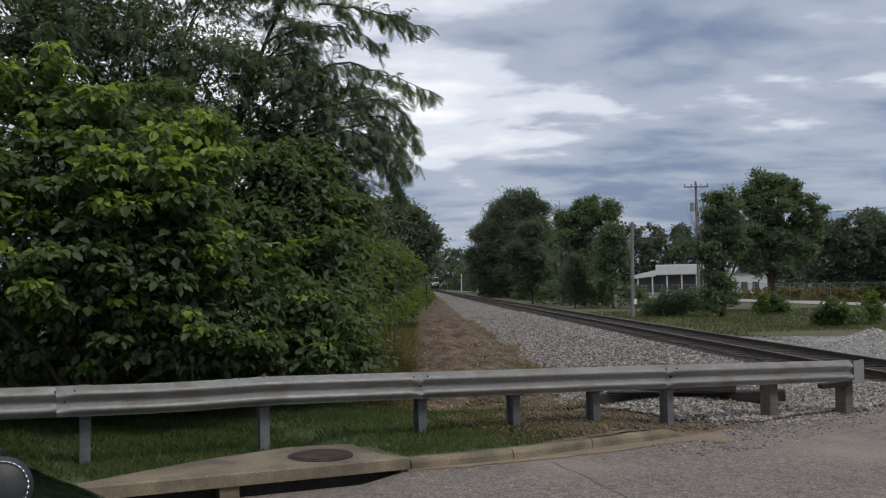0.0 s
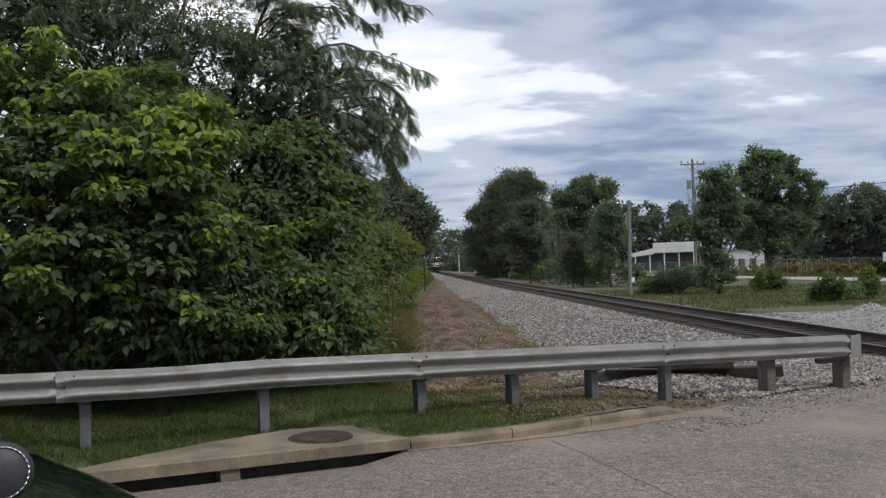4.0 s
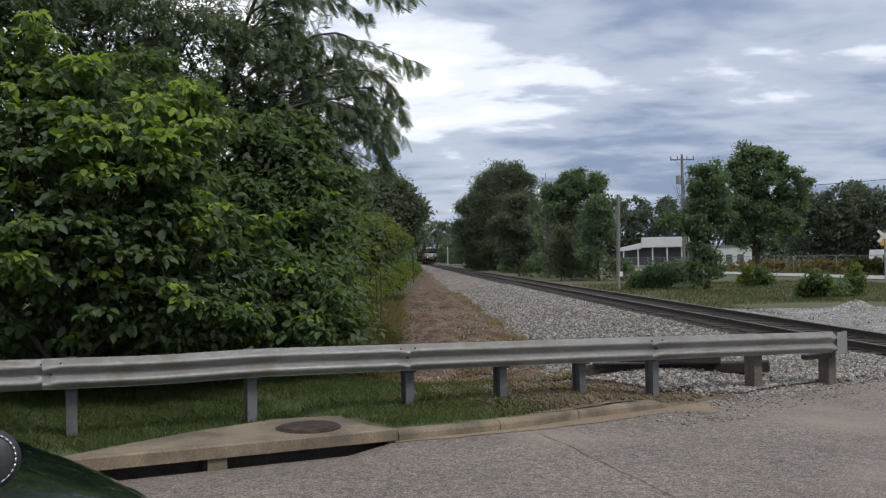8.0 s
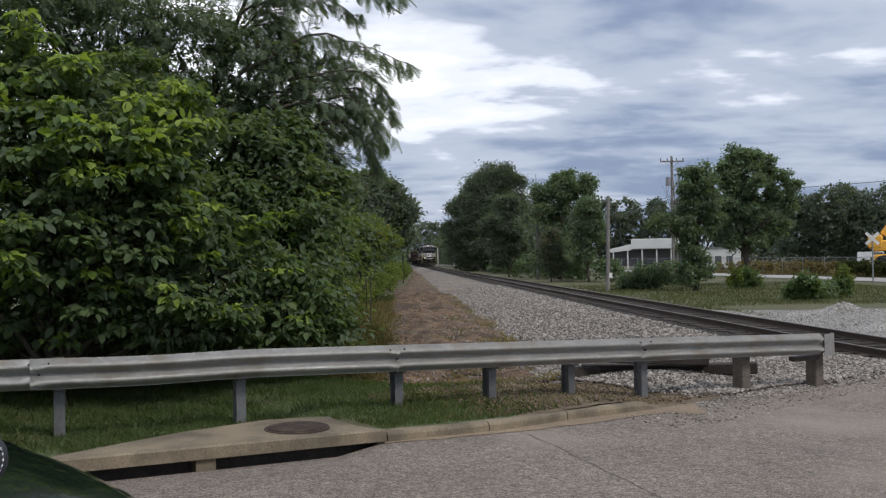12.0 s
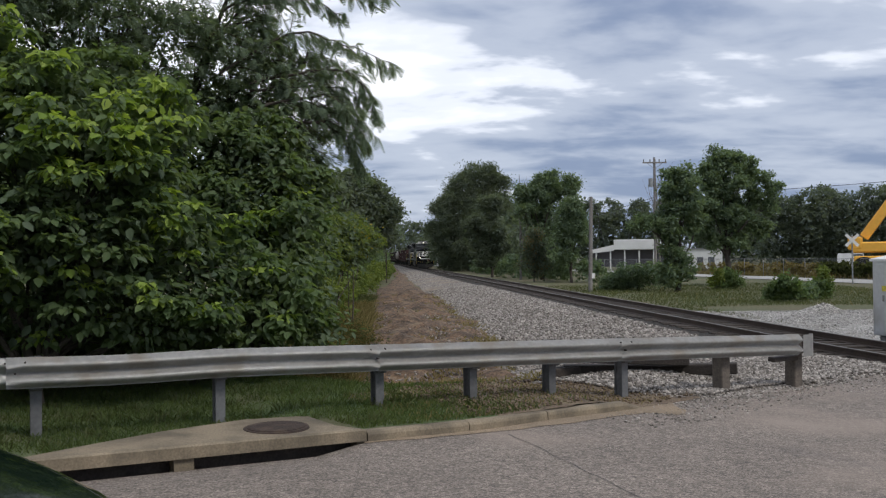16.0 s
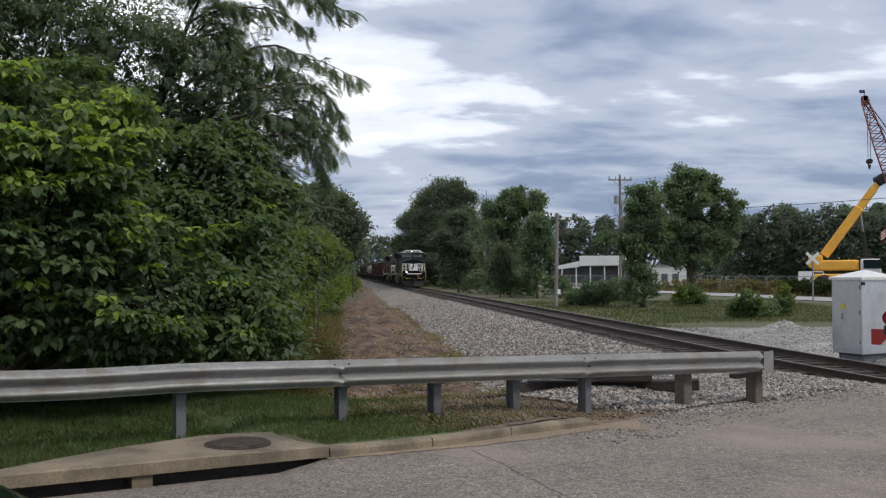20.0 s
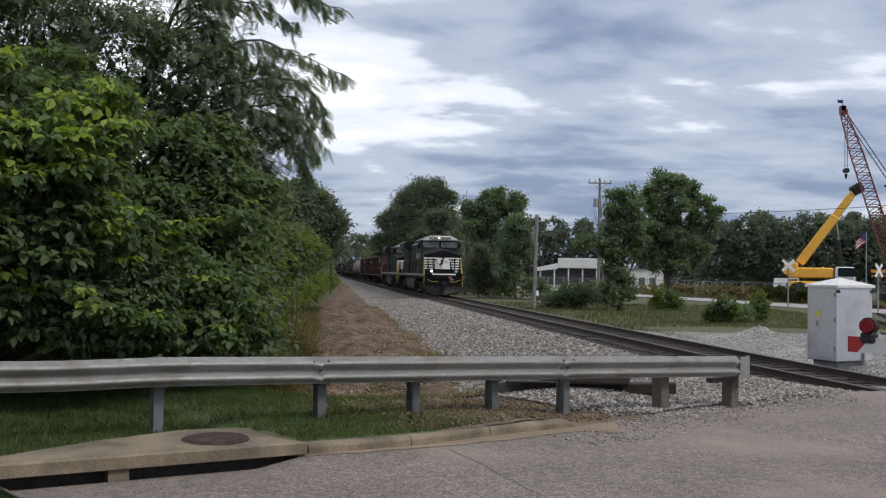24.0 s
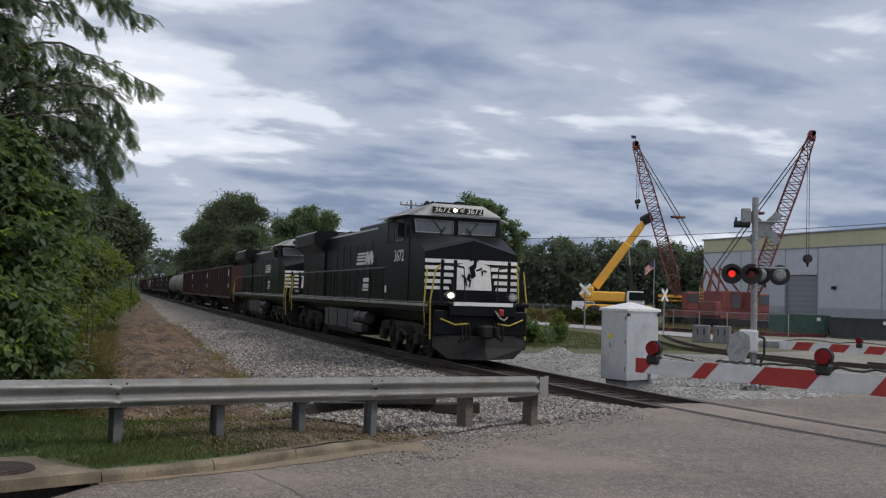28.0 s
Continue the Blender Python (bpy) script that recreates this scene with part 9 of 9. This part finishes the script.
def stones():
    """Loose stones on the apron and bank; too many and too small to count."""
    rng = np.random.default_rng(55)
    ico = bmesh.new()
    bmesh.ops.create_icosphere(ico, subdivisions=1, radius=1.0)
    base = np.array([v.co[:] for v in ico.verts])
    faces = tuple(tuple(v.index for v in f.verts) for f in ico.faces)
    ico.free()

    def scatter(name, n, fn, r0, r1, mat, label, sink=0.3):
        at = np.array([fn(rng) for _ in range(n)])
        r = rng.uniform(r0, r1, n)
        B = base[None] * (1 + 0.28 * rng.normal(size=(n, len(base), 1))) * (rng.uniform(0.6, 1.3, (n, 3)) * r[:, None] * [1, 1, 0.75])[:, None]
        a = rng.random(n) * math.tau
        ca, sa = np.cos(a)[:, None], np.sin(a)[:, None]
        V = np.stack([B[..., 0] * ca - B[..., 1] * sa, B[..., 0] * sa + B[..., 1] * ca, B[..., 2]], 2) + at[:, None]
        V[..., 2] += (r * sink)[:, None]
        ob = new(name, quads_mesh(name, V, len(base), faces, M[mat]))
        tagged(ob, label, "stones", kind="stuff")

    def apron(g):
        s = 8.9 + 7.0 * g.random() ** 0.9
        n = street_edge(s) + 0.1 + (2.3 + 0.2 * max(0.0, s - 12)) * g.random() ** 1.2 - 0.6 * g.random() ** 2.5 + 0.9 * smooth01((10.2 - s) / 1.2)
        x, y = street(s, n)
        return x, y, max(ground_z(x, y) + 0.04 + 0.11 * smooth01((n - street_edge(s) - 0.45) / 1.4) * smooth01((s - 8.6) / 1.5), road_z(x, y) - 0.01)

    def bank(g):
        y = 15.5 + 52 * g.random() ** 1.6
        k = g.random()
        w = bank_width(y)
        d = -1.7 - (w - 1.9 + 3.2 * g.random() ** 3) * k
        z = track_z(y) - 0.20
        foot = ground_z(track_x(y) - w, y) - 0.05
        kk = (-d - 1.55) / (w - 1.55)
        return track_x(y) + d, y, z * (1 - kk) + foot * kk + 0.32 * kk * (1 - kk)
    scatter("apron_stones", 15000, apron, 0.012, 0.033, "stone", "pale crushed stones at the end of the guardrail")
    scatter("bank_stones", 52000, bank, 0.020, 0.048, "stone", "grey crushed stones on the ballast bank")

    def spill(g):
        y = 15.6 + 32 * g.random() ** 1.4
        edge = track_x(y) - bank_width(y)
        x = edge + 1.4 - 4.2 * g.random() ** 1.6
        u = min(1.0, max(0.0, (edge + 0.5 - x) / 4.6))
        return x, y, ground_z(x, y) + 0.05 + 0.13 * math.sin(math.pi * u) ** 0.7 * smooth01((y - 15.2) / 3.0)
    scatter("spilled_stones", 2600, spill, 0.014, 0.04, "stone", "ballast stones strewn over the earth path")

    def pad(g):
        y = 20 + 17 * g.random()
        x = track_x(y) + 2.9 + (9.0 + 0.1 * y) * g.random()
        return x, y, ground_z(x, y) + 0.06
    scatter("pad_stones", 4500, pad, 0.015, 0.045, "gravel_white", "pale loose stones on the gravel pad")

    def grit(g):
        s = 7.2 + 7.5 * g.random()
        n = street_edge(s) + 0.06 - 1.1 * g.random() ** 2.4
        x, y = street(s, n)
        return x, y, road_z(x, y)
    def litter(g):
        s = 5.6 + 4.0 * g.random()
        x, y = street(s, street_edge(s) + 0.2 + 2.4 * g.random())
        return x, y, ground_z(x, y, False) + 0.035
    scatter("soil_grit", 1500, litter, 0.008, 0.026, "soil", "small clods and pebbles on the bare soil")
    scatter("road_grit", 2600, grit, 0.006, 0.018, "stone", "grit scattered on the street edge")

    def dirt_lumps(g):
        y = 15 + 40 * g.random() ** 1.4
        x = track_x(y) - bank_width(y) + 0.3 - 4.0 * g.random()
        return x, y, ground_z(x, y) + 0.04
    scatter("dirt_lumps", 2400, dirt_lumps, 0.015, 0.055, "dirt", "clods of bare earth on the path")


MIRROR = (-1.88, 3.70, 1.06)


def parked_car():
    """Dark green saloon; only its hood comes into view."""
    c = thing("parked_car", pose(-3.02, 4.27, 0.02, 0, 0, -34), "dark green glossy car parked at the street side", "car")
    P = lambda n, bm, m, lab="", **k: part(n, bm, M[m], c, lab, **k)

    def loft(secs, close=True):
        bm = bmesh.new()
        prev = None
        for x, prof in secs:
            ring = [bm.verts.new((x, y, z)) for y, z in prof]
            if prev:
                n = len(ring)
                for i in range(n - 1):
                    bm.faces.new((prev[i], ring[i], ring[i + 1], prev[i + 1]))
            prev = ring
        return bm

    def deck(x, zc, w):
        return (x, [(-w, 0.45), (-w, zc - 0.20), (-w + 0.05, zc - 0.09), (-w + 0.16, zc - 0.035), (-0.4, zc), (0, zc + 0.008), (0.4, zc), (w - 0.16, zc - 0.035), (w - 0.05, zc - 0.09), (w, zc - 0.20), (w, 0.45)])
    P("body", loft([deck(-3.1, 0.92, 0.84), deck(-2.2, 0.98, 0.88), deck(0.45, 0.99, 0.89)]), "car_green", smooth=True)
    P("hood", loft([deck(0.46, 0.985, 0.89), deck(0.75, 0.955, 0.89), deck(1.05, 0.92, 0.88), deck(1.35, 0.87, 0.87), deck(1.6, 0.82, 0.84), deck(1.78, 0.74, 0.79), deck(1.84, 0.52, 0.70)]), "car_green", "dark green glossy hood", smooth=True)
    bm = loft([(-1.9, [(-0.7, 0.95), (-0.52, 1.33), (0.52, 1.33), (0.7, 0.95)]), (-1.0, [(-0.74, 0.97), (-0.56, 1.42), (0.56, 1.42), (0.74, 0.97)]), (-0.55, [(-0.76, 0.98), (-0.58, 1.38), (0.58, 1.38), (0.76, 0.98)]), (0.22, [(-0.76, 0.96), (-0.72, 1.0), (0.72, 1.0), (0.76, 0.96)])])
    P("cabin_glass", bm, "car_glass", "dark tinted windscreen and windows", smooth=False)
    bm = bmesh.new()
    pipe(bm, [(x - 0.3, y, z) for x, y, z in ((-0.25, 0.60, 1.39), (0.2, 0.68, 1.17), (0.46, 0.735, 1.03), (0.545, 0.72, 1.0), (0.56, 0, 1.02), (0.545, -0.72, 1.0), (0.46, -0.735, 1.03), (-0.25, -0.60, 1.39))], 0.022, 6)
    P("windscreen_trim", bm, "plastic_dark", "dark windscreen trim")
    bm = bmesh.new()
    pipe(bm, [(0.32, -0.5, 1.01), (0.28, 0.1, 1.03)], 0.012, 5)
    P("wiper", bm, "plastic_dark")
    bm = bmesh.new()
    box(bm, (-1.15, 0, 1.425), (1.1, 1.05, 0.03), None, 0.01)
    P("roof", bm, "car_green")
    for s in (-1, 1):
        bm = bmesh.new()
        box(bm, (-0.45, s * 0.96, 1.03), (0.12, 0.2, 0.13), None, 0.04)
        P("wing_mirror", bm, "car_green")
        for x in (-2.2, 1.15):
            bm = bmesh.new()
            rod(bm, (x, s * 0.68, 0.32 - 0.06), (x, s * 0.88, 0.32 - 0.06), 0.32, seg=20)
            wh = P("wheel", bm, "rubber")
            bm = bmesh.new()
            rod(bm, (x, s * 0.86, 0.26), (x, s * 0.892, 0.26), 0.2, 0.18, 16)
            part("rim", bm, M["chrome"], wh)
    # round fender mirror with a bright rim
    inv = pose(-3.02, 4.27, 0.02, 0, 0, -34).inverted()
    mid = inv @ Vector(MIRROR)
    turn = inv.to_3x3() @ Vector((0.45, -0.88, 0.12))
    m = Matrix.Translation(mid) @ turn.to_track_quat("Z", "Y").to_matrix().to_4x4()
    bm = bmesh.new()
    bmesh.ops.create_uvsphere(bm, u_segments=24, v_segments=12, radius=0.125, matrix=m @ Matrix.Diagonal((1, 1, 0.45, 1)))
    mirror = P("fender_mirror", bm, "plastic_dark", "round dark mirror housing", smooth=True)
    bm = bmesh.new()
    pipe(bm, [m @ Vector((0.104 * math.cos(a * math.tau / 28), 0.104 * math.sin(a * math.tau / 28), 0.034)) for a in range(29)], 0.005, 6)
    part("rim", bm, M["chrome"], mirror, "bright chrome rim", smooth=True)
    bm = bmesh.new()
    rod(bm, mid, (mid.x, mid.y, 0.86), 0.02, seg=8)
    part("stalk", bm, M["plastic_dark"], mirror)
    bm = bmesh.new()
    box(bm, (-0.6, 0, 0.42), (4.6, 1.6, 0.28), None, 0.05)
    P("underbody", bm, "plastic_dark")


far_surfaces()
equipment_box()
gate_near()
gate_far()
crossbuck(33.0, 68.4, 3.75, -20, "white crossbuck sign on a post beyond the railway")
crossbuck(36.6, 62.0, 3.4, 30, "white crossbuck sign by the far road")
utility_pole()
crawler_crane((49.6, 77.2, -0.4), (47.9, 78.5, 2.6), (44.1, 80.7, 17.5), "red lattice-boom crawler crane with a small flag at its tip", -1, 5.6, True)
crawler_crane((49.4, 71.0, -0.4), (49.3, 69.3, 1.7), (53.35, 66.1, 16.9), "dark red lattice-boom crawler crane with a hanging hook", 1, 10.8, False)
truck_crane()
warehouse()
skip_bin(49.5, 62.8, -38, "bin_green", "dark green steel skip container", 4.8, 1.8)
skip_bin(52.6, 59.2, -38, "bin_black", "black steel skip container", 5.0, 1.7)
office_building()
yard_fence()
yard_clutter()
old_timbers()
footing_block()
stones()
parked_car()


# ---- what moves ----
def motions():
    for ob, behind in TRAIN:
        walk(ob, [(t * 0.5, train_pose(t * 0.5, behind)) for t in range(57)])
    step = 2.0 / 30
    for w, (x, y, z), r in TURNING:
        rows = []
        k = 0
        while k * step < 28.0 + 1e-6:
            t = k * step
            rows.append((t, pose(x, y, z, -math.degrees(SPEED * t / r), 0, 0)))
            k += 1
        walk(w, rows)


motions()
